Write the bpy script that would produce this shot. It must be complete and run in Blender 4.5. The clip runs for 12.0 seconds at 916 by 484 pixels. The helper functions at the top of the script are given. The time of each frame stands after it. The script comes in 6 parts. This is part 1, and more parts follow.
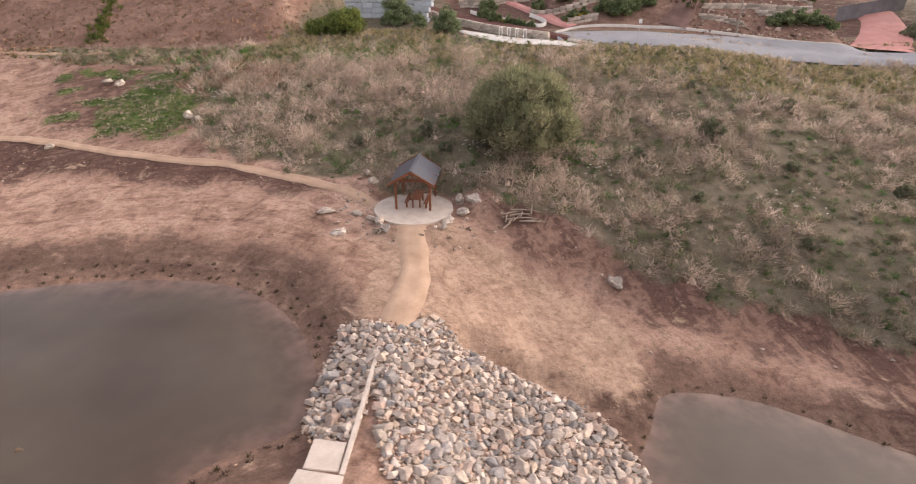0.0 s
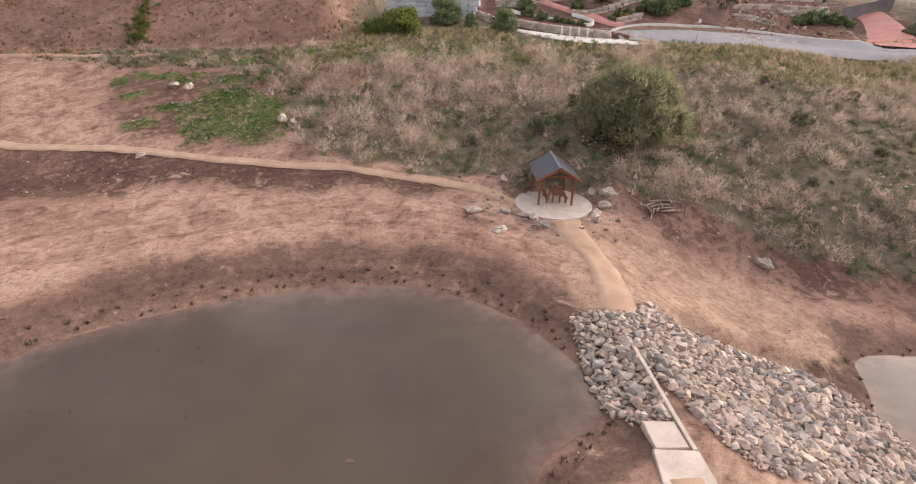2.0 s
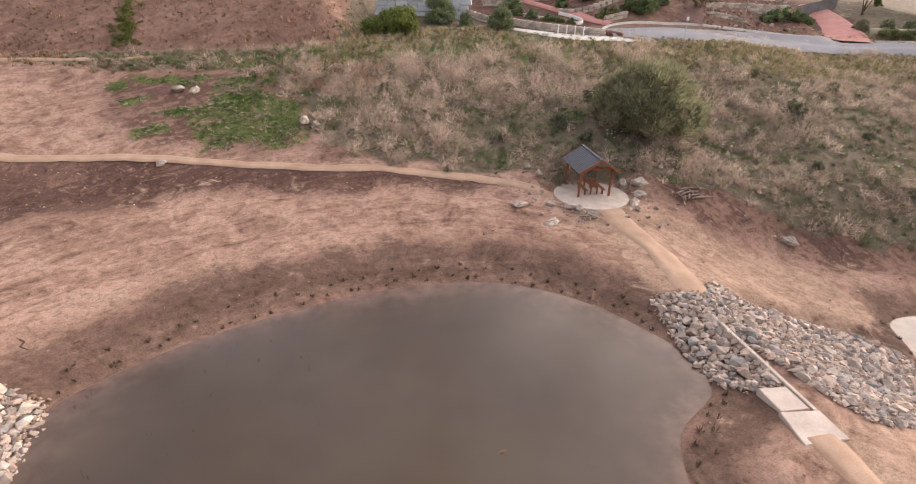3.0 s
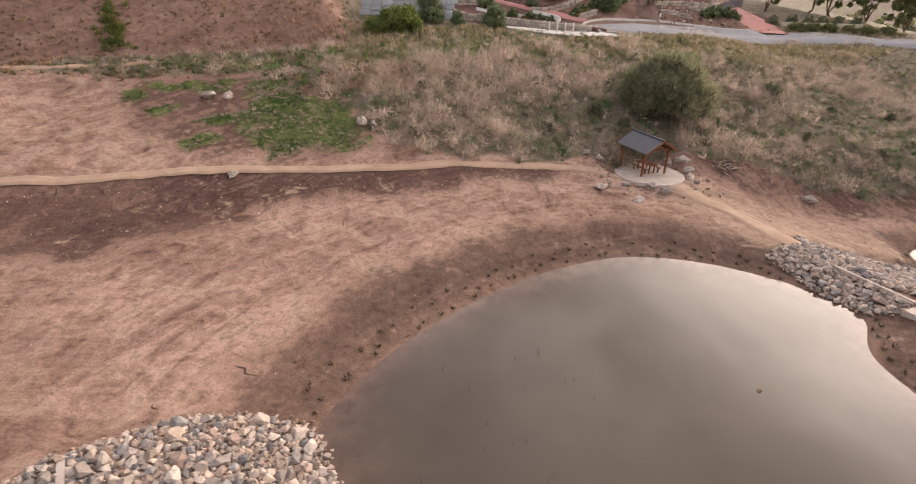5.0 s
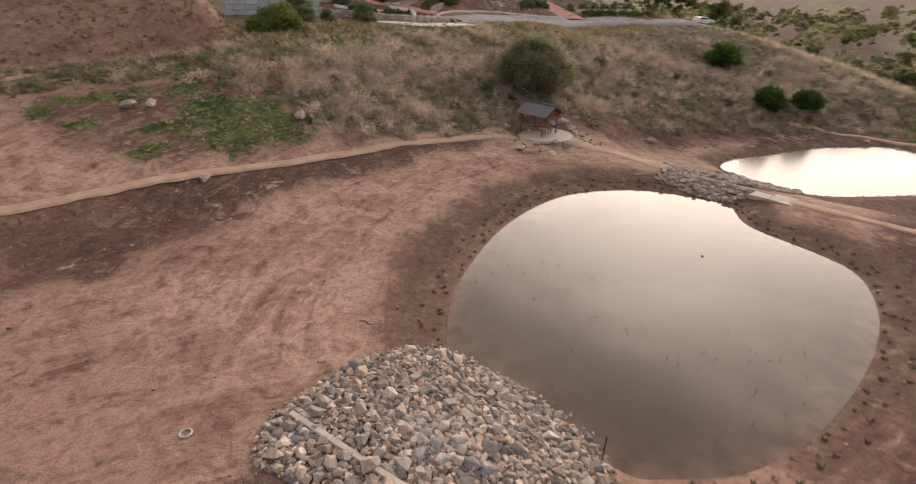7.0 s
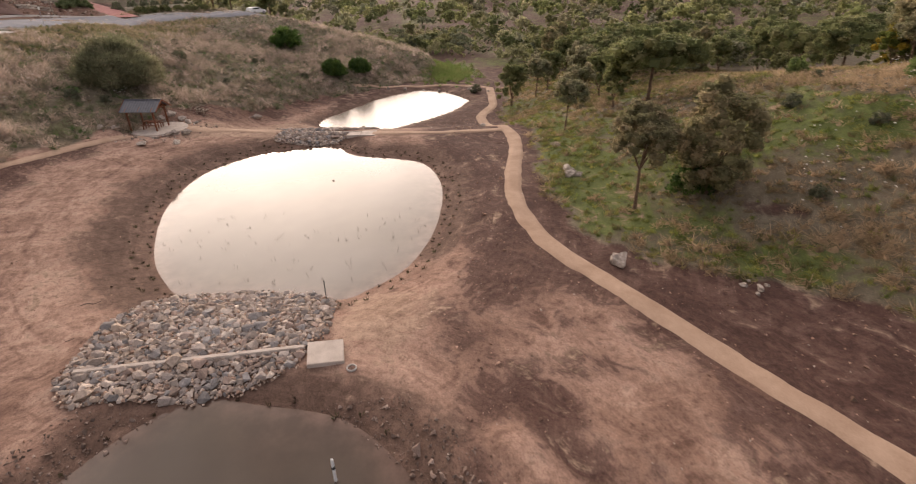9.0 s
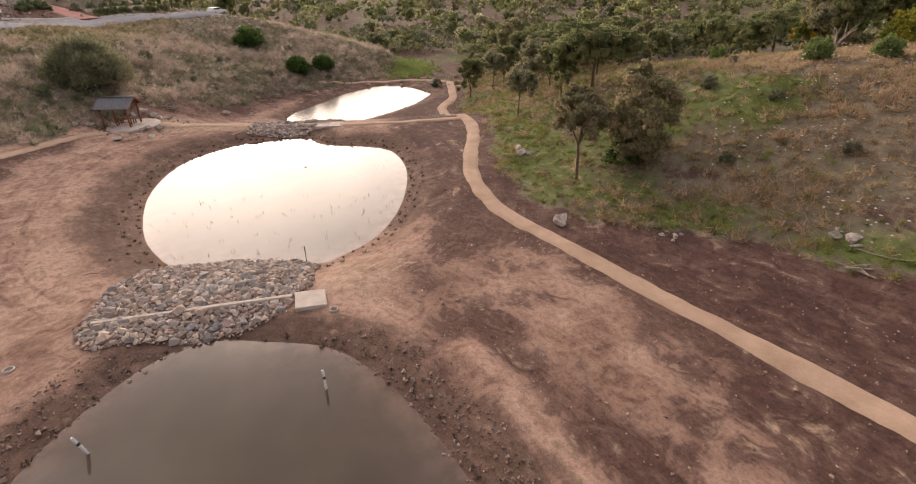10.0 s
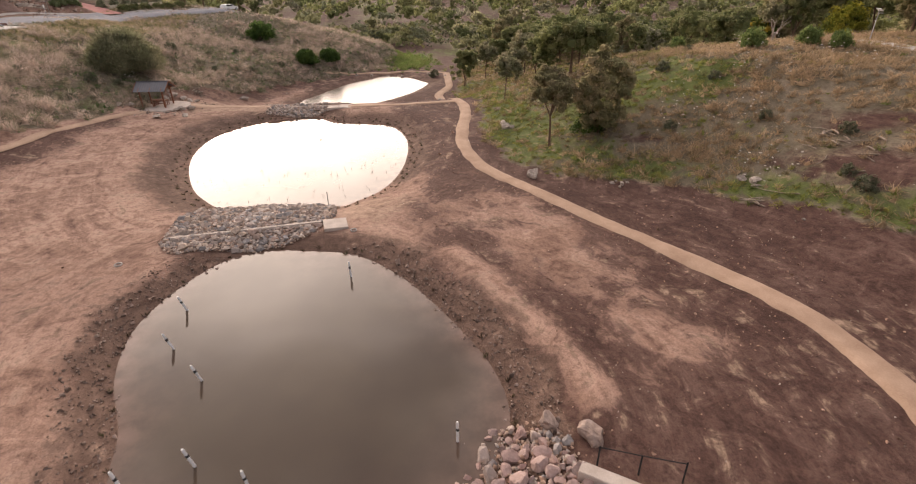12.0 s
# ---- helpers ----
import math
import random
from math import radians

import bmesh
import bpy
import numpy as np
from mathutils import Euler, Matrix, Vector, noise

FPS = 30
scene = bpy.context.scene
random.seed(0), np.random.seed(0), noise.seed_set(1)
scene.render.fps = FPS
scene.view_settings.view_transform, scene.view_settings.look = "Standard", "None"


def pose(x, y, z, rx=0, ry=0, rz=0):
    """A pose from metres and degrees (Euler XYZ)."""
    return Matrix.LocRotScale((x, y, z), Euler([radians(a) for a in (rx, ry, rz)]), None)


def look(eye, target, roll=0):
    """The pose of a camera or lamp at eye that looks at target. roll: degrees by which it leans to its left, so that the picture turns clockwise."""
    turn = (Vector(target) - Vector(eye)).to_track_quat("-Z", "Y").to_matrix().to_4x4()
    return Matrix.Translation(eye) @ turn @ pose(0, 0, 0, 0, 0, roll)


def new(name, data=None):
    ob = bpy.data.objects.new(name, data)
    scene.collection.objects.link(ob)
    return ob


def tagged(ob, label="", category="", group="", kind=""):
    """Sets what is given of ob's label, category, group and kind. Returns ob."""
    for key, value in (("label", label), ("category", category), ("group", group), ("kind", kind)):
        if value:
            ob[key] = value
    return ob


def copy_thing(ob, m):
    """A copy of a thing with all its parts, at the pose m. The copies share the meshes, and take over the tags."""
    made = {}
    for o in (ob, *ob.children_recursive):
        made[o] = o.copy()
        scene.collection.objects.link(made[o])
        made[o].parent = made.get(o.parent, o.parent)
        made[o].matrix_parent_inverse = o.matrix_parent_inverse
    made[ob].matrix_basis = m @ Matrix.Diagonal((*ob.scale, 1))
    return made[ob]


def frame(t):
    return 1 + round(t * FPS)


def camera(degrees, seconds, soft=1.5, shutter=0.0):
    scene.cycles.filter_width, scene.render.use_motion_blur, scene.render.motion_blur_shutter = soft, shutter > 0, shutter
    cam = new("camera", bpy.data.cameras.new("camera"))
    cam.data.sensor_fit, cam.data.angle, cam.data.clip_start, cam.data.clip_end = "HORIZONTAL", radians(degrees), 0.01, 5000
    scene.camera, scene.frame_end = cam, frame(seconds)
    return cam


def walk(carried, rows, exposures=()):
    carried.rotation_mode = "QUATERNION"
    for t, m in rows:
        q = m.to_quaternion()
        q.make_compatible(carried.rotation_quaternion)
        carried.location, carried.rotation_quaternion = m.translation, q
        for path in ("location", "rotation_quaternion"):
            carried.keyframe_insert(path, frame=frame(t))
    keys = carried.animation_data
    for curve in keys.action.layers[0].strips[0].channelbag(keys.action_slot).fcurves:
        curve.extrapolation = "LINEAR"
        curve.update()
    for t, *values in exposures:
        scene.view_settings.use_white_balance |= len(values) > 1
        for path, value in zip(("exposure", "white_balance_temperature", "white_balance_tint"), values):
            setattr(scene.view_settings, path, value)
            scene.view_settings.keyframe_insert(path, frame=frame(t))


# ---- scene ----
cam = camera(83.3, 12.0, soft=1.1, shutter=0.25)
PATH = [
    (0, (0.669, 0.679, 16.321), (0.621, 2.453, 15.399), 0.3),
    (0.5, (-3.032, 0.488, 16.463), (-3.069, 2.26, 15.536), 0.4),
    (1, (-6.877, 0.362, 16.481), (-6.859, 2.134, 15.555), 0.6),
    (1.5, (-10.761, 0.262, 16.537), (-10.664, 2.031, 15.607), 0.8),
    (2, (-14.702, 0.299, 16.52), (-14.507, 2.059, 15.591), 1.0),
    (2.5, (-18.65, 0.538, 16.419), (-18.347, 2.284, 15.492), 1.1),
    (3, (-22.583, 1.013, 16.37), (-22.168, 2.737, 15.443), 1.3),
    (5, (-37.869, 5.109, 15.617), (-37.047, 6.69, 14.708), 1.7),
    (5.5, (-41.572, 6.582, 15.536), (-40.649, 8.107, 14.629), 1.8),
    (6, (-45.061, 7.61, 15.471), (-44.039, 9.071, 14.565), 1.7),
    (6.5, (-48.119, 7.962, 15.408), (-46.97, 9.325, 14.503), 1.5),
    (7, (-51.0, 7.656, 15.446), (-49.632, 8.802, 14.542), 1.0),
    (7.5, (-53.946, 7.054, 15.695), (-52.354, 7.854, 14.788), 0.7),
    (7.7, (-55.163, 7.172, 15.69), (-53.497, 7.807, 14.784), 0.9),
    (9.3, (-63.635, 6.027, 15.996), (-61.871, 5.85, 15.07), -0.8),
    (9.5, (-64.681, 6.048, 16.05), (-62.919, 5.848, 15.123), -0.9),
    (10, (-67.067, 6.14, 16.086), (-65.31, 5.911, 15.157), -0.9),
    (10.5, (-69.513, 6.21, 16.164), (-67.758, 5.974, 15.234), -1.0),
    (11, (-71.893, 6.342, 16.181), (-70.138, 6.104, 15.251), -0.9),
    (11.5, (-74.173, 6.59, 16.248), (-72.42, 6.352, 15.316), -0.8),
    (12, (-76.431, 6.819, 16.239), (-74.677, 6.586, 15.307), -0.8),
]
walk(cam, [(t, look(eye, target, roll)) for t, eye, target, roll in PATH],
     [(0.0, 0.12, 6380, 10), (3.0, 0.10, 6380, 10), (5.0, -0.08, 6550, 10), (5.6, -0.18, 6600, 10), (6.1, -0.31, 6600, 10), (6.6, -0.45, 6620, 10), (7.2, -0.62, 6640, 10), (7.7, -0.66, 6660, 10), (9.5, -0.45, 6760, 12), (12.0, -0.37, 6760, 12)])

# ---- sky and sun: evening, thin bright cloud, the sun low over the valley's end ----
SUN_AZ, SUN_EL = radians(17.0), radians(9.0)
SUN_DIR = Vector((math.cos(SUN_AZ) * math.cos(SUN_EL), math.sin(SUN_AZ) * math.cos(SUN_EL), math.sin(SUN_EL)))


def build_sky():
    world = bpy.data.worlds.new("evening_sky")
    scene.world = world
    world.use_nodes = True
    nt = world.node_tree
    nt.nodes.clear()
    N, L = nt.nodes.new, nt.links.new
    geo = N("ShaderNodeTexCoord")
    sky = N("ShaderNodeTexSky")
    sky.sky_type, sky.sun_disc = "NISHITA", False
    sky.sun_elevation, sky.sun_rotation = SUN_EL, math.pi / 2 - SUN_AZ
    sky.dust_density, sky.air_density = 2.0, 1.0

    # cloud sheet: noise over the sky plane
    sep = N("ShaderNodeSeparateXYZ")
    L(geo.outputs["Generated"], sep.inputs[0])
    lift = N("ShaderNodeMath"); lift.operation = "ADD"; lift.inputs[1].default_value = 0.22
    top = N("ShaderNodeMath"); top.operation = "MAXIMUM"; top.inputs[1].default_value = 0.0
    L(sep.outputs["Z"], top.inputs[0]); L(top.outputs[0], lift.inputs[0])
    flat = N("ShaderNodeVectorMath"); flat.operation = "DIVIDE"
    three = N("ShaderNodeCombineXYZ")
    for i in range(3):
        L(lift.outputs[0], three.inputs[i])
    L(geo.outputs["Generated"], flat.inputs[0]); L(three.outputs[0], flat.inputs[1])
    cloud = N("ShaderNodeTexNoise"); cloud.inputs["Scale"].default_value = 1.7; cloud.inputs["Detail"].default_value = 5.0
    cloud.inputs["Distortion"].default_value = 0.6
    L(flat.outputs[0], cloud.inputs["Vector"])
    ramp = N("ShaderNodeMapRange"); ramp.inputs["From Min"].default_value = 0.40; ramp.inputs["From Max"].default_value = 0.64
    L(cloud.outputs["Fac"], ramp.inputs["Value"])

    # brighter and warmer towards the sun
    dot = N("ShaderNodeVectorMath"); dot.operation = "DOT_PRODUCT"; dot.inputs[1].default_value = SUN_DIR
    L(geo.outputs["Generated"], dot.inputs[0])
    near = N("ShaderNodeMapRange"); near.inputs["From Min"].default_value = -0.2; near.inputs["From Max"].default_value = 1.0
    L(dot.outputs["Value"], near.inputs["Value"])
    glow = N("ShaderNodeMath"); glow.operation = "POWER"; glow.inputs[1].default_value = 5.8
    L(near.outputs[0], glow.inputs[0])
    tint = N("ShaderNodeMix"); tint.data_type = "RGBA"
    tint.inputs["A"].default_value, tint.inputs["B"].default_value = CLOUD_FAR, CLOUD_NEAR
    L(glow.outputs[0], tint.inputs["Factor"])
    thick = N("ShaderNodeMapRange"); thick.inputs["To Min"].default_value = 0.48; thick.inputs["To Max"].default_value = 1.36
    L(ramp.outputs[0], thick.inputs["Value"])
    even = N("ShaderNodeMapRange"); even.inputs["To Max"].default_value = 0.8; even.inputs["From Min"].default_value = 0.35; even.inputs["From Max"].default_value = 0.8
    L(glow.outputs[0], even.inputs["Value"])
    calm = N("ShaderNodeMix"); calm.inputs["B"].default_value = 1.05
    L(even.outputs[0], calm.inputs["Factor"]); L(thick.outputs[0], calm.inputs["A"])
    lit = N("ShaderNodeVectorMath"); lit.operation = "SCALE"
    L(tint.outputs["Result"], lit.inputs[0]); L(calm.outputs["Result"], lit.inputs["Scale"])
    a, b = N("ShaderNodeBackground"), N("ShaderNodeBackground")
    a.inputs["Strength"].default_value, b.inputs["Strength"].default_value = 0.06, 1.0
    L(sky.outputs[0], a.inputs["Color"]); L(lit.outputs[0], b.inputs["Color"])
    both, out = N("ShaderNodeAddShader"), N("ShaderNodeOutputWorld")
    L(a.outputs[0], both.inputs[0]); L(b.outputs[0], both.inputs[1]); L(both.outputs[0], out.inputs["Surface"])


CLOUD_FAR, CLOUD_NEAR = (0.90, 0.828, 0.885, 1), (11.6, 9.7, 8.5, 1)
build_sky()
sun = new("sun", bpy.data.lights.new("sun", "SUN"))
sun.data.energy, sun.data.angle, sun.data.color = 0.8, radians(16), (1.0, 0.82, 0.68)
sun.matrix_world = look((0, 0, 60), Vector((0, 0, 60)) - SUN_DIR)

# ---- materials ----
def shader(name, rough=0.9, metal=0.0, spec=0.3):
    m = bpy.data.materials.new(name)
    m.use_nodes = True
    b = m.node_tree.nodes["Principled BSDF"]
    b.inputs["Roughness"].default_value, b.inputs["Metallic"].default_value = rough, metal
    b.inputs["Specular IOR Level"].default_value = spec
    return m, m.node_tree, b


def noise_node(nt, scale, detail=4, rough=0.6, where="Object"):
    co = nt.nodes.new("ShaderNodeTexCoord")
    n = nt.nodes.new("ShaderNodeTexNoise")
    n.inputs["Scale"].default_value, n.inputs["Detail"].default_value, n.inputs["Roughness"].default_value = scale, detail, rough
    nt.links.new(co.outputs[where], n.inputs["Vector"])
    return n.outputs["Fac"]


def ramp_node(nt, fac, stops):
    r = nt.nodes.new("ShaderNodeValToRGB")
    e = r.color_ramp.elements
    while len(e) < len(stops):
        e.new(0.5)
    for k, (p, c) in enumerate(stops):
        e[k].position, e[k].color = p, (*c, 1)
    nt.links.new(fac, r.inputs["Fac"])
    return r.outputs["Color"]


def blend(nt, fac, a, b, mode="MIX"):
    m = nt.nodes.new("ShaderNodeMix")
    m.data_type, m.blend_type = "RGBA", mode
    for socket, v in ((m.inputs["Factor"], fac), (m.inputs["A"], a), (m.inputs["B"], b)):
        if isinstance(v, (int, float)):
            socket.default_value = v
        elif isinstance(v, tuple):
            socket.default_value = (*v, 1)
        else:
            nt.links.new(v, socket)
    return m.outputs["Result"]


def number(nt, op, a, b):
    m = nt.nodes.new("ShaderNodeMath")
    m.operation = op
    for socket, v in ((m.inputs[0], a), (m.inputs[1], b)):
        if isinstance(v, (int, float)):
            socket.default_value = v
        else:
            nt.links.new(v, socket)
    return m.outputs[0]


def bump(nt, b, height, strength=0.5, distance=0.05):
    n = nt.nodes.new("ShaderNodeBump")
    n.inputs["Strength"].default_value, n.inputs["Distance"].default_value = strength, distance
    nt.links.new(height, n.inputs["Height"])
    nt.links.new(n.outputs[0], b.inputs["Normal"])


def surface(name, dark, light, scale=6.0, fine=40.0, rough=0.9, metal=0.0, spec=0.3, relief=0.4, vary=0.0):
    """A mottled surface: two scales of noise between two colours, fine relief, optional change from piece to piece."""
    m, nt, b = shader(name, rough, metal, spec)
    big, small = noise_node(nt, scale), noise_node(nt, fine, 3)
    col = ramp_node(nt, number(nt, "ADD", number(nt, "MULTIPLY", big, 0.65), number(nt, "MULTIPLY", small, 0.35)), [(0.36, dark), (0.64, light)])
    if vary:
        info = nt.nodes.new("ShaderNodeObjectInfo")
        v = nt.nodes.new("ShaderNodeMapRange")
        v.inputs["To Min"].default_value, v.inputs["To Max"].default_value = 1 - vary, 1 + vary
        nt.links.new(info.outputs["Random"], v.inputs["Value"])
        s = nt.nodes.new("ShaderNodeVectorMath")
        s.operation = "SCALE"
        nt.links.new(col, s.inputs[0]); nt.links.new(v.outputs[0], s.inputs["Scale"])
        col = s.outputs[0]
    nt.links.new(col, b.inputs["Base Color"])
    if relief:
        bump(nt, b, small, relief, 0.03)
    return m


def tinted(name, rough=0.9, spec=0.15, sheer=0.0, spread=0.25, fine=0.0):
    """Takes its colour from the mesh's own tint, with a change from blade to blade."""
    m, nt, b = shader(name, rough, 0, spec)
    a = nt.nodes.new("ShaderNodeAttribute")
    a.attribute_name = "tint"
    geo = nt.nodes.new("ShaderNodeNewGeometry")
    v = nt.nodes.new("ShaderNodeMapRange")
    v.inputs["To Min"].default_value, v.inputs["To Max"].default_value = 1 - spread, 1 + spread
    nt.links.new(geo.outputs["Random Per Island"], v.inputs["Value"])
    s = nt.nodes.new("ShaderNodeVectorMath")
    s.operation = "SCALE"
    nt.links.new(a.outputs["Color"], s.inputs[0]); nt.links.new(v.outputs[0], s.inputs["Scale"])
    col = s.outputs[0]
    if fine:
        col = blend(nt, 0.75, col, ramp_node(nt, noise_node(nt, fine, 4, 0.7), [(0.3, (0.55, 0.52, 0.5)), (0.7, (1.25, 1.2, 1.15))]), "MULTIPLY")
        bump(nt, b, noise_node(nt, fine * 2, 4), 0.5, 0.04)
    nt.links.new(col, b.inputs["Base Color"])
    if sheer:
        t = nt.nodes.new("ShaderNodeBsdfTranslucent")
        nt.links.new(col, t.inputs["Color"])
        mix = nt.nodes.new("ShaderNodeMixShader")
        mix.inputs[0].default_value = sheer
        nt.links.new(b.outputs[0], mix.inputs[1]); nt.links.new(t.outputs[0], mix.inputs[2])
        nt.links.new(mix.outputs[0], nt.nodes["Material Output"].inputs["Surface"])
    return m


def ground_material():
    m, nt, b = shader("earth", 0.95, 0, 0.2)
    a = nt.nodes.new("ShaderNodeAttribute"); a.attribute_name = "zone"
    w = nt.nodes.new("ShaderNodeAttribute"); w.attribute_name = "wet"
    sep = nt.nodes.new("ShaderNodeSeparateColor")
    nt.links.new(a.outputs["Color"], sep.inputs[0])
    wet = nt.nodes.new("ShaderNodeSeparateColor")
    nt.links.new(w.outputs["Color"], wet.inputs[0])
    patch, grain = noise_node(nt, 0.16, 7, 0.62), noise_node(nt, 11.0, 5, 0.75)
    flow = nt.nodes.new("ShaderNodeAttribute"); flow.attribute_name = "flow"
    streak = nt.nodes.new("ShaderNodeTexNoise")
    streak.inputs["Scale"].default_value, streak.inputs["Detail"].default_value, streak.inputs["Roughness"].default_value, streak.inputs["Distortion"].default_value = 1.0, 7, 0.68, 0.5
    nt.links.new(flow.outputs["Vector"], streak.inputs["Vector"])
    clod = noise_node(nt, 0.62, 8, 0.66)
    clod.node.inputs["Distortion"].default_value = 0.9
    mid = number(nt, "ADD", number(nt, "MULTIPLY", clod, 0.62), number(nt, "MULTIPLY", streak.outputs["Fac"], 0.38))
    pale = ramp_node(nt, mid, [(0.36, (0.155, 0.093, 0.070)), (0.44, (0.27, 0.172, 0.13)), (0.52, (0.37, 0.245, 0.187)), (0.62, (0.50, 0.36, 0.28))])
    pale = blend(nt, 1.0, pale, ramp_node(nt, patch, [(0.36, (0.72, 0.68, 0.66)), (0.6, (1.12, 1.12, 1.12))]), "MULTIPLY")
    dark = ramp_node(nt, mid, [(0.34, (0.046, 0.024, 0.019)), (0.48, (0.086, 0.047, 0.037)), (0.62, (0.155, 0.096, 0.076))])
    def soft(v, reach):
        t = number(nt, "ADD", v, number(nt, "MULTIPLY", number(nt, "SUBTRACT", patch, 0.5), reach * 1.0))
        t = number(nt, "ADD", t, number(nt, "MULTIPLY", number(nt, "SUBTRACT", mid, 0.48), reach * 2.5))
        r = nt.nodes.new("ShaderNodeMapRange")
        r.interpolation_type = "SMOOTHSTEP"
        r.inputs["From Min"].default_value, r.inputs["From Max"].default_value = 0.26, 0.74
        nt.links.new(t, r.inputs["Value"])
        return r.outputs[0]
    col = blend(nt, soft(sep.outputs["Red"], 1.3), pale, dark)
    dry = ramp_node(nt, mid, [(0.3, (0.085, 0.074, 0.046)), (0.5, (0.155, 0.13, 0.09)), (0.68, (0.25, 0.2, 0.15))])
    col = blend(nt, soft(sep.outputs["Green"], 0.8), col, dry)
    lush = ramp_node(nt, mid, [(0.36, (0.06, 0.078, 0.023)), (0.62, (0.145, 0.17, 0.054))])
    col = blend(nt, soft(sep.outputs["Blue"], 1.1), col, lush)
    red = ramp_node(nt, mid, [(0.36, (0.125, 0.072, 0.053)), (0.62, (0.27, 0.17, 0.13))])
    col = blend(nt, soft(wet.outputs["Green"], 1.0), col, red)
    mud = ramp_node(nt, mid, [(0.36, (0.075, 0.046, 0.034)), (0.62, (0.195, 0.126, 0.095))])
    col = blend(nt, soft(wet.outputs["Red"], 1.25), col, mud)
    ochre = ramp_node(nt, mid, [(0.36, (0.21, 0.134, 0.096)), (0.62, (0.42, 0.295, 0.218))])
    col = blend(nt, soft(wet.outputs["Blue"], 1.2), col, ochre)
    col = blend(nt, 0.8, col, ramp_node(nt, grain, [(0.3, (0.5, 0.48, 0.46)), (0.45, (0.95, 0.95, 0.95)), (0.7, (1.3, 1.28, 1.26))]), "MULTIPLY")
    crumb = noise_node(nt, 2.6, 6, 0.72)
    col = blend(nt, 0.85, col, ramp_node(nt, crumb, [(0.34, (0.62, 0.59, 0.57)), (0.47, (0.98, 0.98, 0.98)), (0.66, (1.22, 1.21, 1.2))]), "MULTIPLY")
    nt.links.new(col, b.inputs["Base Color"])
    rough_ground = number(nt, "ADD", number(nt, "MULTIPLY", clod, 1.0), number(nt, "MULTIPLY", grain, 0.3))
    bump(nt, b, number(nt, "ADD", rough_ground, number(nt, "MULTIPLY", crumb, 0.5)), 0.75, 0.12)
    return m


def water_material(rough=0.035, ripple=0.06):
    m, nt, b = shader("pond_water", rough, 0, 0.5)
    b.inputs["IOR"].default_value = 1.33
    col = ramp_node(nt, noise_node(nt, 0.12, 3), [(0.35, (0.060, 0.045, 0.035)), (0.65, (0.082, 0.063, 0.045))])
    bed = nt.nodes.new("ShaderNodeAttribute"); bed.attribute_name = "tint"
    mud = ramp_node(nt, noise_node(nt, 0.9, 5), [(0.36, (0.10, 0.062, 0.046)), (0.64, (0.19, 0.122, 0.095))])
    nt.links.new(blend(nt, bed.outputs["Fac"], col, mud), b.inputs["Base Color"])
    bump(nt, b, noise_node(nt, 1.6, 3), ripple, 0.02)
    return m


EARTH, WATER, WIND_WATER = ground_material(), water_material(), water_material(0.22, 0.5)
TRACK = surface("compacted_sand", (0.335, 0.222, 0.152), (0.475, 0.335, 0.24), 0.7, 14, relief=0.5)
APRON = surface("new_concrete", (0.62, 0.58, 0.53), (0.76, 0.72, 0.66), 1.0, 25, 0.8)
RILL_DARK = surface("painted_rill", (0.045, 0.028, 0.021), (0.10, 0.062, 0.047), 3, 25, 0.95)
CONCRETE = surface("pale_concrete", (0.44, 0.37, 0.315), (0.62, 0.54, 0.47), 1.2, 25, 0.85)
ASPHALT = surface("grey_asphalt", (0.23, 0.23, 0.245), (0.30, 0.30, 0.315), 0.5, 30, 0.9)
RED_PAVING = surface("red_paving", (0.44, 0.20, 0.175), (0.56, 0.28, 0.245), 0.8, 22, 0.85)
RED_MULCH = surface("red_mulch", (0.07, 0.028, 0.022), (0.13, 0.055, 0.042), 3, 30, 0.95)
KERB = surface("kerb_concrete", (0.42, 0.385, 0.35), (0.58, 0.54, 0.49), 2, 25, 0.85)
TIMBER = surface("stained_timber", (0.15, 0.05, 0.022), (0.27, 0.10, 0.045), 5, 60, 0.6, spec=0.4)
ROOFING = surface("slate_grey_steel", (0.055, 0.06, 0.075), (0.085, 0.09, 0.11), 2, 30, 0.42, 0.0, 0.5, relief=0.1)
BARK = surface("bark", (0.09, 0.055, 0.035), (0.22, 0.15, 0.10), 3, 18)
PALE_BARK = surface("pale_bark", (0.3, 0.25, 0.2), (0.5, 0.43, 0.36), 3, 18)
PALE_STONE = surface("limestone", (0.22, 0.18, 0.15), (0.60, 0.52, 0.44), 1.6, 7, 0.9, vary=0.2, relief=0.9)
GARDEN_STONE = surface("garden_stone", (0.33, 0.275, 0.225), (0.60, 0.52, 0.44), 1.2, 8, 0.9, vary=0.3, relief=0.6)
BLOCK = surface("blue_grey_block", (0.40, 0.43, 0.46), (0.56, 0.59, 0.62), 1.0, 12, 0.85, vary=0.12)
WHITE_PAINT = surface("white_paint", (0.72, 0.72, 0.70), (0.82, 0.82, 0.80), 4, 30, 0.5, relief=0.05)
GALV = surface("galvanised_steel", (0.36, 0.37, 0.38), (0.5, 0.51, 0.52), 4, 30, 0.45, 0.8, relief=0.05)
TIMBER_GREY = surface("weathered_timber", (0.22, 0.18, 0.14), (0.40, 0.34, 0.28), 4, 40)
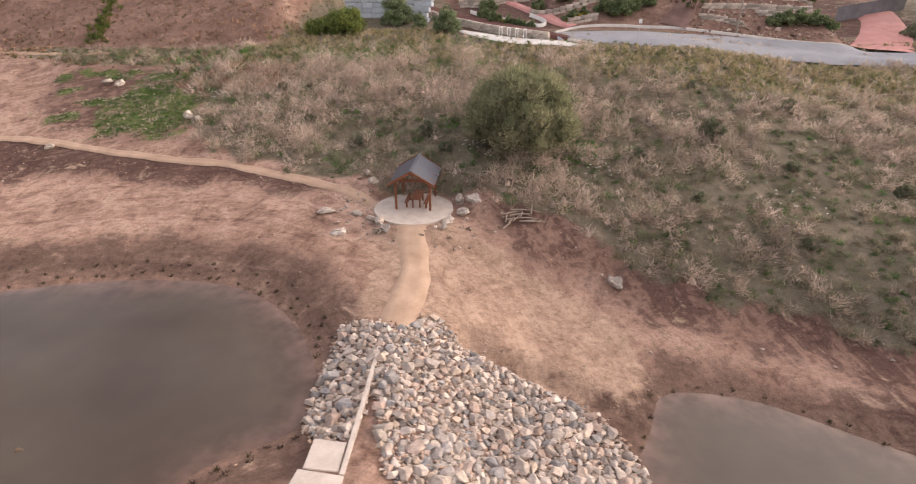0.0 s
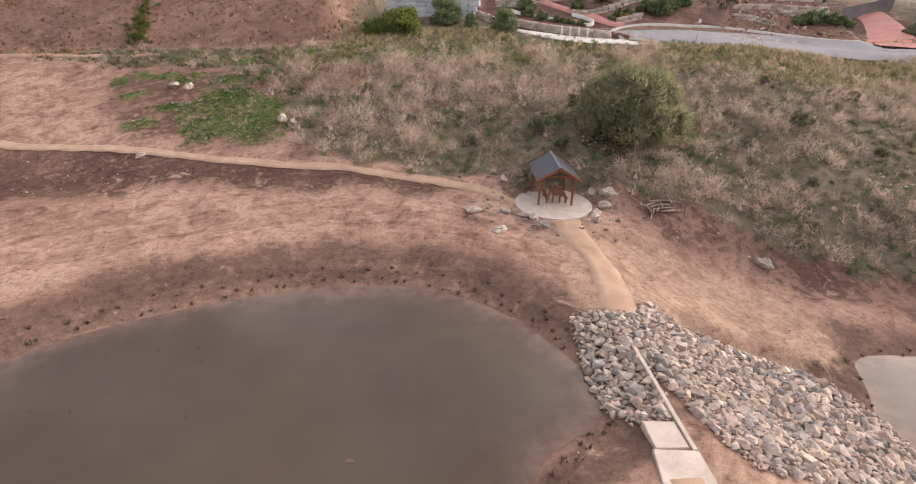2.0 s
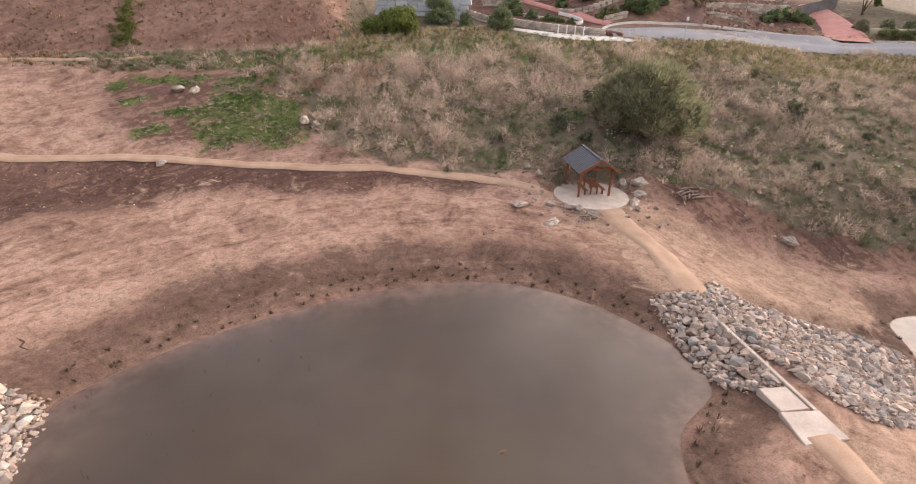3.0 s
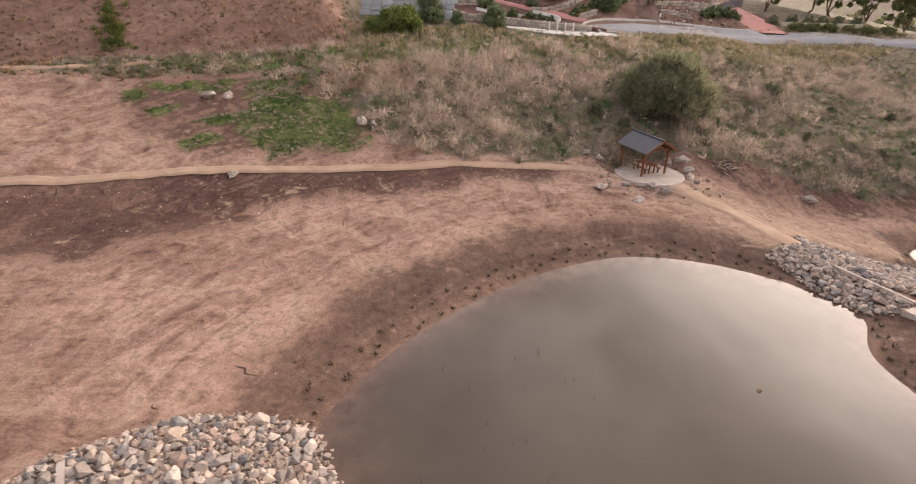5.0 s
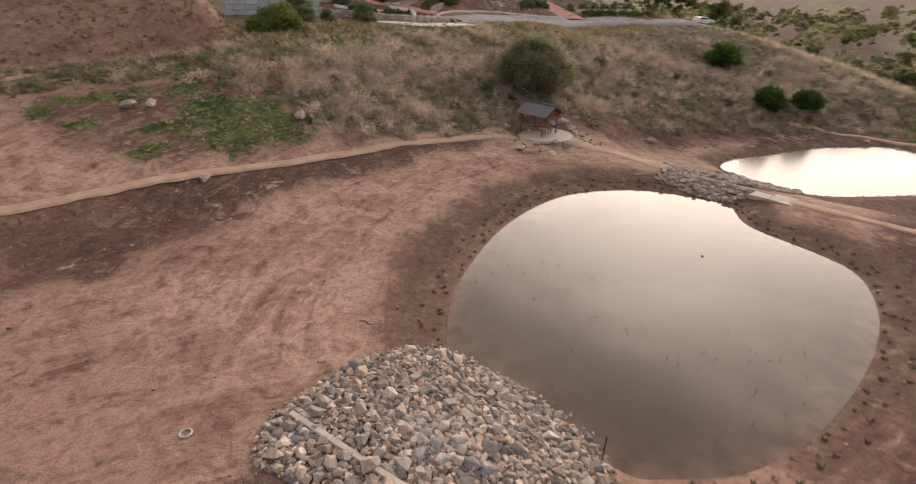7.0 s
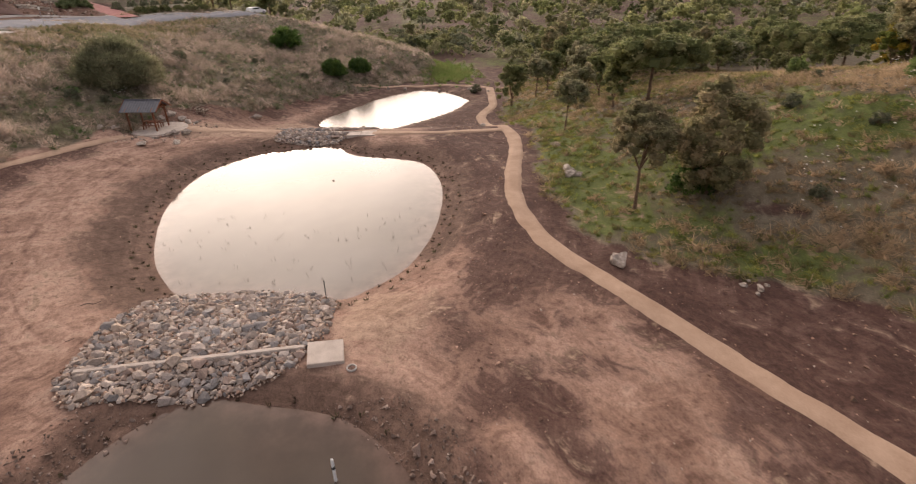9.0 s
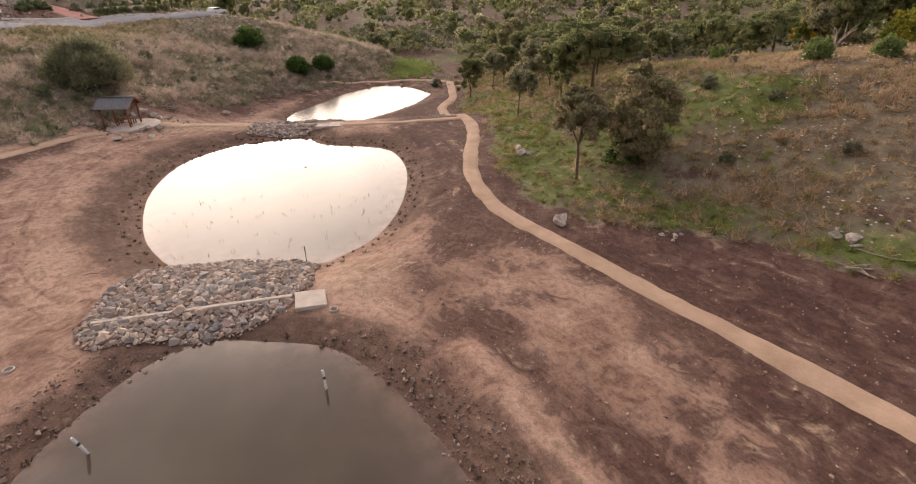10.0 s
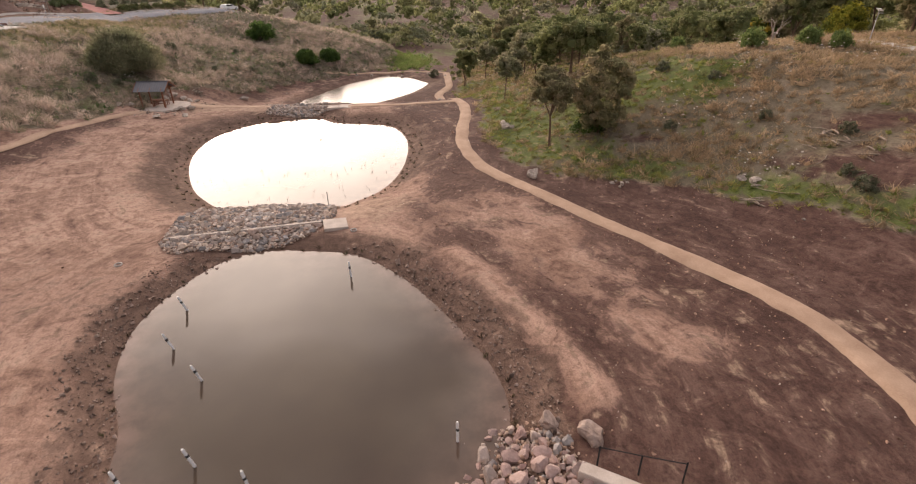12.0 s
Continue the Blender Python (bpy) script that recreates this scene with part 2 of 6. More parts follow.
DARK_FENCE = surface("grey_fence", (0.16, 0.15, 0.16), (0.24, 0.23, 0.24), 1, 20)
WOOD_DRIFT = surface("driftwood", (0.2, 0.15, 0.11), (0.42, 0.35, 0.28), 3, 25)
CREAM_WALL = surface("cream_wall", (0.55, 0.47, 0.36), (0.68, 0.6, 0.47), 1, 20)
GLASS = shader("car_glass", 0.08, 0, 0.6)[0]
GLASS.node_tree.nodes["Principled BSDF"].inputs["Base Color"].default_value = (0.02, 0.022, 0.025, 1)
RUBBER = surface("rubber", (0.02, 0.02, 0.02), (0.04, 0.04, 0.04), 6, 40)
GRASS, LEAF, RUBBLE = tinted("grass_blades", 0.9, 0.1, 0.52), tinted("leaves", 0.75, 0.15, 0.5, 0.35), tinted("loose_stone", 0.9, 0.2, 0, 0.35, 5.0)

# ---- lie of the land ----
POND_A = [(-45.5, 16.2), (-45.9, 13.3), (-47.1, 9.5), (-50.6, 6.5), (-55.5, 4.1), (-59.1, 2.9), (-62, 2.9), (-64.5, 4.2), (-67, 8), (-66.8, 13),
          (-63.5, 17.2), (-60.2, 18.3), (-56.7, 19.9), (-52.6, 20.4), (-48.1, 18.8)]
POND_B = [(-36.9, 11.6), (-36.2, 16.5), (-36, 20.3), (-34.1, 22.4), (-30.3, 24.7), (-23.8, 26.9), (-18, 27.5), (-13.3, 26.7), (-9.1, 23.6), (-6.3, 18.7),
          (-6.6, 15.9), (-9.9, 13.6), (-11.7, 8.7), (-13.3, 6.4), (-17.3, 5.1), (-22.2, 4.9), (-28.6, 5.8), (-33.5, 7.6), (-36.0, 9.9)]
POND_C = [(8.2, 16.2), (9.4, 18.5), (11, 21), (15.3, 20.6), (20, 18), (27.2, 14.3), (32, 10), (35, 6.4), (32, 2), (26, -1.2),
          (24, -1), (18, 1.8), (13.9, 5), (9.1, 9.9), (8, 13)]
WATER_A, WATER_B, WATER_C = 0.25, -0.67, -2.9
TOE_N = [(-140, 36), (-90, 39), (-50, 39.5), (-36, 39.3), (-24, 38.2), (-10, 37.2), (3, 33.7), (12, 32.5), (22, 29.5), (30, 25), (36, 20.5), (50, 9), (58, 6), (74, 11), (105, 33), (150, 66), (230, 150)]
TOE_S = [(-160, -35), (-75, -20), (-60, -16.5), (-46, -15.5), (-39, -13.5), (-31, -9.5), (-20, -7), (-6, -8), (5, -8.5), (20, -11), (60, -15), (120, -26), (300, -40)]

BERM = [(-49, 3.4), (-51.5, 2.2), (-55, 1.1), (-58, 0.1), (-60.3, -0.6), (-62, -0.8)]
GULLY = [(0.6, 22.3), (3.5, 21.1), (6.5, 20.1), (8.6, 19.4), (10.3, 20.6)]


def curve_through(points, steps=6, closed=False):
    """A smooth curve through the points (Catmull-Rom), as an array."""
    p = np.array(points, float)
    n = len(p)
    out = []
    for i in range(n if closed else n - 1):
        a, b, c, d = [p[k % n] if closed else p[min(max(k, 0), n - 1)] for k in (i - 1, i, i + 1, i + 2)]
        for s in range(steps):
            t = s / steps
            out.append(0.5 * (2 * b + (c - a) * t + (2 * a - 5 * b + 4 * c - d) * t * t + (3 * b - a - 3 * c + d) * t ** 3))
    if not closed:
        out.append(p[-1])
    return np.array(out)


def line_distance(x, y, line, closed=False):
    """Distance of points from a line of segments, and the side (left is positive)."""
    best = np.full(x.shape, 1e9)
    side = np.zeros(x.shape)
    n = len(line)
    for i in range(n if closed else n - 1):
        ax, ay = line[i][0], line[i][1]
        bx, by = line[(i + 1) % n][0], line[(i + 1) % n][1]
        ux, uy = bx - ax, by - ay
        t = np.clip(((x - ax) * ux + (y - ay) * uy) / (ux * ux + uy * uy + 1e-12), 0, 1)
        d = np.hypot(x - ax - t * ux, y - ay - t * uy)
        near = d < best
        best = np.where(near, d, best)
        side = np.where(near, np.sign(ux * (y - ay) - uy * (x - ax)), side)
    return best, side


def inside(x, y, poly):
    odd = np.zeros(x.shape, bool)
    n = len(poly)
    for i in range(n):
        ax, ay = poly[i][0], poly[i][1]
        bx, by = poly[(i + 1) % n][0], poly[(i + 1) % n][1]
        if ay != by:
            odd ^= ((ay > y) != (by > y)) & (x < (bx - ax) * (y - ay) / (by - ay) + ax)
    return odd


def area_distance(x, y, poly):
    """Signed distance from a closed outline, negative within."""
    d, _ = line_distance(x, y, poly, True)
    return np.where(inside(x, y, poly), -d, d)


def ease(a, b, v):
    t = np.clip((v - a) / (b - a), 0, 1)
    return t * t * (3 - 2 * t)


OUT_A, OUT_B, OUT_C = [curve_through(p, 5, True) for p in (POND_A, POND_B, POND_C)]
LINE_N, LINE_S = curve_through(TOE_N, 4), curve_through(TOE_S, 4)


def lattice(i, j, seed):
    h = np.sin(i * 127.1 + j * 311.7 + seed * 74.7) * 43758.5453
    return h - np.floor(h)


def waves(x, y, size, seed):
    """Smooth random unevenness between -1 and 1, at two scales."""
    total = 0.0
    for k, (cell, amp) in enumerate(((size * 0.5, 0.68), (size * 0.21, 0.32))):
        u, v = x / cell + 13.7 * seed, y / cell - 7.3 * seed
        u, v = 0.866 * u - 0.5 * v, 0.5 * u + 0.866 * v
        i, j = np.floor(u), np.floor(v)
        fu, fv = u - i, v - j
        fu, fv = fu * fu * (3 - 2 * fu), fv * fv * (3 - 2 * fv)
        a = lattice(i, j, seed + k) * (1 - fu) + lattice(i + 1, j, seed + k) * fu
        b = lattice(i, j + 1, seed + k) * (1 - fu) + lattice(i + 1, j + 1, seed + k) * fu
        total = total + amp * (2 * (a * (1 - fv) + b * fv) - 1)
    return total


def land(x, y):
    """Height of the ground."""
    x, y = np.asarray(x, float), np.asarray(y, float)
    floor = np.interp(x, [-160, -80, -62, -47, -40, -36, -22, -8, -3, 0, 4, 8, 40, 60, 120, 300, 900], [3, 1.5, 1.1, 0.75, 0.7, 0.6, 0.5, 0.3, 0.15, -0.6, -1.8, -2.3, -2.4, -3.0, -5, -5, 14])
    north, side = line_distance(x, y, LINE_N)
    north = north * side
    rise = np.interp(north, [-40, -14, -5, 0, 6, 18, 26, 34, 60, 400], [0, 0, 0.25, 0.8, 2.8, 7.1, 9.1, 10.0, 15.0, 40])
    spur = np.interp(north, [-40, -6, 0, 6, 18, 26, 34, 60, 400], [0, 0, 0.2, 1.3, 4.4, 6.9, 8.3, 13.0, 38])
    rise = rise - np.interp(x, [-60, -30, -5, 10, 40], [0.3, 0.0, -0.4, -0.5, 0.0]) * ease(3, 20, north)
    rise = rise + (spur - rise) * ease(18, 44, x)
    south, side = line_distance(x, y, LINE_S)
    south = -south * side
    steep = np.interp(x, [-60, -28, -12, 5, 60], [1.1, 1.15, 0.85, 0.4, 0.15])
    rise_s = steep * np.interp(south, [-6, 0, 6, 17, 24, 60, 500], [0, 0.35, 2.2, 6.8, 7.6, 9.0, 22])
    rockery = 0.3 * np.clip(y - 64.5 + 0.35 * (x - 20) * (x > 20), 0, 14) * ease(8, 16, x) * ease(42.5, 39, x)
    brow = 0.56 * np.clip(y - 62.3, 0, 26) * ease(-19, -24, x - 0.25 * (y - 66)) + 0.1 * np.clip(y - 70, 0, 60) * ease(-17, -30, x)
    lift = (0.45 - floor) * ease(-6, 2, north) + (0.8 - floor) * ease(-5, 3, south) * ease(40, -10, x) * ease(2, -4, north)
    h = floor + rise + lift + rise_s + brow + rockery
    h = h + ease(-12, -2, north) * ease(3, -2, north) * np.interp(x, [-60, -40, -12, -2, 8], [0.2, 0.2, 0.1, 0.1, 0])
    even = 1 - 0.97 * ease(56, 60, y) * ease(-2, 4, x)
    h = h + 0.10 * waves(x, y, 9, 1) * even + 0.05 * waves(x, y, 3.3, 2) * even + even * (0.25 * waves(x, y, 14, 3) + 0.12 * waves(x, y, 4.1, 7)) * ease(2, 10, np.maximum(north, south))
    berm, _ = line_distance(x, y, BERM)
    gully, _ = line_distance(x, y, GULLY)
    h = h + 0.22 * np.exp(-(berm / 0.9) ** 2) - 0.75 * np.exp(-(gully / 0.6) ** 2)
    pad = np.hypot(x + 3.35, y - 35.2)
    h = h + (0.88 - h) * ease(5.0, 3.1, pad)
    for outline, level, width in ((OUT_A, WATER_A, 4.5), (OUT_B, WATER_B, 6.5), (OUT_C, WATER_C, 5.5)):
        box = (x > outline[:, 0].min() - 9) & (x < outline[:, 0].max() + 9) & (y > outline[:, 1].min() - 9) & (y < outline[:, 1].max() + 9)
        if not box.any():
            continue
        d = area_distance(x[box], y[box], outline)
        out = h[box]
        low = np.minimum(level + 0.22 * np.clip(d, 0, 9), np.maximum(out, level + 0.03))
        shore = low + (out - low) * ease(0, width, d)
        bed = level - np.minimum(1.3, 0.24 * -d)
        h[box] = np.where(d < 0, bed, np.where(d < width, shore, out))
    return h
# ---- mesh tools ----
rng = np.random.default_rng(7)


def mesh_from(name, verts, faces, mat, tint=None, smooth=False):
    """A mesh from arrays; faces all of one size."""
    verts, faces = np.asarray(verts, np.float32), np.asarray(faces, np.int32)
    me = bpy.data.meshes.new(name)
    n, k = faces.shape
    me.vertices.add(len(verts)); me.loops.add(n * k); me.polygons.add(n)
    me.vertices.foreach_set("co", verts.ravel())
    me.loops.foreach_set("vertex_index", faces.ravel())
    me.polygons.foreach_set("loop_start", np.arange(0, n * k, k, dtype=np.int32))
    me.polygons.foreach_set("use_smooth", np.full(n, smooth, bool))
    me.update(calc_edges=True)
    if tint is not None:
        at = me.attributes.new("tint", "FLOAT_COLOR", "POINT")
        at.data.foreach_set("color", np.concatenate([tint, np.ones((len(tint), 1))], 1).astype(np.float32).ravel())
    me.materials.append(mat)
    return me


def ground_z(x, y):
    return float(land(np.array([x]), np.array([y]))[0])


def part(name, bm, material, parent=None, label="", smooth=False):
    me = bpy.data.meshes.new(name)
    bm.normal_update()
    bm.to_mesh(me)
    bm.free()
    me.materials.append(material)
    if smooth:
        me.polygons.foreach_set("use_smooth", np.full(len(me.polygons), True, bool))
    ob = new(name, me)
    ob.parent = parent
    return tagged(ob, label)


def thing(name, m, label, category, group="", kind=""):
    ob = new(name)
    ob.empty_display_size = 0.3
    ob.matrix_world = m
    return tagged(ob, label, category, group, kind)


def box(bm, x0, x1, y0, y1, z0, z1, m=None, bevel=0.0):
    r = bmesh.ops.create_cube(bm, size=1, matrix=pose((x0 + x1) / 2, (y0 + y1) / 2, (z0 + z1) / 2) @ Matrix.Diagonal((x1 - x0, y1 - y0, z1 - z0, 1)))
    vs = r["verts"]
    if bevel:
        es = list({e for v in vs for e in v.link_edges})
        b = bmesh.ops.bevel(bm, geom=es, offset=bevel, segments=1, affect="EDGES", profile=0.5)
        vs = list({v for f in b["faces"] for v in f.verts} | {v for v in vs if v.is_valid})
    if m is not None:
        bmesh.ops.transform(bm, matrix=m, verts=vs)
    return bm


def beam(bm, a, b, w, h=None, bevel=0.0):
    """A squared bar from a to b."""
    a, b = Vector(a), Vector(b)
    d = b - a
    q = d.to_track_quat("X", "Z").to_matrix().to_4x4()
    return box(bm, 0, d.length, -w / 2, w / 2, -(h or w) / 2, (h or w) / 2, Matrix.Translation(a) @ q, bevel)


def tube(points, radii, sides=7):
    """Verts and quads of a round, tapering tube along points."""
    pts = [Vector(p) for p in points]
    vs, fs = [], []
    for i, p in enumerate(pts):
        d = (pts[min(i + 1, len(pts) - 1)] - pts[max(i - 1, 0)]).normalized()
        q = d.to_track_quat("Z", "Y")
        for s in range(sides):
            a = 2 * math.pi * s / sides
            vs.append(tuple(p + q @ Vector((math.cos(a) * radii[i], math.sin(a) * radii[i], 0))))
    for i in range(len(pts) - 1):
        for s in range(sides):
            t = (s + 1) % sides
            fs.append((i * sides + s, i * sides + t, (i + 1) * sides + t, (i + 1) * sides + s))
    return vs, fs


def tubes(name, runs, mat, parent=None, label="", sides=7):
    vs, fs = [], []
    for points, radii in runs:
        v, f = tube(points, radii, sides)
        fs += [tuple(k + len(vs) for k in q) for q in f]
        vs += v
    ob = new(name, mesh_from(name, vs, fs, mat, smooth=True))
    ob.parent = parent
    return tagged(ob, label)


def rock_shape(seed, n=14, flat=0.7):
    """Angular stone: hull of random points on a squashed ball, about one metre across."""
    r = random.Random(seed)
    bm = bmesh.new()
    for i in range(n):
        v = Vector((r.gauss(0, 1), r.gauss(0, 1), r.gauss(0, 1))).normalized() * r.uniform(0.45, 0.54)
        bm.verts.new((v.x * r.uniform(0.95, 1.4), v.y * r.uniform(0.85, 1.05), v.z * flat))
    out = bmesh.ops.convex_hull(bm, input=bm.verts)
    bmesh.ops.delete(bm, geom=list({g for g in out["geom_interior"] + out["geom_unused"] if isinstance(g, bmesh.types.BMVert)}), context="VERTS")
    return bm


def rock_mesh(name, seed, mat, flat=0.7):
    bm = rock_shape(seed, 22, flat)
    me = bpy.data.meshes.new(name)
    bm.to_mesh(me)
    bm.free()
    me.materials.append(mat)
    return me


def boulder_mesh(name, seed, mat, fineness=3):
    """A weathered boulder: a ball with broad flat faces cut off and a rough skin."""
    r = random.Random(seed)
    bm = bmesh.new()
    bmesh.ops.create_icosphere(bm, subdivisions=fineness, radius=0.55)
    cuts = [(Vector((r.gauss(0, 1), r.gauss(0, 1), r.gauss(0, 0.8))).normalized(), r.uniform(0.2, 0.4)) for _ in range(16)]
    for v in bm.verts:
        for n, d in cuts:
            over = v.co.dot(n) - d
            if over > 0:
                v.co -= n * over
        v.co += v.co.normalized() * (0.10 * noise.noise(v.co * 3.5 + Vector((seed, 0, 0))) + 0.07 * noise.noise(v.co * 8 + Vector((0, seed, 0))))
    me = bpy.data.meshes.new(name)
    bm.to_mesh(me)
    bm.free()
    me.materials.append(mat)
    return me


def rock_arrays(seed, n=14):
    bm = rock_shape(seed, n)
    bmesh.ops.triangulate(bm, faces=bm.faces[:])
    bm.verts.index_update()
    v = np.array([p.co[:] for p in bm.verts])
    f = np.array([[p.index for p in q.verts] for q in bm.faces])
    bm.free()
    return v, f


ROCKS = [rock_arrays(k) for k in range(8)]
PEBBLES = [rock_arrays(50 + k, 8) for k in range(8)]


def rubble(name, xs, ys, sizes, tints, sink=0.15, zs=None, shapes=PEBBLES):
    """Many loose stones in one mesh."""
    vs, fs, ts, k = [], [], [], 0
    z = land(xs, ys) if zs is None else zs
    for i in range(len(xs)):
        v, f = shapes[i % 8]
        e = np.array(Matrix.Rotation(rng.uniform(0, 6.3), 3, "Z")) @ np.array(Matrix.Rotation(rng.uniform(-0.4, 0.4), 3, "X"))
        w = (v * sizes[i]) @ e.T + (xs[i], ys[i], z[i] + sizes[i] * (0.32 - sink))
        vs.append(w); fs.append(f + k); ts.append(np.repeat(tints[i][None], len(v), 0)); k += len(v)
    return mesh_from(name, np.concatenate(vs), np.concatenate(fs), RUBBLE, np.concatenate(ts))


def blades(xs, ys, sizes, tints, per=22, width=0.03, lean=0.75, zs=None, tips=1.0):
    """Tufts of splayed blades: arrays of verts, faces and tints (tips: how much paler the ends are)."""
    n = len(xs)
    z = land(xs, ys) if zs is None else zs
    a = rng.uniform(0, 6.2832, (n, per))
    r = rng.uniform(0, 1, (n, per)) ** 0.6
    s = sizes[:, None]
    bx, by = xs[:, None] + np.cos(a) * r * s * 0.3, ys[:, None] + np.sin(a) * r * s * 0.3
    ln = s * rng.uniform(0.45, 1.05, (n, per))
    tilt = lean * r * rng.uniform(0.6, 1.3, (n, per))
    a2 = a + rng.normal(0, 0.5, (n, per))
    tx, ty, tz = bx + np.cos(a2) * np.sin(tilt) * ln, by + np.sin(a2) * np.sin(tilt) * ln, z[:, None] + np.cos(tilt) * ln * 0.8
    b = rng.uniform(0, 6.2832, (n, per))
    w = width * rng.uniform(0.6, 1.5, (n, per))
    base = z[:, None] - 0.05 + 0 * bx
    v = np.stack([np.stack([bx - np.cos(b) * w, by - np.sin(b) * w, base], -1), np.stack([bx + np.cos(b) * w, by + np.sin(b) * w, base], -1),
                  np.stack([tx, ty, tz], -1)], 2).reshape(-1, 3)
    f = np.arange(len(v)).reshape(-1, 3)
    t = np.repeat(tints, per * 3, 0).reshape(-1, 3, 3)
    t[:, 2] *= tips
    return v, f, t.reshape(-1, 3)


def mounds(xs, ys, sizes, tints, per=60, width=0.028, height=0.62, zs=None, core=0.0):
    """Fuzzy rounded tussocks: short slivers filling a dome, pointing up and outwards."""
    n = len(xs)
    z = land(xs, ys) if zs is None else zs
    d = rng.normal(size=(n, per, 3)); d[..., 2] = np.abs(d[..., 2])
    d /= np.linalg.norm(d, axis=-1, keepdims=True)
    r = rng.uniform(0.15, 1, (n, per, 1)) ** 0.5
    s = sizes[:, None, None]
    p = d * r * s * np.array([0.5, 0.5, height]) * rng.uniform(0.8, 1.1, (n, 1, 1))
    way = d * 0.9 + rng.normal(0, 0.5, d.shape) + (0, 0, 0.12)
    way /= np.linalg.norm(way, axis=-1, keepdims=True)
    ln = s * rng.uniform(0.16, 0.40, (n, per, 1))
    u = np.cross(way, rng.normal(size=d.shape)); u /= np.linalg.norm(u, axis=-1, keepdims=True) + 1e-9
    w = width * rng.uniform(0.6, 1.5, (n, per, 1))
    c = np.stack([xs, ys, z - 0.04], -1)[:, None]
    v = np.stack([c + p - way * ln * 0.5 - u * w, c + p - way * ln * 0.5 + u * w, c + p + way * ln], 2)
    v[..., 2] = np.maximum(v[..., 2], z[:, None, None] - 0.05)
    v = v.reshape(-1, 3)
    t = np.repeat(tints, per * 3, 0).reshape(-1, 3, 3)
    t[:, 2] *= 1.2
    f, t = np.arange(len(v)).reshape(-1, 3), t.reshape(-1, 3)
    if core:
        a = np.arange(6) * math.pi / 3 + rng.uniform(0, 6, (n, 1))
        q = 0.45 * core * rng.uniform(0.8, 1.2, (n, 6)) * sizes[:, None]
        foot = np.stack([xs[:, None] + np.cos(a) * q, ys[:, None] + np.sin(a) * q, (z - 0.08)[:, None] + 0 * q], -1)
        top = np.stack([xs, ys, z + height * core * sizes], -1)[:, None]
        k = np.arange(6)
        cf = np.stack([k, (k + 1) % 6, k * 0 + 6], -1)
        f = np.concatenate([f, (cf[None] + 7 * np.arange(n)[:, None, None]).reshape(-1, 3) + len(v)])
        v = np.concatenate([v, np.concatenate([foot, top], 1).reshape(-1, 3)])
        # inner cone slightly darker than its blades, shade put into the tint
        t = np.concatenate([t, np.repeat(tints * 0.92, 7, 0)])
    return v, f, t


def stuff(name, v, f, t, mat, label, category):
    return tagged(new(name, mesh_from(name, v, f, mat, t)), label, category, kind="stuff")


def scatter(n, x0, x1, y0, y1, weight):
    """Points in a rectangle, kept with the chance weight(x, y)."""
    x, y = rng.uniform(x0, x1, n), rng.uniform(y0, y1, n)
    keep = rng.uniform(0, 1, n) < weight(x, y)
    return x[keep], y[keep]

# ---- ground ----
TRAIL_N = [(-95, 54), (-75, 51.5), (-60, 47.8), (-51, 46.0), (-46.5, 45.2), (-41.5, 44.75), (-36.5, 44.2), (-29.8, 42.7), (-25.0, 41.75), (-19.4, 40.9), (-13.4, 39.2), (-9.8, 37.9), (-7.4, 36.7), (-6.0, 35.9)]
TRAIL_S = [(-100, -2), (-80, -7.5), (-70, -11), (-64.7, -12.6), (-60, -12.9), (-55.5, -11.8), (-50, -9.3), (-44.6, -6.7), (-38.5, -3.8), (-32.5, -1.3), (-26, -0.6), (-20, -1.4), (-12, -3.0),
           (-6, -3.3), (-1, -2.5), (5, -2.2), (11, -1.9), (15, -3.0), (19, -4.6), (25, -5.2), (33, -5.8)]
TRAIL_MID = [(-3.6, 33.6), (-3.1, 30.2), (-2.75, 27.5), (-2.9, 25.0), (-3.2, 22.2)]
TRAIL_DAM = [(-4.9, 12.0), (-5.0, 8), (-5.2, 3), (-5.0, -0.5), (-4.4, -2.9)]
GREEN_PATCH = [(-33.2, 53.6), (-28.3, 53.2), (-25.4, 50), (-26.0, 46), (-29.0, 44.0), (-33.0, 45.4), (-34.6, 48.6)]
GREEN_SOIL = [(-42.5, 50), (-43, 56.5), (-36, 58), (-26, 54), (-24.6, 48.5), (-27.5, 43.6), (-35, 45.4), (-38, 46.4)]
GREEN_TUFTS = [(-38.4, 48.0, 2.6, 0.9), (-36.0, 50.6, 2.2, 0.7), (-40.2, 52.6, 1.6, 0.7), (-37.6, 55.8, 3.4, 0.9), (-42.0, 55.0, 1.2, 0.8), (-31.5, 54.6, 3.0, 1.0)]
RILLS = [[(-39.3, 26.4), (-38.9, 25.7), (-38.5, 24.9), (-37.7, 24.0)], [(-41.5, 23.5), (-40.7, 22.6), (-39.7, 22.1)], [(-50.1, 45.0), (-49.6, 43.6), (-49.2, 42.4)],
         [(-44.4, 44.2), (-44.2, 42.6), (-44.0, 40.9)], [(-46.8, 44.6), (-46.7, 43.2)]]
OCHRE = [(-5.2, 32), (-1.2, 32.6), (2.4, 30.6), (6.5, 28.0), (9.6, 25.0), (9.0, 21.6), (6.6, 20.8), (1.5, 22.0), (-2, 23), (-4.8, 23.5)]
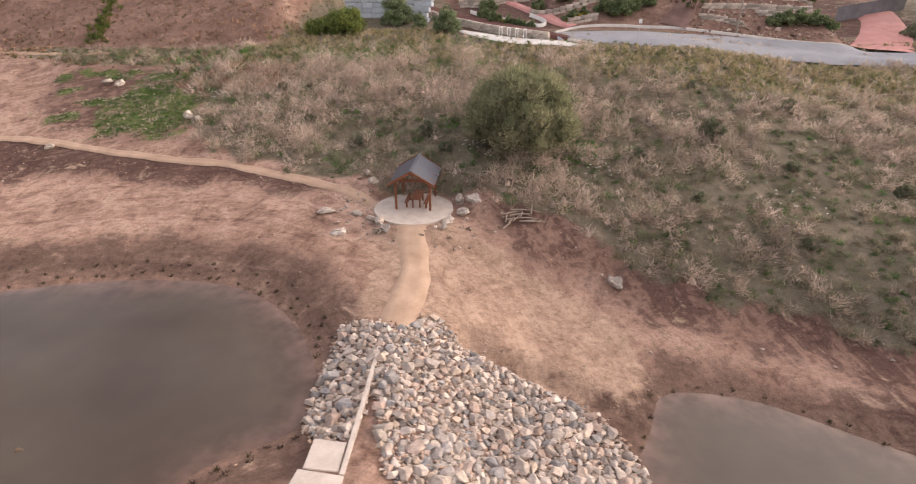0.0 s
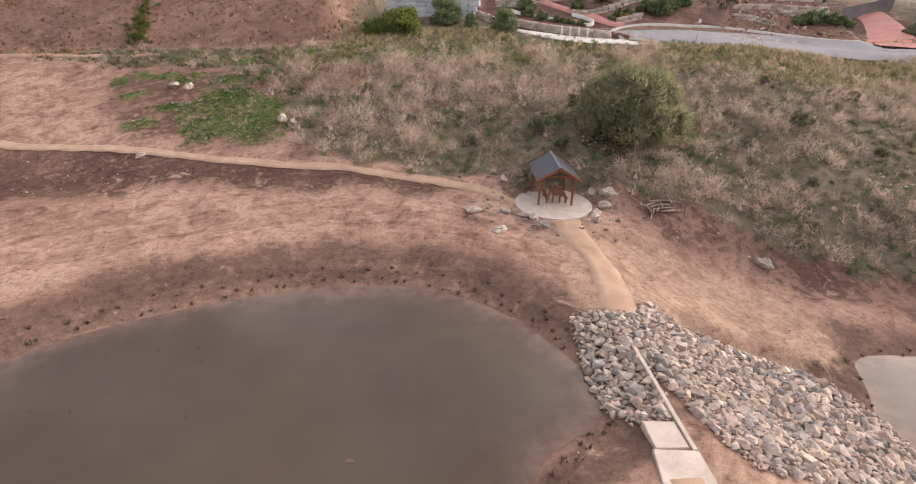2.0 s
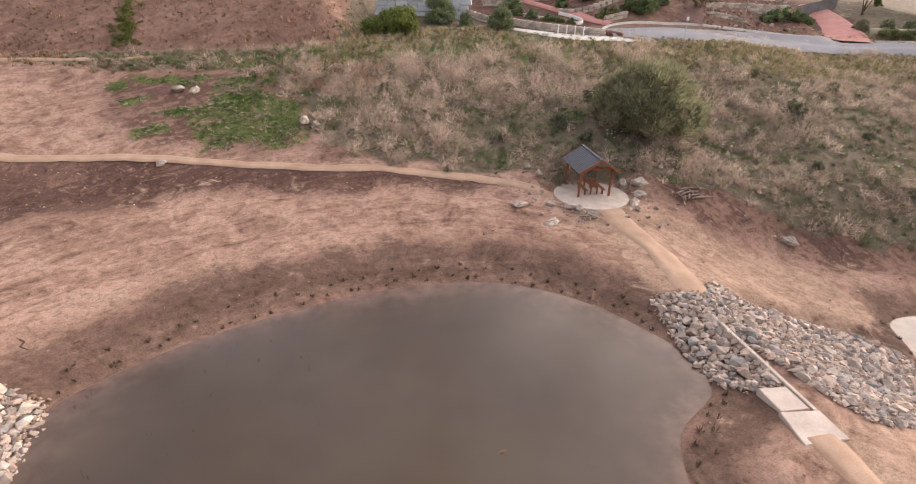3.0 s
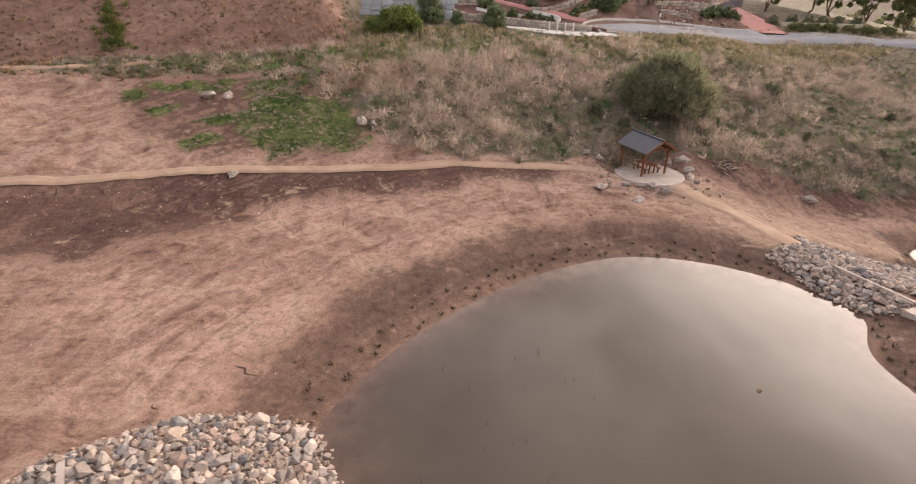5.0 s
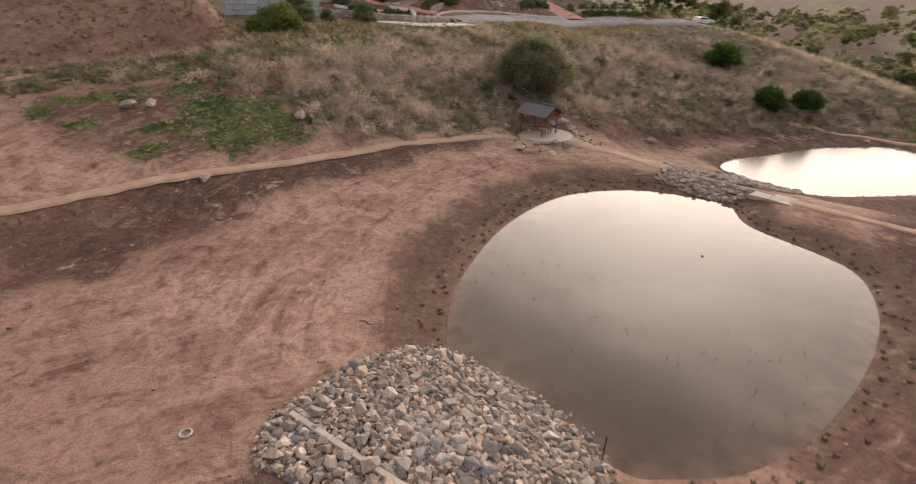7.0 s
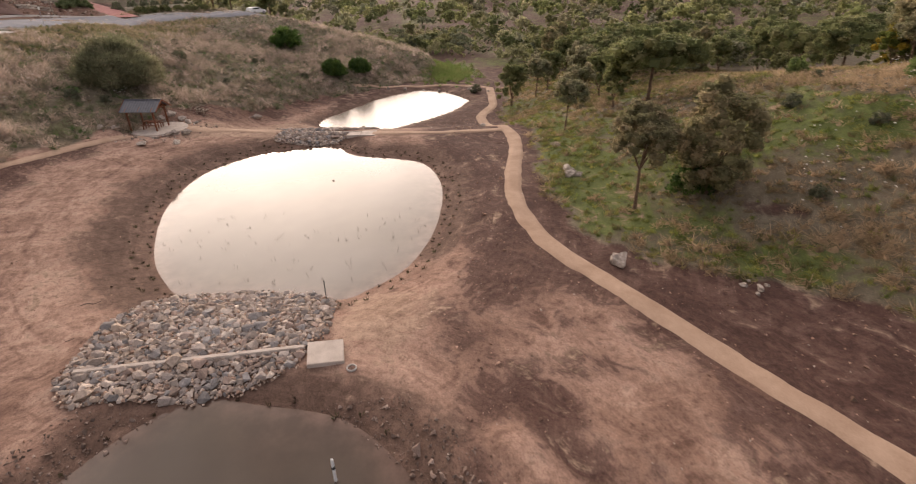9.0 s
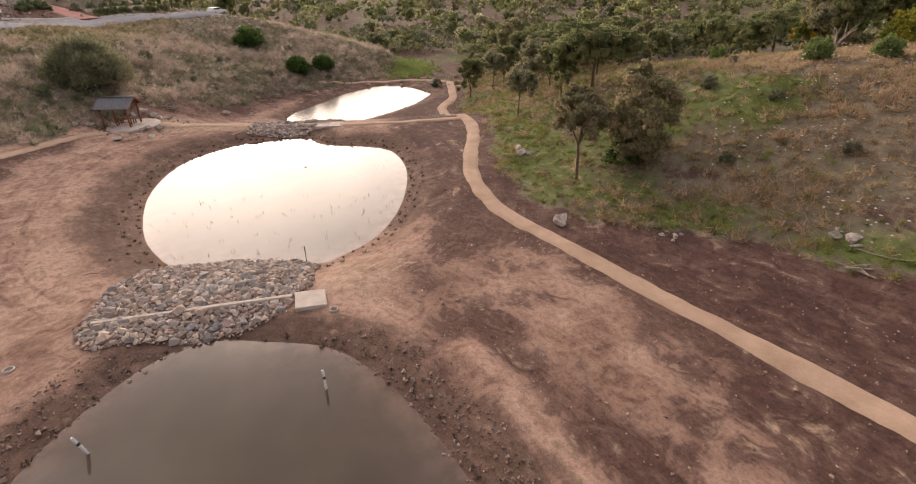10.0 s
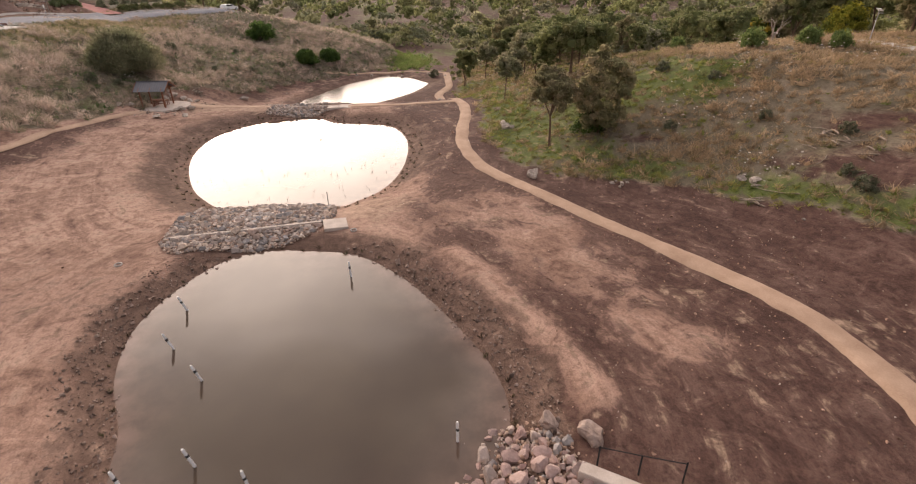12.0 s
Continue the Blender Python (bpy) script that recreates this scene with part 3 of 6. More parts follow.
FIELD = [(-90, 55), (-90, 64), (-55, 61.5), (-44.5, 58.6), (-40.5, 54), (-38.8, 47.5), (-46, 46.6), (-60, 50)]


PALE_SOUTH = [(-40.5, 2.5), (-39.5, -0.8), (-45, -4.3), (-51, -6.8), (-55.5, -8.0), (-59.5, -6.6), (-60.5, -4.2), (-56, -3.6), (-52, -2.0), (-47, 0.6), (-43, 2.8)]
GRASS_EDGE = [(-140, 70), (-60, 63), (-46, 60), (-39, 58), (-31, 56), (-26, 51.5), (-25.6, 46.5), (-23.6, 43.8), (-20, 42.6), (-14, 40.0), (-8, 38.6), (-4, 38.4), (0, 36.6), (3, 34.6), (6.9, 33), (9.8, 30.8), (12.4, 28.8), (16.7, 27), (20.9, 25), (24.7, 22.8), (29, 19.2), (36, 12.6), (42, 5), (60, 3), (72, 11), (97, 39), (137, 89), (192, 189)]

GRASS_SOUTH = [(-150, -40), (-100, -27), (-56, -21.5), (-50.5, -20), (-46.5, -17), (-42, -15), (-39.5, -11.5), (-36.5, -7), (-32, -3.8), (-25, -2.8), (-18, -3.6), (-11.4, -5.1), (-5, -5.4), (3, -4.8), (12, -4.4), (20, -6.8), (34, -8), (60, -14), (120, -26)]


def slope_cover(x, y):
    """Cover of the southern slope: fresh green, straw plumes and bare soil."""
    def blob(cx, cy, rx, ry, turn):
        c, s = math.cos(radians(turn)), math.sin(radians(turn))
        u, v = (x - cx) * c + (y - cy) * s, (y - cy) * c - (x - cx) * s
        return np.exp(-((u / rx) ** 2 + (v / ry) ** 2))
    rough, fine = waves(x, y, 7, 51), waves(x, y, 2.6, 52)
    fresh = 1.1 * blob(-27.5, -21.5, 8.5, 3.6, 58) + 1.1 * blob(-46.5, -18.6, 5.0, 1.6, 20) + 0.9 * blob(-22, -6.5, 9, 2.6, 4) + 0.7 * blob(-38.5, -13.8, 4, 2, 50) + 0.6 * blob(-34, -10, 4, 2.2, 40) + 0.8 * blob(-8, -8, 9, 3, 0) + 0.5 * blob(-54, -23, 5, 2.2, 25)
    fresh = np.clip(fresh + 0.34 + 0.42 * rough + 0.3 * fine, 0, 1)
    straw = blob(-38, -26.5, 8.5, 4.6, 48) + 0.9 * ease(-24, -29, y) * ease(-14, -20, x) + 0.5 * blob(-37, -17, 5, 3, 50)
    straw = np.clip(straw + 0.1 - 0.35 * rough + 0.25 * fine, 0, 1)
    soil = 0.95 * blob(-48.2, -24.4, 6.0, 2.6, 28) + 0.8 * blob(-43.5, -27.6, 5.0, 1.3, 36) + 0.5 * blob(-33.5, -15.2, 3.5, 1.0, 40) + 0.6 * blob(-60, -27, 6, 3.5, 20)
    soil = np.clip(soil + 0.25 * fine * (soil > 0.15), 0, 1)
    return fresh * (1 - 0.8 * np.clip(straw, 0, 1)), straw, soil


def zones(x, y):
    """Soil and cover by place: two colours of three weights each."""
    north, s = line_distance(x, y, LINE_N); north = north * s
    south, s = line_distance(x, y, LINE_S); south = -south * s
    rag = 0.9 * waves(x, y, 5, 11) + 0.5 * waves(x, y, 1.8, 12)
    da, db, dc = [area_distance(x, y, o) + rag for o in (OUT_A, OUT_B, OUT_C)]
    trail_s, side_s = line_distance(x, y, TRAIL_S)
    trail_n, side_n = line_distance(x, y, TRAIL_N)
    below = trail_n * -side_n
    dark = np.zeros(x.shape)
    wide_n = np.interp(x, [-60, -50, -44, -38, -33, -24, -16, -9], [8.5, 8, 7.4, 5.8, 4.4, 3.4, 2.4, 1.2]) + 1.8 * waves(x, y, 9, 17)
    dark = np.maximum(dark, 0.64 * ease(wide_n + 2.0, wide_n - 2.0, below) * (below > 0) * ease(-8, -14, x))
    dark = np.maximum(dark, 0.25 * ease(-0.25, 0.45, waves(x, y, 17, 71)) * ease(-42, -50, x) * ease(12, 18, y))
    dark = np.maximum(dark, 0.85 * ease(9, 3, y + 0.0 * x) * ease(-37, -30, x))
    dark = np.maximum(dark, 0.85 * ease(9, 2, y + 2.5 * waves(x, y, 7, 41)))
    dark = np.maximum(dark, 0.9 * ease(2, -2, y))
    dark = np.maximum(dark, 0.35 * ease(4, 0.5, np.abs(north + 2)) * ease(-1, 4, x))
    dark = np.maximum(dark, 0.8 * ease(-2, 6, x) * ease(22, 19, y) * (y > -6))
    pale_s = np.exp(-(((x + 46 + 0.9 * (y + 1)) / 6.5) ** 2 + ((y + 1.5) / 4.2) ** 2)) + 0.8 * np.exp(-(((x + 53) / 7) ** 2 + ((y + 5.0) / 3.0) ** 2)) + np.exp(-(((x + 37) / 6) ** 2 + ((y - 4.5) / 3) ** 2))
    bare = ease(3.0, -2.4, area_distance(x, y, PALE_SOUTH) + 1.6 * waves(x, y, 6, 43)) * (0.66 + 0.75 * waves(x, y, 3.0, 44))
    bare = np.maximum(bare, 0.95 * np.exp(-(line_distance(x, y, BERM)[0] / 1.0) ** 2))
    dark = np.clip(dark - 0.25 * pale_s * (trail_s * side_s > 0), 0, 1)
    dark = dark * (1 - np.clip(1.0 * bare, 0, 1) * (trail_s * side_s > 0))
    dark = np.maximum(dark, 0.9 * (trail_s * side_s < 0) * ease(0.3, 1.5, trail_s) * ease(10, -2, south))
    edge, s = line_distance(x, y, GRASS_EDGE); edge = edge * s + 1.2 * waves(x, y, 5, 21)
    dry = ease(-0.5, 1.2, edge)
    dark = np.maximum(dark, 0.52 * ease(5.0, 1.2, -edge + 1.2 * waves(x, y, 4, 23)) * (edge < 1) * ease(-1, 3, x) * ease(36, 28, x))
    dry = np.maximum(dry, ease(56.5, 58.5, y) * (north > 0))
    edge_s, s = line_distance(x, y, GRASS_SOUTH)
    edge_s = -edge_s * s + 0.9 * waves(x, y, 5, 8)
    dry = np.maximum(dry, ease(-0.6, 1.2, edge_s))
    dry = np.where((north < -3) & (x > 40), dry * ease(75, 50, x), dry)
    field = ease(1.5, -1.5, area_distance(x, y, FIELD))
    dry = dry * (1 - field)
    hollow = area_distance(x, y, GREEN_PATCH)
    dark = np.maximum(dark, 0.52 * ease(2.6, -2.2, area_distance(x, y, GREEN_SOIL) + 1.5 * waves(x, y, 5, 37)) * (trail_n * side_n > 0.8))
    green = ease(1.4, -1.0, hollow + 1.8 * waves(x, y, 6, 31) + 0.9 * waves(x, y, 1.7, 32)) * (0.8 + 0.45 * waves(x, y, 2.6, 33))
    for gx, gy, rx, ry in GREEN_TUFTS:
        green = np.maximum(green, 0.9 * ease(1.25, 0.35, np.hypot((x - gx) / rx, (y - gy) / ry) + 0.75 * waves(x, y, 2.0, 35)))
    green = np.maximum(green, 0.55 * ease(4, 0, np.abs(y - 60.5 - 0.06 * x)) * ease(-40, -30, x) * ease(8, -4, x))
    fresh, _, soil = slope_cover(x, y)
    green = np.maximum(green, fresh * ease(0, 1.5, edge_s) * ease(34, 24, south))
    green = np.maximum(green, (0.28 + 0.4 * waves(x, y, 26, 57)) * ease(45, 70, x) * (north < 0))
    dark = np.maximum(dark, 0.9 * ease(50, 72, x))
    green = np.maximum(green, 1.2 * np.exp(-(((x - 56) / 11) ** 2 + ((y + 0.5) / 4.5) ** 2)))
    wide = np.interp(y - 0.25 * x, [8, 22, 30], [2.0, 2.6, 3.5])
    mud = 0.95 * ease(wide + 2.3, wide - 1.8, db) * (1 - 0.45 * ease(1.3, 0.2, db))
    mud = np.maximum(mud, np.maximum(0.85 * ease(3.4, 0.2, da), 0.75 * ease(4.2, 0.2, dc)))
    mud = mud * np.where((db < 6) & (x < -33) & (y < 12), 0.5, 1.0)
    mud = np.maximum(mud, 1.0 * np.exp(-(line_distance(x, y, GULLY)[0] / 1.1) ** 2))
    hill = ease(-20, -23, x - 0.25 * (y - 66)) * ease(61.4, 62.8, y + 0.5 * waves(x, y, 4, 19))
    ochre = ease(2.0, -1.0, area_distance(x, y, OCHRE))
    ochre = np.maximum(ochre, 0.8 * np.exp(-(((x + 39.5) / 3.5) ** 2 + ((y - 8.5) / 2.2) ** 2)))
    ochre = np.maximum(ochre, 0.9 * np.exp(-(((x + 2.5) / 3.0) ** 2 + ((y - 10.5) / 2.5) ** 2)))
    rockery = ease(64.0, 66.5, y + 0.35 * np.clip(x - 20, 0, 30)) * ease(9, 12, x) * ease(44, 40, x)
    garden = ease(63.5, 66, y) * ease(-6, -2, x) * ease(60, 50, x)
    hill = np.maximum(hill, 0.8 * rockery)
    dark = np.maximum(dark, 0.7 * garden)
    dry = dry * (1 - hill) * (1 - 0.8 * garden)
    worn = soil * ease(-0.5, 0.5, edge_s) * (y < -5)
    dry, green, dark = dry * (1 - worn), green * (1 - worn), np.maximum(dark, 0.85 * worn)
    return np.stack([dark, dry, green], -1), np.stack([mud, hill, ochre], -1)


def axis(lo, hi, step, far):
    core = np.arange(lo, hi + step, step)
    grow = step * 1.32 ** np.arange(1, 40)
    out = np.cumsum(grow)
    out = out[out < far]
    return np.concatenate([(lo - out)[::-1], core, core[-1] + out])


def build_ground():
    gx, gy = axis(-80, 62, 0.43, 2400), axis(-36, 80, 0.43, 2400)
    X, Y = np.meshgrid(gx, gy, indexing="ij")
    x, y = X.ravel(), Y.ravel()
    z = land(x, y)
    core = (np.abs(x) < 95) & (np.abs(y) < 85)
    shore = np.minimum(np.minimum(np.abs(area_distance(x, y, OUT_A)), np.abs(area_distance(x, y, OUT_B))), np.abs(area_distance(x, y, OUT_C)))
    z = z + core * (0.035 * waves(x, y, 2.4, 4) + 0.025 * waves(x, y, 1.3, 9)) * ease(0, 2, shore)
    far = np.hypot(x, y)
    z = np.where(far > 700, z + (far - 700) * 0.02, z)
    nx, ny = len(gx), len(gy)
    i, j = np.meshgrid(np.arange(nx - 1), np.arange(ny - 1), indexing="ij")
    k = (i * ny + j).ravel()
    me = mesh_from("ground", np.stack([x, y, z], -1), np.stack([k, k + ny, k + ny + 1, k + 1], -1), EARTH, smooth=True)
    for name, c in zip(("zone", "wet"), zones(x, y)):
        at = me.attributes.new(name, "FLOAT_COLOR", "POINT")
        at.data.foreach_set("color", np.concatenate([np.clip(c, 0, 1), np.ones((len(c), 1))], 1).astype(np.float32).ravel())
    away = np.minimum(area_distance(x, y, OUT_A), area_distance(x, y, OUT_B))
    at = me.attributes.new("flow", "FLOAT_VECTOR", "POINT")
    at.data.foreach_set("vector", np.stack([away * 1.25, x * 0.16, y * 0.16], -1).astype(np.float32).ravel())
    return tagged(new("ground", me), "bare tan and brown soil with dry grassy slopes round the ponds", "ground", kind="structure")


build_ground()


def build_water(name, outline, level, label, mat=WATER):
    """A sheet of water in rings; the tint holds how far the muddy bed shows through the shallows."""
    mid = outline.mean(0)
    n = len(outline)
    reach = (1.06, 1.0, 0.985, 0.965, 0.94, 0.91, 0.87, 0.8, 0.65, 0.4, 0.001)
    p = np.concatenate([mid + (outline - mid) * r for r in reach])
    d = np.maximum(0, -area_distance(p[:, 0], p[:, 1], outline) + 0.35 * waves(p[:, 0], p[:, 1], 3.0, 91))
    d = d * (1 + 0.5 * waves(p[:, 0], p[:, 1], 9.0, 93))
    k = np.arange(n)
    f = np.concatenate([np.stack([i * n + k, i * n + (k + 1) % n, (i + 1) * n + (k + 1) % n, (i + 1) * n + k], -1) for i in range(len(reach) - 1)])
    me = mesh_from(name, np.c_[p, np.full(len(p), level)], f, mat, np.repeat(np.exp(-d / 0.9)[:, None], 3, 1), True)
    return tagged(new(name, me), label, "pond", kind="structure")


build_water("water_upper_pond", OUT_A, WATER_A, "still murky brown pond water beside a rock weir")
build_water("water_middle_pond", OUT_B, WATER_B, "still murky pond water that mirrors the evening sky")
build_water("water_lower_pond", OUT_C, WATER_C, "bright wind-ruffled pond water below the rock weir", WIND_WATER)


def strip(name, line, width, mat, label, category, lift=0.09, across=6, step=0.5, wobble=0.12, edge=0.06, crown=0.02):
    """A surface draped on the ground along a line."""
    c = curve_through(line, 12)
    seg = np.r_[0, np.cumsum(np.hypot(*np.diff(c, axis=0).T))]
    s = np.linspace(0, seg[-1], max(2, int(seg[-1] / step)))
    cx, cy = np.interp(s, seg, c[:, 0]), np.interp(s, seg, c[:, 1])
    tx, ty = np.gradient(cx), np.gradient(cy)
    ln = np.hypot(tx, ty)
    nx, ny = -ty / ln, tx / ln
    w = np.interp(s / s[-1], np.linspace(0, 1, len(width)), width) if isinstance(width, (list, tuple)) else np.full(len(s), width)
    u = np.linspace(-1, 1, across + 1)
    left, right = (w / 2 + wobble * waves(s, 0 * s, 2.7, k) for k in (1.0, 5.0))
    off = np.where(u[None] < 0, left[:, None], right[:, None]) * u[None]
    px, py = cx[:, None] + nx[:, None] * off, cy[:, None] + ny[:, None] * off
    pz = land(px.ravel(), py.ravel()).reshape(px.shape)
    pz = 0.35 * pz + 0.65 * pz.mean(1, keepdims=True)
    pz = np.maximum(pz, land(px.ravel(), py.ravel()).reshape(px.shape) - 0.02) + lift + crown * (1 - u[None] ** 2)
    pz[:, 0] -= lift + edge; pz[:, -1] -= lift + edge
    m = across + 1
    i, j = np.meshgrid(np.arange(len(s) - 1), np.arange(across), indexing="ij")
    k = (i * m + j).ravel()
    me = mesh_from(name, np.stack([px, py, pz], -1).reshape(-1, 3), np.stack([k, k + m, k + m + 1, k + 1], -1), mat, smooth=True)
    return tagged(new(name, me), label, category, kind="structure")


strip("trail_north", TRAIL_N, [1.5, 1.3, 1.25, 1.1, 1.0, 0.95, 1.0, 1.1], TRACK, "winding compacted tan sand walking trail", "path", lift=0.05, wobble=0.2)
strip("trail_south", TRAIL_S, 1.6, TRACK, "winding compacted tan sand walking trail", "path")
strip("trail_to_shelter", TRAIL_MID, [2.5, 2.1, 2.0, 2.1, 2.1], TRACK, "short tan sand path from shelter to rock weir", "path")
strip("trail_on_dam", TRAIL_DAM, [1.8, 1.3, 1.2, 1.3, 1.5], TRACK, "narrow tan sand path along the dam", "path")

strip("bank_path", [(33, -5.8), (35.3, -3), (36.4, 3), (36.2, 9), (35.2, 15), (33, 18.5)], 1.0, TRACK, "pale worn path along the far bank of the lower pond", "path")

# flush ribbons: the shaded depth of each crack is put into the dark colour
for k, line in enumerate(RILLS):
    strip("erosion_rill", [(px + 0.14 * math.sin(9 * i + k), py + 0.1 * math.cos(7 * i)) for i, (px, py) in enumerate(curve_through(line, 4))], [0.04, 0.17, 0.1, 0.2, 0.12, 0.03], RILL_DARK, "dark ribbon on bare soil, painted as a shaded rain-cut crack", "rill", lift=0.03, across=2, step=0.15, wobble=0.05, edge=0.02, crown=-0.03)

# road with its kerbs, forecourt and driveways
ROAD = [(9.5, 61.4), (14, 61.5), (20, 61.2), (27, 60.2), (36, 58.7), (45, 56.3), (52, 52.5), (58, 47.5), (64, 42), (74, 38), (90, 38)]
KERB_N = [(10.2, 63.6), (12.3, 65.2), (16.9, 65.6), (22.6, 64.9), (29.5, 63.1), (37.6, 60.6), (41, 59.9)]
strip("road", ROAD, [4.5, 7.4, 7.6, 6.8, 5.4, 5.0, 4.8, 4.8, 4.8, 4.8, 4.8], ASPHALT, "grey asphalt road end with pale concrete kerbs", "road", lift=0.2, wobble=0.0, edge=0.3)
strip("kerb_north", KERB_N, 0.36, KERB, "pale concrete kerb along the road", "kerb", lift=0.2, across=4, wobble=0.0, edge=0.25)
strip("kerb_east", [(46.6, 58.6), (52, 55.4), (58, 50.2), (64, 44.6)], 0.36, KERB, "pale concrete kerb along the road", "kerb", lift=0.2, across=4, wobble=0.0, edge=0.25)
strip("kerb_end", [(10.2, 63.6), (9.4, 61.5), (10.4, 59.6), (13.6, 57.7)], 0.45, KERB, "pale concrete kerb round the road's end", "kerb", lift=0.22, across=4, wobble=0.0, edge=0.25)
strip("driveway_red", [(43.4, 59.4), (46.0, 63), (48.6, 67), (50.6, 71), (53, 77)], [6.4, 5.6, 4.8, 4.4, 4.0], RED_PAVING, "salmon-red paved driveway meeting the road", "driveway", lift=0.2, wobble=0.0)
strip("driveway_brown", [(23.2, 65.1), (25.2, 68), (27.6, 72), (31, 79)], [3.4, 2.6, 2.6, 2.8], surface("brown_drive", (0.13, 0.075, 0.06), (0.2, 0.12, 0.10), 1, 20), "dull brown sealed driveway climbing from the road", "driveway", lift=0.14, wobble=0.05)
strip("forecourt", [(-0.8, 65.6), (2.2, 62.6), (5.2, 60.3), (9, 58.8), (13.4, 57.2)], [0.9, 2.2, 2.4, 1.6, 0.6], APRON, "pale concrete apron beside the road's end", "pavement", lift=0.09, wobble=0.05)
strip("mulch_drive", [(-6, 77), (-2, 72.9), (1.8, 69.4), (4.8, 66.0), (7.6, 63.1), (11.0, 59.7)], [2.6, 2.8, 3.2, 3.4, 3.2, 1.6], RED_MULCH, "dark red-brown mulch strip above the stone wall", "garden bed", lift=0.3, wobble=0.05, edge=0.1)
strip("red_path", [(4.2, 81.5), (5.2, 79.5), (7.7, 74.5), (9.6, 70.2), (10.6, 67.5), (12.2, 65.4)], [1.5, 1.5, 1.5, 1.5, 1.6, 1.7], RED_PAVING, "salmon-red garden path", "path", lift=0.2, wobble=0.03)

strip("kerb_garden", [(0.2, 74.8), (1.2, 73.4), (3.7, 70.9), (6.2, 68.4), (8.3, 66.6), (9.2, 67.6), (8.8, 69.4), (7.7, 71.7)], 0.3, APRON, "pale concrete edging round a mulched garden bed", "kerb", lift=0.36, across=4, wobble=0.0, edge=0.25)

# ---- rock weirs ----
def stone_field(thing_ob, poly, count, sizes, single, parts_mesh, near, zlift=0.0, name="stone", big=0.85):
    """Fills an outline with tumbled stones: the nearest as parts, the rest as one mesh."""
    p = np.array(poly)
    m = count * 40
    xs, ys = rng.uniform(p[:, 0].min(), p[:, 0].max(), m), rng.uniform(p[:, 1].min(), p[:, 1].max(), m)
    ok = inside(xs, ys, p)
    xs, ys = xs[ok], ys[ok]
    ss = np.sort(np.clip(rng.lognormal(math.log(sizes[0]), sizes[1], count), 0.13, big))[::-1]
    a = np.zeros((count, 3))
    n = k = 0
    for x, y in zip(xs, ys):
        if n == count:
            break
        s = ss[n]
        if n == 0 or ((a[:n, 0] - x) ** 2 + (a[:n, 1] - y) ** 2 > (0.34 * (s + a[:n, 2])) ** 2).all():
            a[n] = x, y, s
            n += 1
            k = 0
        else:
            k += 1
            if k > 60:
                ss[n:] *= 0.93
                k = 0
    a = a[:n]
    z = land(a[:, 0], a[:, 1])
    order = np.argsort(np.hypot(a[:, 0] - near[0], a[:, 1] - near[1]))
    for k in order[:single]:
        x, y, s = a[k]
        ob = new(name, parts_mesh[k % len(parts_mesh)])
        ob.parent = thing_ob
        ob.matrix_world = pose(x, y, z[k] + s * 0.13 + zlift, rng.uniform(-16, 16), rng.uniform(-16, 16), rng.uniform(0, 360)) @ Matrix.Diagonal((s * 1.05, s * 1.05, s, 1))
    rest = order[single:]
    if len(rest):
        pick = STONE_TINTS[rng.integers(0, len(STONE_TINTS), len(rest))]
        me = rubble("loose_rock", a[rest, 0], a[rest, 1], a[rest, 2] * 1.05, pick, 0.1, z[rest] + zlift, ROCKS)
        ob = new("loose_rock", me)
        ob.parent = thing_ob
        ob.matrix_world = Matrix()
        tagged(ob, kind="stuff")
    return a


STONE_TINTS = np.array([(0.43, 0.365, 0.315), (0.50, 0.43, 0.375), (0.37, 0.325, 0.295), (0.285, 0.272, 0.265), (0.54, 0.47, 0.41), (0.41, 0.32, 0.27), (0.40, 0.35, 0.315), (0.47, 0.385, 0.315)])


def stone_material(tint, k):
    return surface("weir_stone", tuple(tint * 0.64), tuple(np.minimum(tint * 1.2, 0.8)), 1.3, 9, 0.85, vary=0.25, relief=0.6)


STONE_MESHES = [rock_mesh("stone", 20 + k, stone_material(STONE_TINTS[k], k)) for k in range(8)]

WEIR_AB = [(-46.0, 20.6), (-44.6, 22.1), (-41.2, 22.3), (-38.4, 21.9), (-35.9, 21.0), (-35.5, 17.0), (-35.4, 13.4), (-37.8, 11.4), (-41.8, 11.2), (-42.4, 12.0), (-44.1, 12.2), (-45.2, 14.2), (-45.6, 16.5), (-45.6, 18.6)]
WEIR_BC = [(-5.9, 22.4), (-4.6, 22.6), (-2.9, 22.0), (-1.4, 23.6), (0.8, 21.6), (4.2, 20.0), (7.2, 18.6), (8.6, 16.0), (8.2, 13.2), (5.5, 12.2), (2.0, 12.0), (-1.4, 12.5), (-2.5, 14.0), (-3.0, 16.0), (-3.5, 18.6), (-3.95, 14.9), (-5.2, 14.9), (-6.1, 16.0), (-6.4, 18.5)]
WEIR_W = [(-62.3, 4.6), (-62.4, 2.4), (-63.6, 1.2), (-66.5, 1.0), (-68.5, 3.0), (-67.0, 5.5), (-63.8, 5.6)]

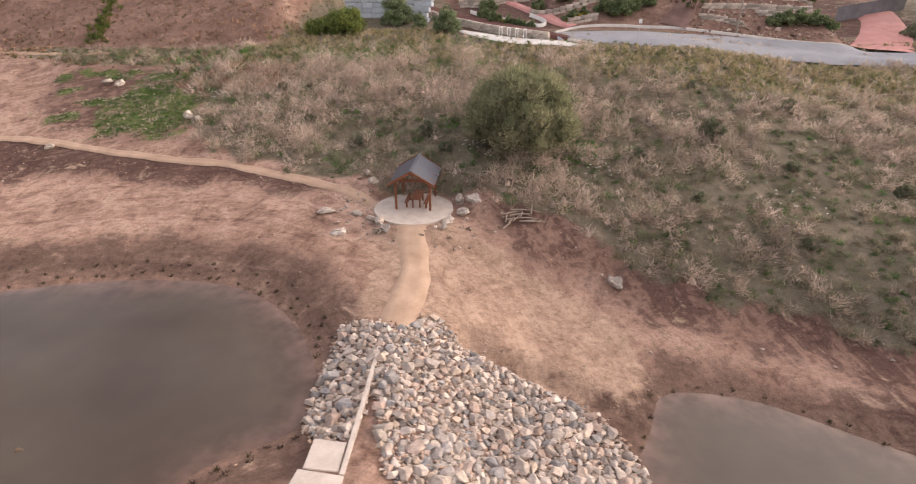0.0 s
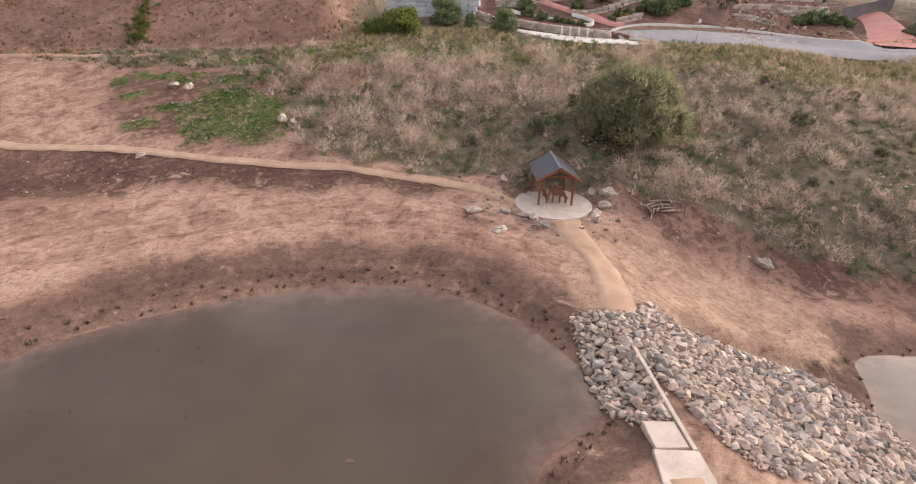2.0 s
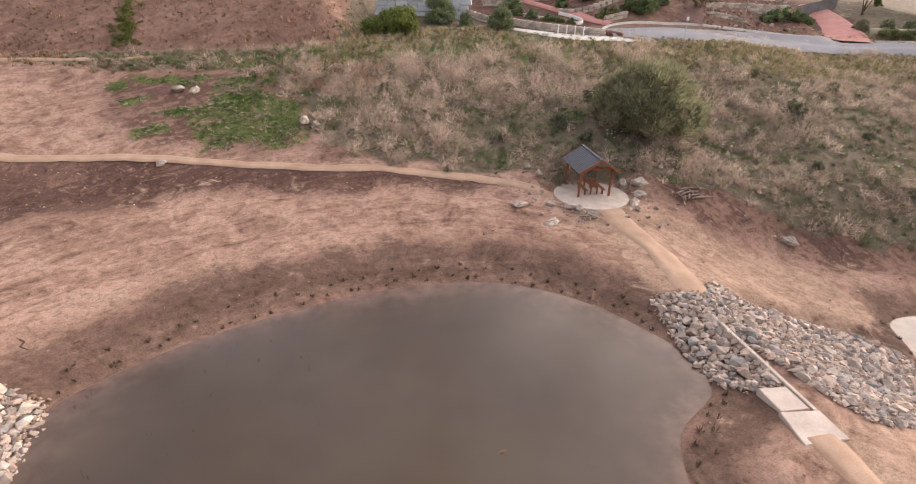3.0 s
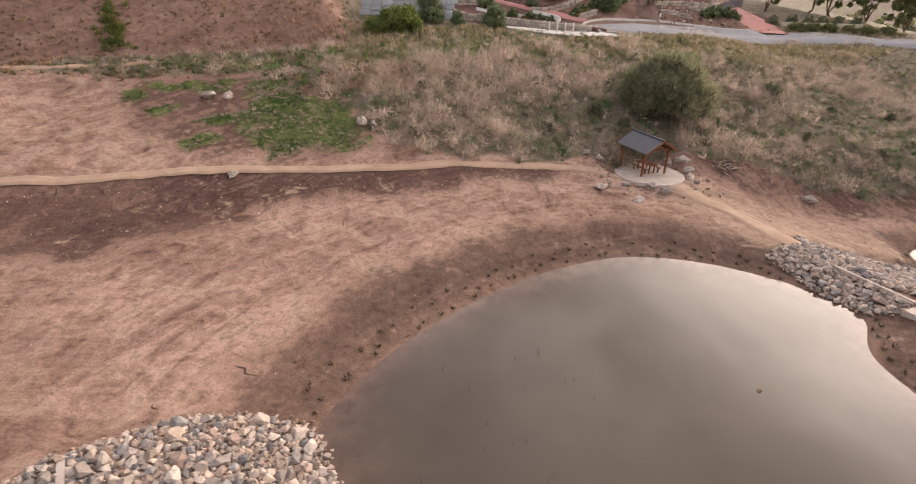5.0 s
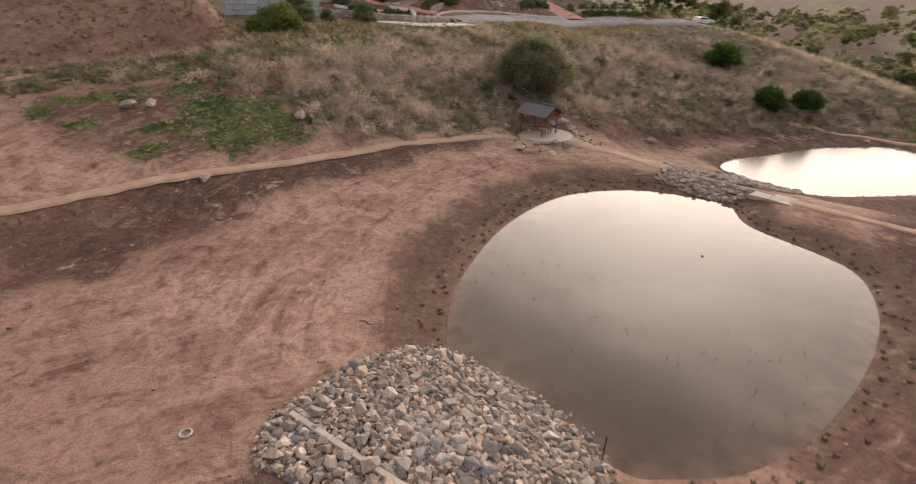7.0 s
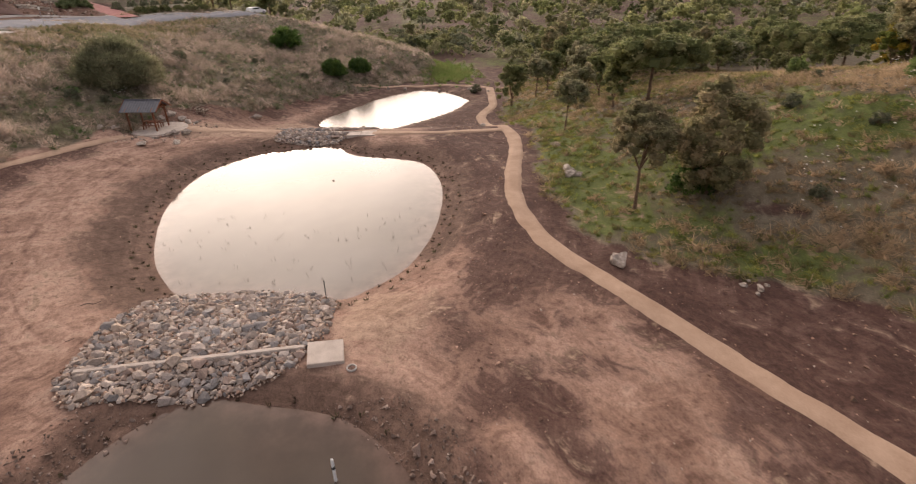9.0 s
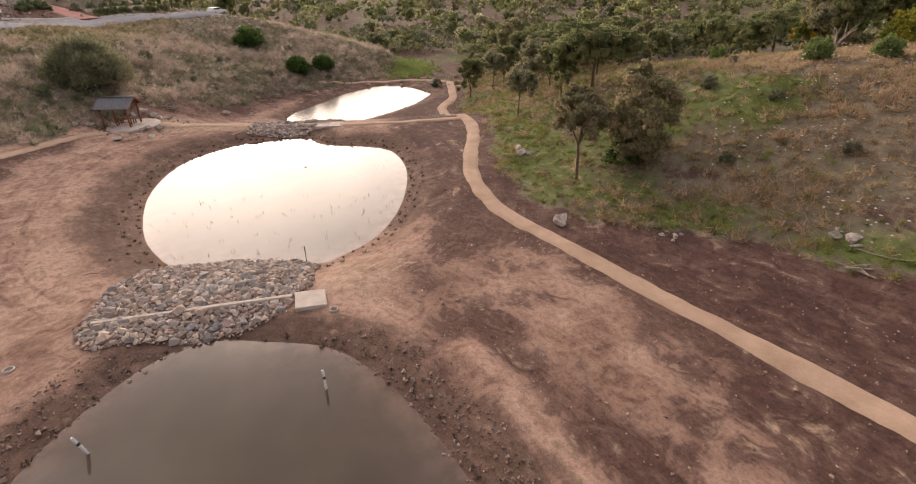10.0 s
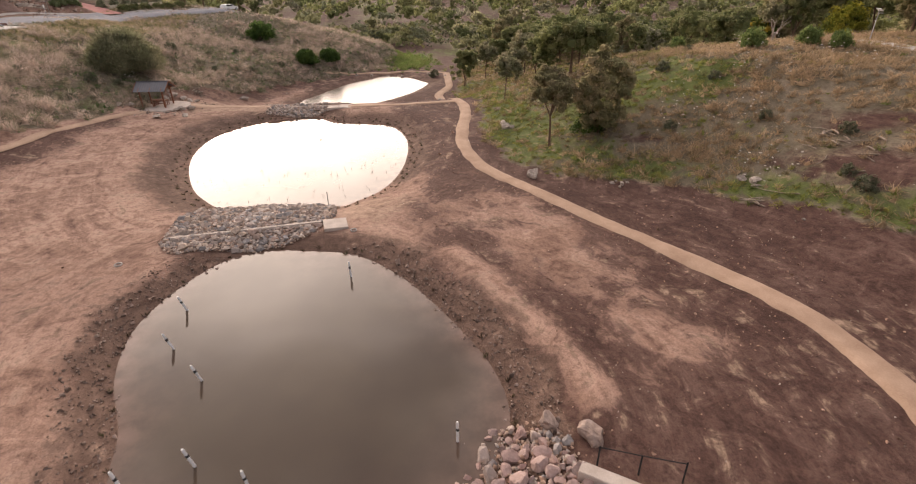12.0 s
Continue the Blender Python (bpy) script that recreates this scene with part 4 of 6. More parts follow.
weir_ab = thing("rock_weir", pose(-40.5, 16.5, 0.3), "tumbled grey and tan rocks damming the pond, with a concrete sill", "weir", "rock weirs")
weir_bc = thing("rock_weir", pose(1, 17.5, -0.6), "long apron of tumbled grey and tan rocks between two ponds", "weir", "rock weirs")
weir_w = thing("rock_weir", pose(-64.5, 3, 0.6), "heap of large pinkish rocks at the pond's inlet", "weir", "rock weirs")
stone_field(weir_ab, WEIR_AB, 5200, (0.19, 0.44), 300, STONE_MESHES, (-41, 17), big=0.65)
stone_field(weir_bc, WEIR_BC, 5600, (0.20, 0.46), 300, STONE_MESHES, (0, 15), big=0.75)
PINK_MESHES = [boulder_mesh("stone", 40 + k, surface("inlet_stone", tuple(np.array(c) * 0.75), tuple(np.array(c) * 1.2), 1.3, 9, 0.85, vary=0.2, relief=0.6), 2) for k, c in enumerate([(0.36, 0.255, 0.225), (0.41, 0.30, 0.265), (0.33, 0.25, 0.225), (0.44, 0.36, 0.31), (0.36, 0.33, 0.31), (0.39, 0.27, 0.235)])]
stone_field(weir_w, WEIR_W, 170, (0.42, 0.36), 150, PINK_MESHES, (-63, 3))


def gravel_bed(thing_ob, poly, n):
    """Small stones and earth packed between the large ones."""
    p = np.array(poly)
    x, y = rng.uniform(p[:, 0].min(), p[:, 0].max(), n), rng.uniform(p[:, 1].min(), p[:, 1].max(), n)
    ok = area_distance(x, y, p) < 0.25
    x, y = x[ok], y[ok]
    tint = np.array([(0.42, 0.31, 0.24), (0.36, 0.25, 0.19), (0.48, 0.38, 0.31), (0.40, 0.35, 0.31)])[rng.integers(0, 4, len(x))]
    ob = new("gravel", rubble("gravel", x, y, rng.uniform(0.13, 0.26, len(x)), tint, -0.12))
    ob.parent = thing_ob
    ob.matrix_world = Matrix()
    tagged(ob, kind="stuff")


gravel_bed(weir_ab, WEIR_AB, 2400)
gravel_bed(weir_bc, WEIR_BC, 3000)
gravel_bed(weir_w, WEIR_W, 700)


def concrete(name, corners, z0, z1, label, category, mat=CONCRETE):
    bm = bmesh.new()
    lo = [bm.verts.new((x, y, z0)) for x, y in corners]
    hi = [bm.verts.new((x, y, z1)) for x, y in corners]
    n = len(corners)
    bm.faces.new(lo[::-1]); bm.faces.new(hi)
    for i in range(n):
        bm.faces.new((lo[i], lo[(i + 1) % n], hi[(i + 1) % n], hi[i]))
    bmesh.ops.recalc_face_normals(bm, faces=bm.faces[:])
    bmesh.ops.bevel(bm, geom=[e for e in bm.edges if all(v.co.z > z1 - 0.001 for v in e.verts)], offset=0.025, segments=2, affect="EDGES")
    return tagged(part(name, bm, mat), label, category)


def sill(name, a, b, width, z0, z1, label):
    d = (Vector(b) - Vector(a)).normalized()
    n = Vector((-d.y, d.x)) * width / 2
    return concrete(name, [tuple(Vector(p) + q) for p, q in ((a, -n), (b, -n), (b, n), (a, n))], z0, z1, label, "sill")


sill("concrete_sill", (-44.0, 21.6), (-43.0, 12.0), 0.24, -0.2, 0.95, "long pale concrete sill across the rocks")
concrete("concrete_slab", [(-42.7, 11.9), (-44.3, 11.65), (-44.15, 10.05), (-42.6, 10.3)], 0.3, 0.92, "square pale concrete slab beside the rock weir", "slab")
sill("concrete_sill", (-3.62, 22.9), (-3.85, 13.2), 0.2, -0.8, 0.24, "long pale concrete sill across the rocks")
concrete("concrete_slab", [(-5.3, 14.85), (-4.0, 14.7), (-4.0, 13.35), (-5.35, 13.45)], -0.4, 0.2, "pale concrete slab at the end of the sill", "slab")
concrete("concrete_slab", [(-5.5, 13.4), (-3.75, 13.15), (-3.8, 11.6), (-5.85, 11.7)], -0.4, 0.26, "pale concrete slab at the end of the sill", "slab")
sill("concrete_wall", (-65.3, 1.3), (-67.4, -1.6), 0.5, 0.2, 1.5, "low smooth concrete headwall end")


# ---- picnic shelter ----
def picnic_shelter():
    cx, cy, turn = -3.55, 35.5, -4.0
    base = 1.02
    bm = bmesh.new()
    bmesh.ops.create_cone(bm, cap_ends=True, segments=64, radius1=2.95, radius2=2.9, depth=0.6, matrix=pose(0, 0, -0.3))
    bmesh.ops.bevel(bm, geom=[e for e in bm.edges if all(v.co.z > -0.01 for v in e.verts)], offset=0.02, segments=1, affect="EDGES")
    pad = part("concrete_pad", bm, CONCRETE)
    pad.matrix_world = pose(cx, cy, base)
    tagged(pad, "round pale concrete pad under the picnic shelter", "slab")
    s = thing("picnic_shelter", pose(cx + 0.1, cy + 0.9, base, 0, 0, turn), "open timber picnic shelter with dark grey gabled metal roof", "shelter")
    hx, y0, y1, h, ridge = 1.25, -1.3, 1.5, 2.15, 3.0
    for x in (-hx, hx):
        for y in (y0, y1):
            bm = bmesh.new()
            box(bm, x - 0.075, x + 0.075, y - 0.075, y + 0.075, 0, h, bevel=0.012)
            part("post", bm, TIMBER, s)
    for x in (-hx, hx):
        bm = bmesh.new()
        box(bm, x - 0.05, x + 0.05, y0 - 0.35, y1 + 0.35, h, h + 0.18, bevel=0.01)
        part("top_plate", bm, TIMBER, s)
    for y in (y0, (y0 + y1) / 2, y1):
        bm = bmesh.new()
        box(bm, -hx - 0.05, hx + 0.05, y - 0.05, y + 0.05, h + 0.02, h + 0.2, bevel=0.01)
        part("tie_beam", bm, TIMBER, s)
        for sx in (-1, 1):
            bm = bmesh.new()
            beam(bm, (sx * (hx + 0.3), y, h - 0.02), (0, y, ridge), 0.06, 0.14)
            part("rafter", bm, TIMBER, s)
        bm = bmesh.new()
        beam(bm, (0, y, h + 0.15), (0, y, ridge - 0.05), 0.09)
        part("king_post", bm, TIMBER, s)
    for x in (-hx, hx):
        for y, d in ((y0, 1), (y1, -1)):
            bm = bmesh.new()
            beam(bm, (x, y, h - 0.5), (x - 0.45 * (1 if x > 0 else -1), y, h + 0.05), 0.07)
            part("brace", bm, TIMBER, s)
    for sx in (-1, 1):
        bm = bmesh.new()
        n = 28
        e = Vector((sx * (hx + 0.4), 0, h - 0.03)); r = Vector((0, 0, ridge + 0.12))
        up = Vector((sx * (ridge - h), 0, hx + 0.4)).normalized()
        rows = []
        for i in range(n + 1):
            y = y0 - 0.62 + (y1 - y0 + 1.24) * i / n
            lift = 0.025 if i % 2 else 0.0
            rows.append([bm.verts.new(tuple(p + up * (lift + o) + Vector((0, y, 0)))) for p in (e, r) for o in (0.0, -0.03)])
        for a, b in zip(rows, rows[1:]):
            bm.faces.new((a[0], b[0], b[2], a[2])); bm.faces.new((a[1], a[3], b[3], b[1]))
            bm.faces.new((a[0], a[1], b[1], b[0]))
        for a in (rows[0], rows[-1]):
            bm.faces.new((a[0], a[2], a[3], a[1]))
        bmesh.ops.recalc_face_normals(bm, faces=bm.faces[:])
        part("roof_sheet", bm, ROOFING, s, "dark slate grey ribbed metal roof sheet")
        for y in (y0 - 0.62, y1 + 0.62):
            bm = bmesh.new()
            beam(bm, (e.x, y, e.z + 0.0), (0, y, r.z - 0.02), 0.04, 0.16)
            part("barge_board", bm, TIMBER, s)
    bm = bmesh.new()
    beam(bm, (0, y0 - 0.63, ridge + 0.15), (0, y1 + 0.63, ridge + 0.15), 0.22, 0.05)
    part("ridge_cap", bm, ROOFING, s)
    # table with two benches, on the pad
    t = thing("picnic_table", pose(cx + 0.25, cy + 0.7, base, 0, 0, turn + 90), "red-brown timber picnic table with attached benches", "table")
    bm = bmesh.new()
    for k in range(5):
        box(bm, -0.95, 0.95, -0.38 + k * 0.155, -0.38 + k * 0.155 + 0.14, 0.72, 0.76, bevel=0.006)
    part("tabletop", bm, TIMBER, t)
    for sy in (-1, 1):
        bm = bmesh.new()
        for k in range(2):
            y = sy * 0.72 - 0.14 + k * 0.15
            box(bm, -0.95, 0.95, y, y + 0.14, 0.42, 0.46, bevel=0.006)
        part("bench", bm, TIMBER, t)
        for sx in (-0.7, 0.7):
            bm = bmesh.new()
            box(bm, sx - 0.045, sx + 0.045, sy * 0.72 - 0.06, sy * 0.72 + 0.06, 0, 0.42)
            part("bench_leg", bm, TIMBER, t)
            bm = bmesh.new()
            box(bm, sx - 0.045, sx + 0.045, sy * 0.26 - 0.05, sy * 0.26 + 0.05, 0, 0.72)
            part("leg", bm, TIMBER, t)


picnic_shelter()


# ---- boulders ----
BOULDER_MESHES = [boulder_mesh("boulder", 60 + k, PALE_STONE) for k in range(6)]

TAN_BOULDERS = [boulder_mesh("boulder", 160 + k, surface("tan_rock", (0.22, 0.155, 0.125), (0.46, 0.36, 0.30), 1.6, 8, 0.9, relief=0.6)) for k in range(6)]


def boulder(x, y, size, label, flat=1.0, turn=0.0, long=1.0, k=0, group="boulders"):
    ob = new("boulder", (TAN_BOULDERS if "inlet" in label else BOULDER_MESHES)[k % 6])
    ob.matrix_world = pose(x, y, ground_z(x, y) + size * flat * 0.24, 0, 0, turn) @ Matrix.Diagonal((size * long, size, size * flat, 1))
    return tagged(ob, label, "boulder", group)


for k, (x, y, s, fl, tu, lo, text) in enumerate([
    (-36.2, -4.9, 1.3, 1.0, 20, 1.1, "large pale pink boulder beside the sand trail"),
    (-36.6, 53.7, 1.2, 0.8, 0, 1.5, "pale blocky boulder at the edge of green weeds"),
    (-35.0, 53.4, 1.0, 0.8, 30, 1.2, "pale blocky boulder at the edge of green weeds"),
    (-25.5, 47.5, 1.1, 1.1, 10, 1.0, "pale grey boulder beside the green patch"),
    (-24.4, 47.1, 0.8, 0.8, 50, 1.1, "small pale grey boulder beside a larger one"),
    (-36.3, 43.4, 0.9, 0.6, 80, 1.7, "flat pale stone beside the sand trail"),
    (9.9, 29.2, 1.1, 0.8, 120, 1.5, "long pale boulder lying on bare brown soil"),
    (-22.3, -5.6, 1.1, 0.8, 0, 1.0, "pale grey boulder in green weeds"),
    (-21.2, -6.2, 0.8, 0.7, 40, 1.0, "pale grey boulder in green weeds"),
    (-44.6, -19.2, 0.75, 0.5, 15, 1.4, "low pale flat rock among weeds"),
    (-45.2, -18.8, 0.6, 0.5, 75, 1.3, "low pale flat rock among weeds"),
    (-0.2, 36.6, 1.15, 0.8, 160, 1.3, "large pale flat boulder edging the concrete pad"),
    (0.7, 36.0, 1.15, 0.8, 150, 1.4, "large pale flat boulder edging the concrete pad"),
    (0.05, 34.6, 1.1, 0.8, 30, 1.2, "large pale flat boulder edging the concrete pad"),
    (-0.9, 33.5, 1.0, 0.75, 40, 1.3, "pale boulder edging the tan path"),
    (-1.2, 32.5, 0.7, 0.7, 10, 1.0, "pale boulder edging the tan path"),
    (-6.4, 33.5, 0.95, 0.6, 150, 1.6, "pale flat boulder edging the concrete pad"),
    (-5.7, 32.9, 0.95, 0.7, 140, 1.5, "pale flat boulder edging the concrete pad"),
    (-5.2, 32.1, 0.95, 0.7, 120, 1.3, "pale flat boulder edging the tan path"),
    (-7.5, 34.1, 0.8, 0.6, 160, 1.6, "pale flat boulder edging the sand trail"),
    (-8.2, 31.9, 1.1, 0.5, 10, 1.3, "pale flat boulder on the bare slope"),
    (-9.9, 34.6, 1.0, 0.5, 10, 1.7, "grey flat boulder edging the sand trail"),
    (-6.9, 38.3, 1.1, 0.7, 60, 1.1, "white boulder at the foot of the dry grass"),
    (-7.6, 39.4, 0.7, 0.8, 10, 1.0, "white boulder at the foot of the dry grass"),
    (-5.2, 38.9, 0.6, 0.8, 10, 1.0, "white boulder at the foot of the dry grass"),
    (1.5, -1.0, 0.9, 0.7, 10, 1.2, "pale boulder beside the sand trail"),
    (-62.8, 1.6, 1.0, 0.8, 10, 1.1, "tan weathered boulder at the inlet rocks"),
    (-63.9, 0.3, 1.3, 0.8, 80, 1.2, "large tan boulder at the inlet rocks"),
]):
    boulder(x, y, s, text, fl, tu, lo, k)

# ---- plants ----
def leaf_cloud(centres, radii, per, size, colours, squash=0.8, core=0.4, wisp=False):
    """Leaves spread over clumps, or upright wisps; arrays of verts, triangles and tints."""
    n = len(centres)
    c = np.repeat(centres, per, 0)
    r = np.repeat(radii, per)
    d = rng.normal(size=(n * per, 3))
    d /= np.linalg.norm(d, axis=1, keepdims=True)
    p = c + d * (r * rng.uniform(0.5, 1.0, n * per) ** 0.6)[:, None] * (1, 1, squash)
    face = d + 0.45 * rng.normal(size=p.shape)
    u = np.cross(face, rng.normal(size=p.shape)); u /= np.linalg.norm(u, axis=1, keepdims=True) + 1e-9
    w = np.cross(u, face); w /= np.linalg.norm(w, axis=1, keepdims=True) + 1e-9
    s = (size * rng.uniform(0.6, 1.4, n * per))[:, None]
    if wisp:
        u = d * 0.7 + 0.35 * rng.normal(size=p.shape) + (0, 0, 0.55)
        u /= np.linalg.norm(u, axis=1, keepdims=True)
        w = np.cross(u, rng.normal(size=p.shape)); w /= np.linalg.norm(w, axis=1, keepdims=True) + 1e-9
    wide = 0.2 if wisp else 0.6
    v = np.stack([p + u * s, p - u * s * 0.7 - w * s * wide, p - u * s * 0.7 + w * s * wide], 1).reshape(-1, 3)
    pick = colours[rng.integers(0, len(colours), n)]
    t = np.repeat(np.repeat(pick, per, 0), 3, 0)
    f = np.arange(len(v)).reshape(-1, 3)
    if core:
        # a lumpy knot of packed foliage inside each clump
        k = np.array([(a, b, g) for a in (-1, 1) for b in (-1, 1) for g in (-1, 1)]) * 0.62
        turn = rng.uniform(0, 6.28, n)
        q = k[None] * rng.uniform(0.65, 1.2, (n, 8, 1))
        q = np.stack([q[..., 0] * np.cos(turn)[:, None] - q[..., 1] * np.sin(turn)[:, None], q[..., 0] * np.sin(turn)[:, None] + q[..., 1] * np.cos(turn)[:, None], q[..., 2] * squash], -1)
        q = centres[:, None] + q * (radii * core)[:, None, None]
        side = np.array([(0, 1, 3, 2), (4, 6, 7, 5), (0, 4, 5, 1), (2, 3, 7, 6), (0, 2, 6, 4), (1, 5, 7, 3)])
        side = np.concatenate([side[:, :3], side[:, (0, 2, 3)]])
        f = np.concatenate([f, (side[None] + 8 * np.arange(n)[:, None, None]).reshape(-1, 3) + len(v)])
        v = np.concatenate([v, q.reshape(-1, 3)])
        # knots a tenth darker than their leaves: inner shade put into the colour
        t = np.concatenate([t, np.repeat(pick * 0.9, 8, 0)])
    return v, f, t


OLIVE = np.array([(0.135, 0.148, 0.062), (0.17, 0.175, 0.078), (0.105, 0.120, 0.052), (0.19, 0.185, 0.09)])
GUM = np.array([(0.195, 0.195, 0.11), (0.235, 0.225, 0.135), (0.16, 0.165, 0.09), (0.265, 0.24, 0.15)])
FRESH = np.array([(0.06, 0.10, 0.025), (0.085, 0.13, 0.03), (0.045, 0.08, 0.02)])
GREYGREEN = np.array([(0.17, 0.18, 0.115), (0.21, 0.205, 0.14), (0.14, 0.15, 0.095)])
YELLOW = np.array([(0.32, 0.24, 0.04), (0.22, 0.19, 0.04), (0.10, 0.12, 0.03)])
OLIVE, GUM, FRESH, GREYGREEN, YELLOW = OLIVE * 1.65, GUM * 1.65, FRESH * 1.5, GREYGREEN * 1.3, YELLOW * 1.3


def crown_points(n, w, h, z0, lobes=4, hollow=0.75, spread=0.22):
    """Clump centres over an uneven crown of a few overlapping domes."""
    a = rng.uniform(0, 6.28) + np.arange(lobes) * 6.28 / max(lobes, 1) + rng.uniform(-0.4, 0.4, lobes)
    off = w * spread * rng.uniform(0.6, 1.2, lobes) * (lobes > 1)
    size = rng.uniform(0.8, 1.1, lobes) * (0.5 - spread * 0.8 * (lobes > 1))
    lob = np.stack([np.cos(a) * off, np.sin(a) * off, z0 + h * (0.5 + rng.uniform(-0.12, 0.1, lobes) * (lobes > 1))], -1)
    k = rng.integers(0, lobes, n)
    d = rng.normal(size=(n, 3)); d[:, 2] = np.where(d[:, 2] < (-0.5 if lobes > 1 else -2.0), -d[:, 2], d[:, 2])
    d /= np.linalg.norm(d, axis=1, keepdims=True)
    r = rng.uniform(hollow, 1, n) * (1 + 0.14 * np.sin(5 * d[:, 0] + 3 * d[:, 1] + 7 * k))
    tall = np.where(lobes > 1, 0.40, 0.5)
    return lob[k] + d * r[:, None] * np.stack([size[k] * w, size[k] * w, np.full(n, tall * h)], -1)


def tree(name, height, width, trunk, colours, label, category="tree", clumps=70, per=45, leaf=0.17, low=0.35, bark=BARK, group="trees", droop=0.0, forks=4, wisp=False, lobes=4):
    t = thing(name, pose(0, 0, 0), label, category, group)
    c = crown_points(clumps, width, height * (1 - low) * 1.05, height * low, lobes)
    if droop:
        c[:, 2] -= droop * (np.hypot(c[:, 0], c[:, 1]) / width * 2) ** 2
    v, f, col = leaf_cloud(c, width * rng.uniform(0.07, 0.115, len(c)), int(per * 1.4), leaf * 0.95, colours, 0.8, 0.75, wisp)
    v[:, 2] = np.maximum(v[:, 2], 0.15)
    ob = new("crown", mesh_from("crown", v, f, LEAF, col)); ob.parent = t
    lean = rng.uniform(-0.06, 0.06, 2) * height
    top = height * (low + 0.08)
    stem = [(lean[0] * q ** 2, lean[1] * q ** 2, top * q - 0.15) for q in (0, 0.12, 0.35, 0.7, 1.0)]
    tr = new("trunk", mesh_from("trunk", *tube(stem, [trunk * 1.5, trunk, trunk * 0.85, trunk * 0.75, trunk * 0.65], 8), bark, smooth=True)); tr.parent = t
    for k in range(forks):
        e = c[rng.integers(0, len(c))]
        b = Vector(stem[-1]); q = Vector(e)
        m = b.lerp(q, 0.5) + Vector((rng.uniform(-0.2, 0.2), rng.uniform(-0.2, 0.2), 0.25 * height * 0.2))
        lim = new("limb", mesh_from("limb", *tube([b - Vector((0, 0, 0.15)), b.lerp(m, 0.5), m, q], [trunk * 0.5, trunk * 0.4, trunk * 0.3, trunk * 0.1], 6), bark, smooth=True)); lim.parent = tr
    return t


def bush(name, height, width, colours, label, category="bush", clumps=60, per=40, leaf=0.14, group="bushes", round_=False, wisp=False):
    t = thing(name, pose(0, 0, 0), label, category, group)
    d = rng.normal(size=(clumps, 3)); d[:, 2] = np.abs(d[:, 2]); d /= np.linalg.norm(d, axis=1, keepdims=True)
    reach = rng.uniform(0.55, 0.95 if round_ else 1.05, clumps)[:, None]
    c = d * reach * np.array([width * 0.42, width * 0.42, height * 0.8]) + (0, 0, height * 0.08)
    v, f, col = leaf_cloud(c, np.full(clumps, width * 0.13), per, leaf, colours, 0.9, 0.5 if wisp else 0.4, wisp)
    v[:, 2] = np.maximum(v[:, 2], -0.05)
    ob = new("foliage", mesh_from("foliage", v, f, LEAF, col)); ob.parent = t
    runs = []
    for k in range(5):
        e = c[rng.integers(0, clumps)] * 0.8
        runs.append(([(0.1 * math.cos(k), 0.1 * math.sin(k), -0.1), tuple(e * 0.5 + (0, 0, 0.1)), tuple(e)], [0.06, 0.045, 0.015]))
    for run in runs:
        tubes("stem", [run], BARK, t, sides=5)
    return t


def put(ob, x, y, turn=0.0, size=1.0, sink=0.0):
    ob.matrix_world = pose(x, y, ground_z(x, y) - sink, 0, 0, turn) @ Matrix.Scale(size, 4)
    return ob


def again(ob, x, y, turn=0.0, size=1.0, label=""):
    m = pose(x, y, ground_z(x, y), 0, 0, turn)
    c = copy_thing(ob, m)
    c.matrix_basis = m @ Matrix.Scale(size, 4)
    return tagged(c, label)


# the large feathery bush above the shelter
put(bush("shrub", 5.2, 9.6, GREYGREEN * (1.2, 1.15, 1.05), "large feathery grey-green shrub on the dry slope", "shrub", 260, 230, 0.22, wisp=True), 4.6, 42.6)
# rounded bushes on the far slope
b1 = put(bush("shrub", 2.9, 5.0, FRESH * 0.85, "rounded dark green shrub on the dry slope", "shrub", 90, 60, 0.17, "rounded shrubs", True), 34.1, 21.9)
again(b1, 38.4, 17.8, 80, 0.95)
b2 = put(bush("shrub", 3.6, 6.5, FRESH, "spreading fresh green shrub on the dry slope", "shrub", 90, 50, 0.18), 44.6, 32.0)
# fresh green bushes on the southern brow
b3 = put(bush("shrub", 2.2, 3.0, FRESH * 0.75 + OLIVE[:3] * 0.55, "olive-green rounded shrub on the brow", "shrub", 50, 50, 0.11, "brow shrubs", True), -25.5, -30.4)
again(b3, -13.8, -29.0, 40, 0.8); again(b3, -27.8, -34.6, 100, 0.9); again(b3, -30.4, -35.8, 10, 0.8)
# trees by the southern trail
gum_a = put(tree("eucalypt_tree", 7.2, 5.0, 0.13, GUM * (0.80, 0.74, 0.72), "slender eucalypt with red-brown trunk and domed olive crown", clumps=140, per=48, leaf=0.12, low=0.36, lobes=3, forks=6), -29.4, -8.5)
gum_b = put(tree("eucalypt_tree", 6.9, 5.3, 0.16, GUM * (0.98, 0.90, 0.86), "dense weeping grey-green eucalypt beside the slope", clumps=210, per=50, leaf=0.125, low=0.03, lobes=1), -30.3, -13.0)
gum_c = put(tree("eucalypt_tree", 5.8, 4.6, 0.10, GUM * 0.8, "small olive-crowned eucalypt with thin pale trunk", clumps=95, per=40, leaf=0.125, low=0.3, lobes=3), -9.2, -8.6)
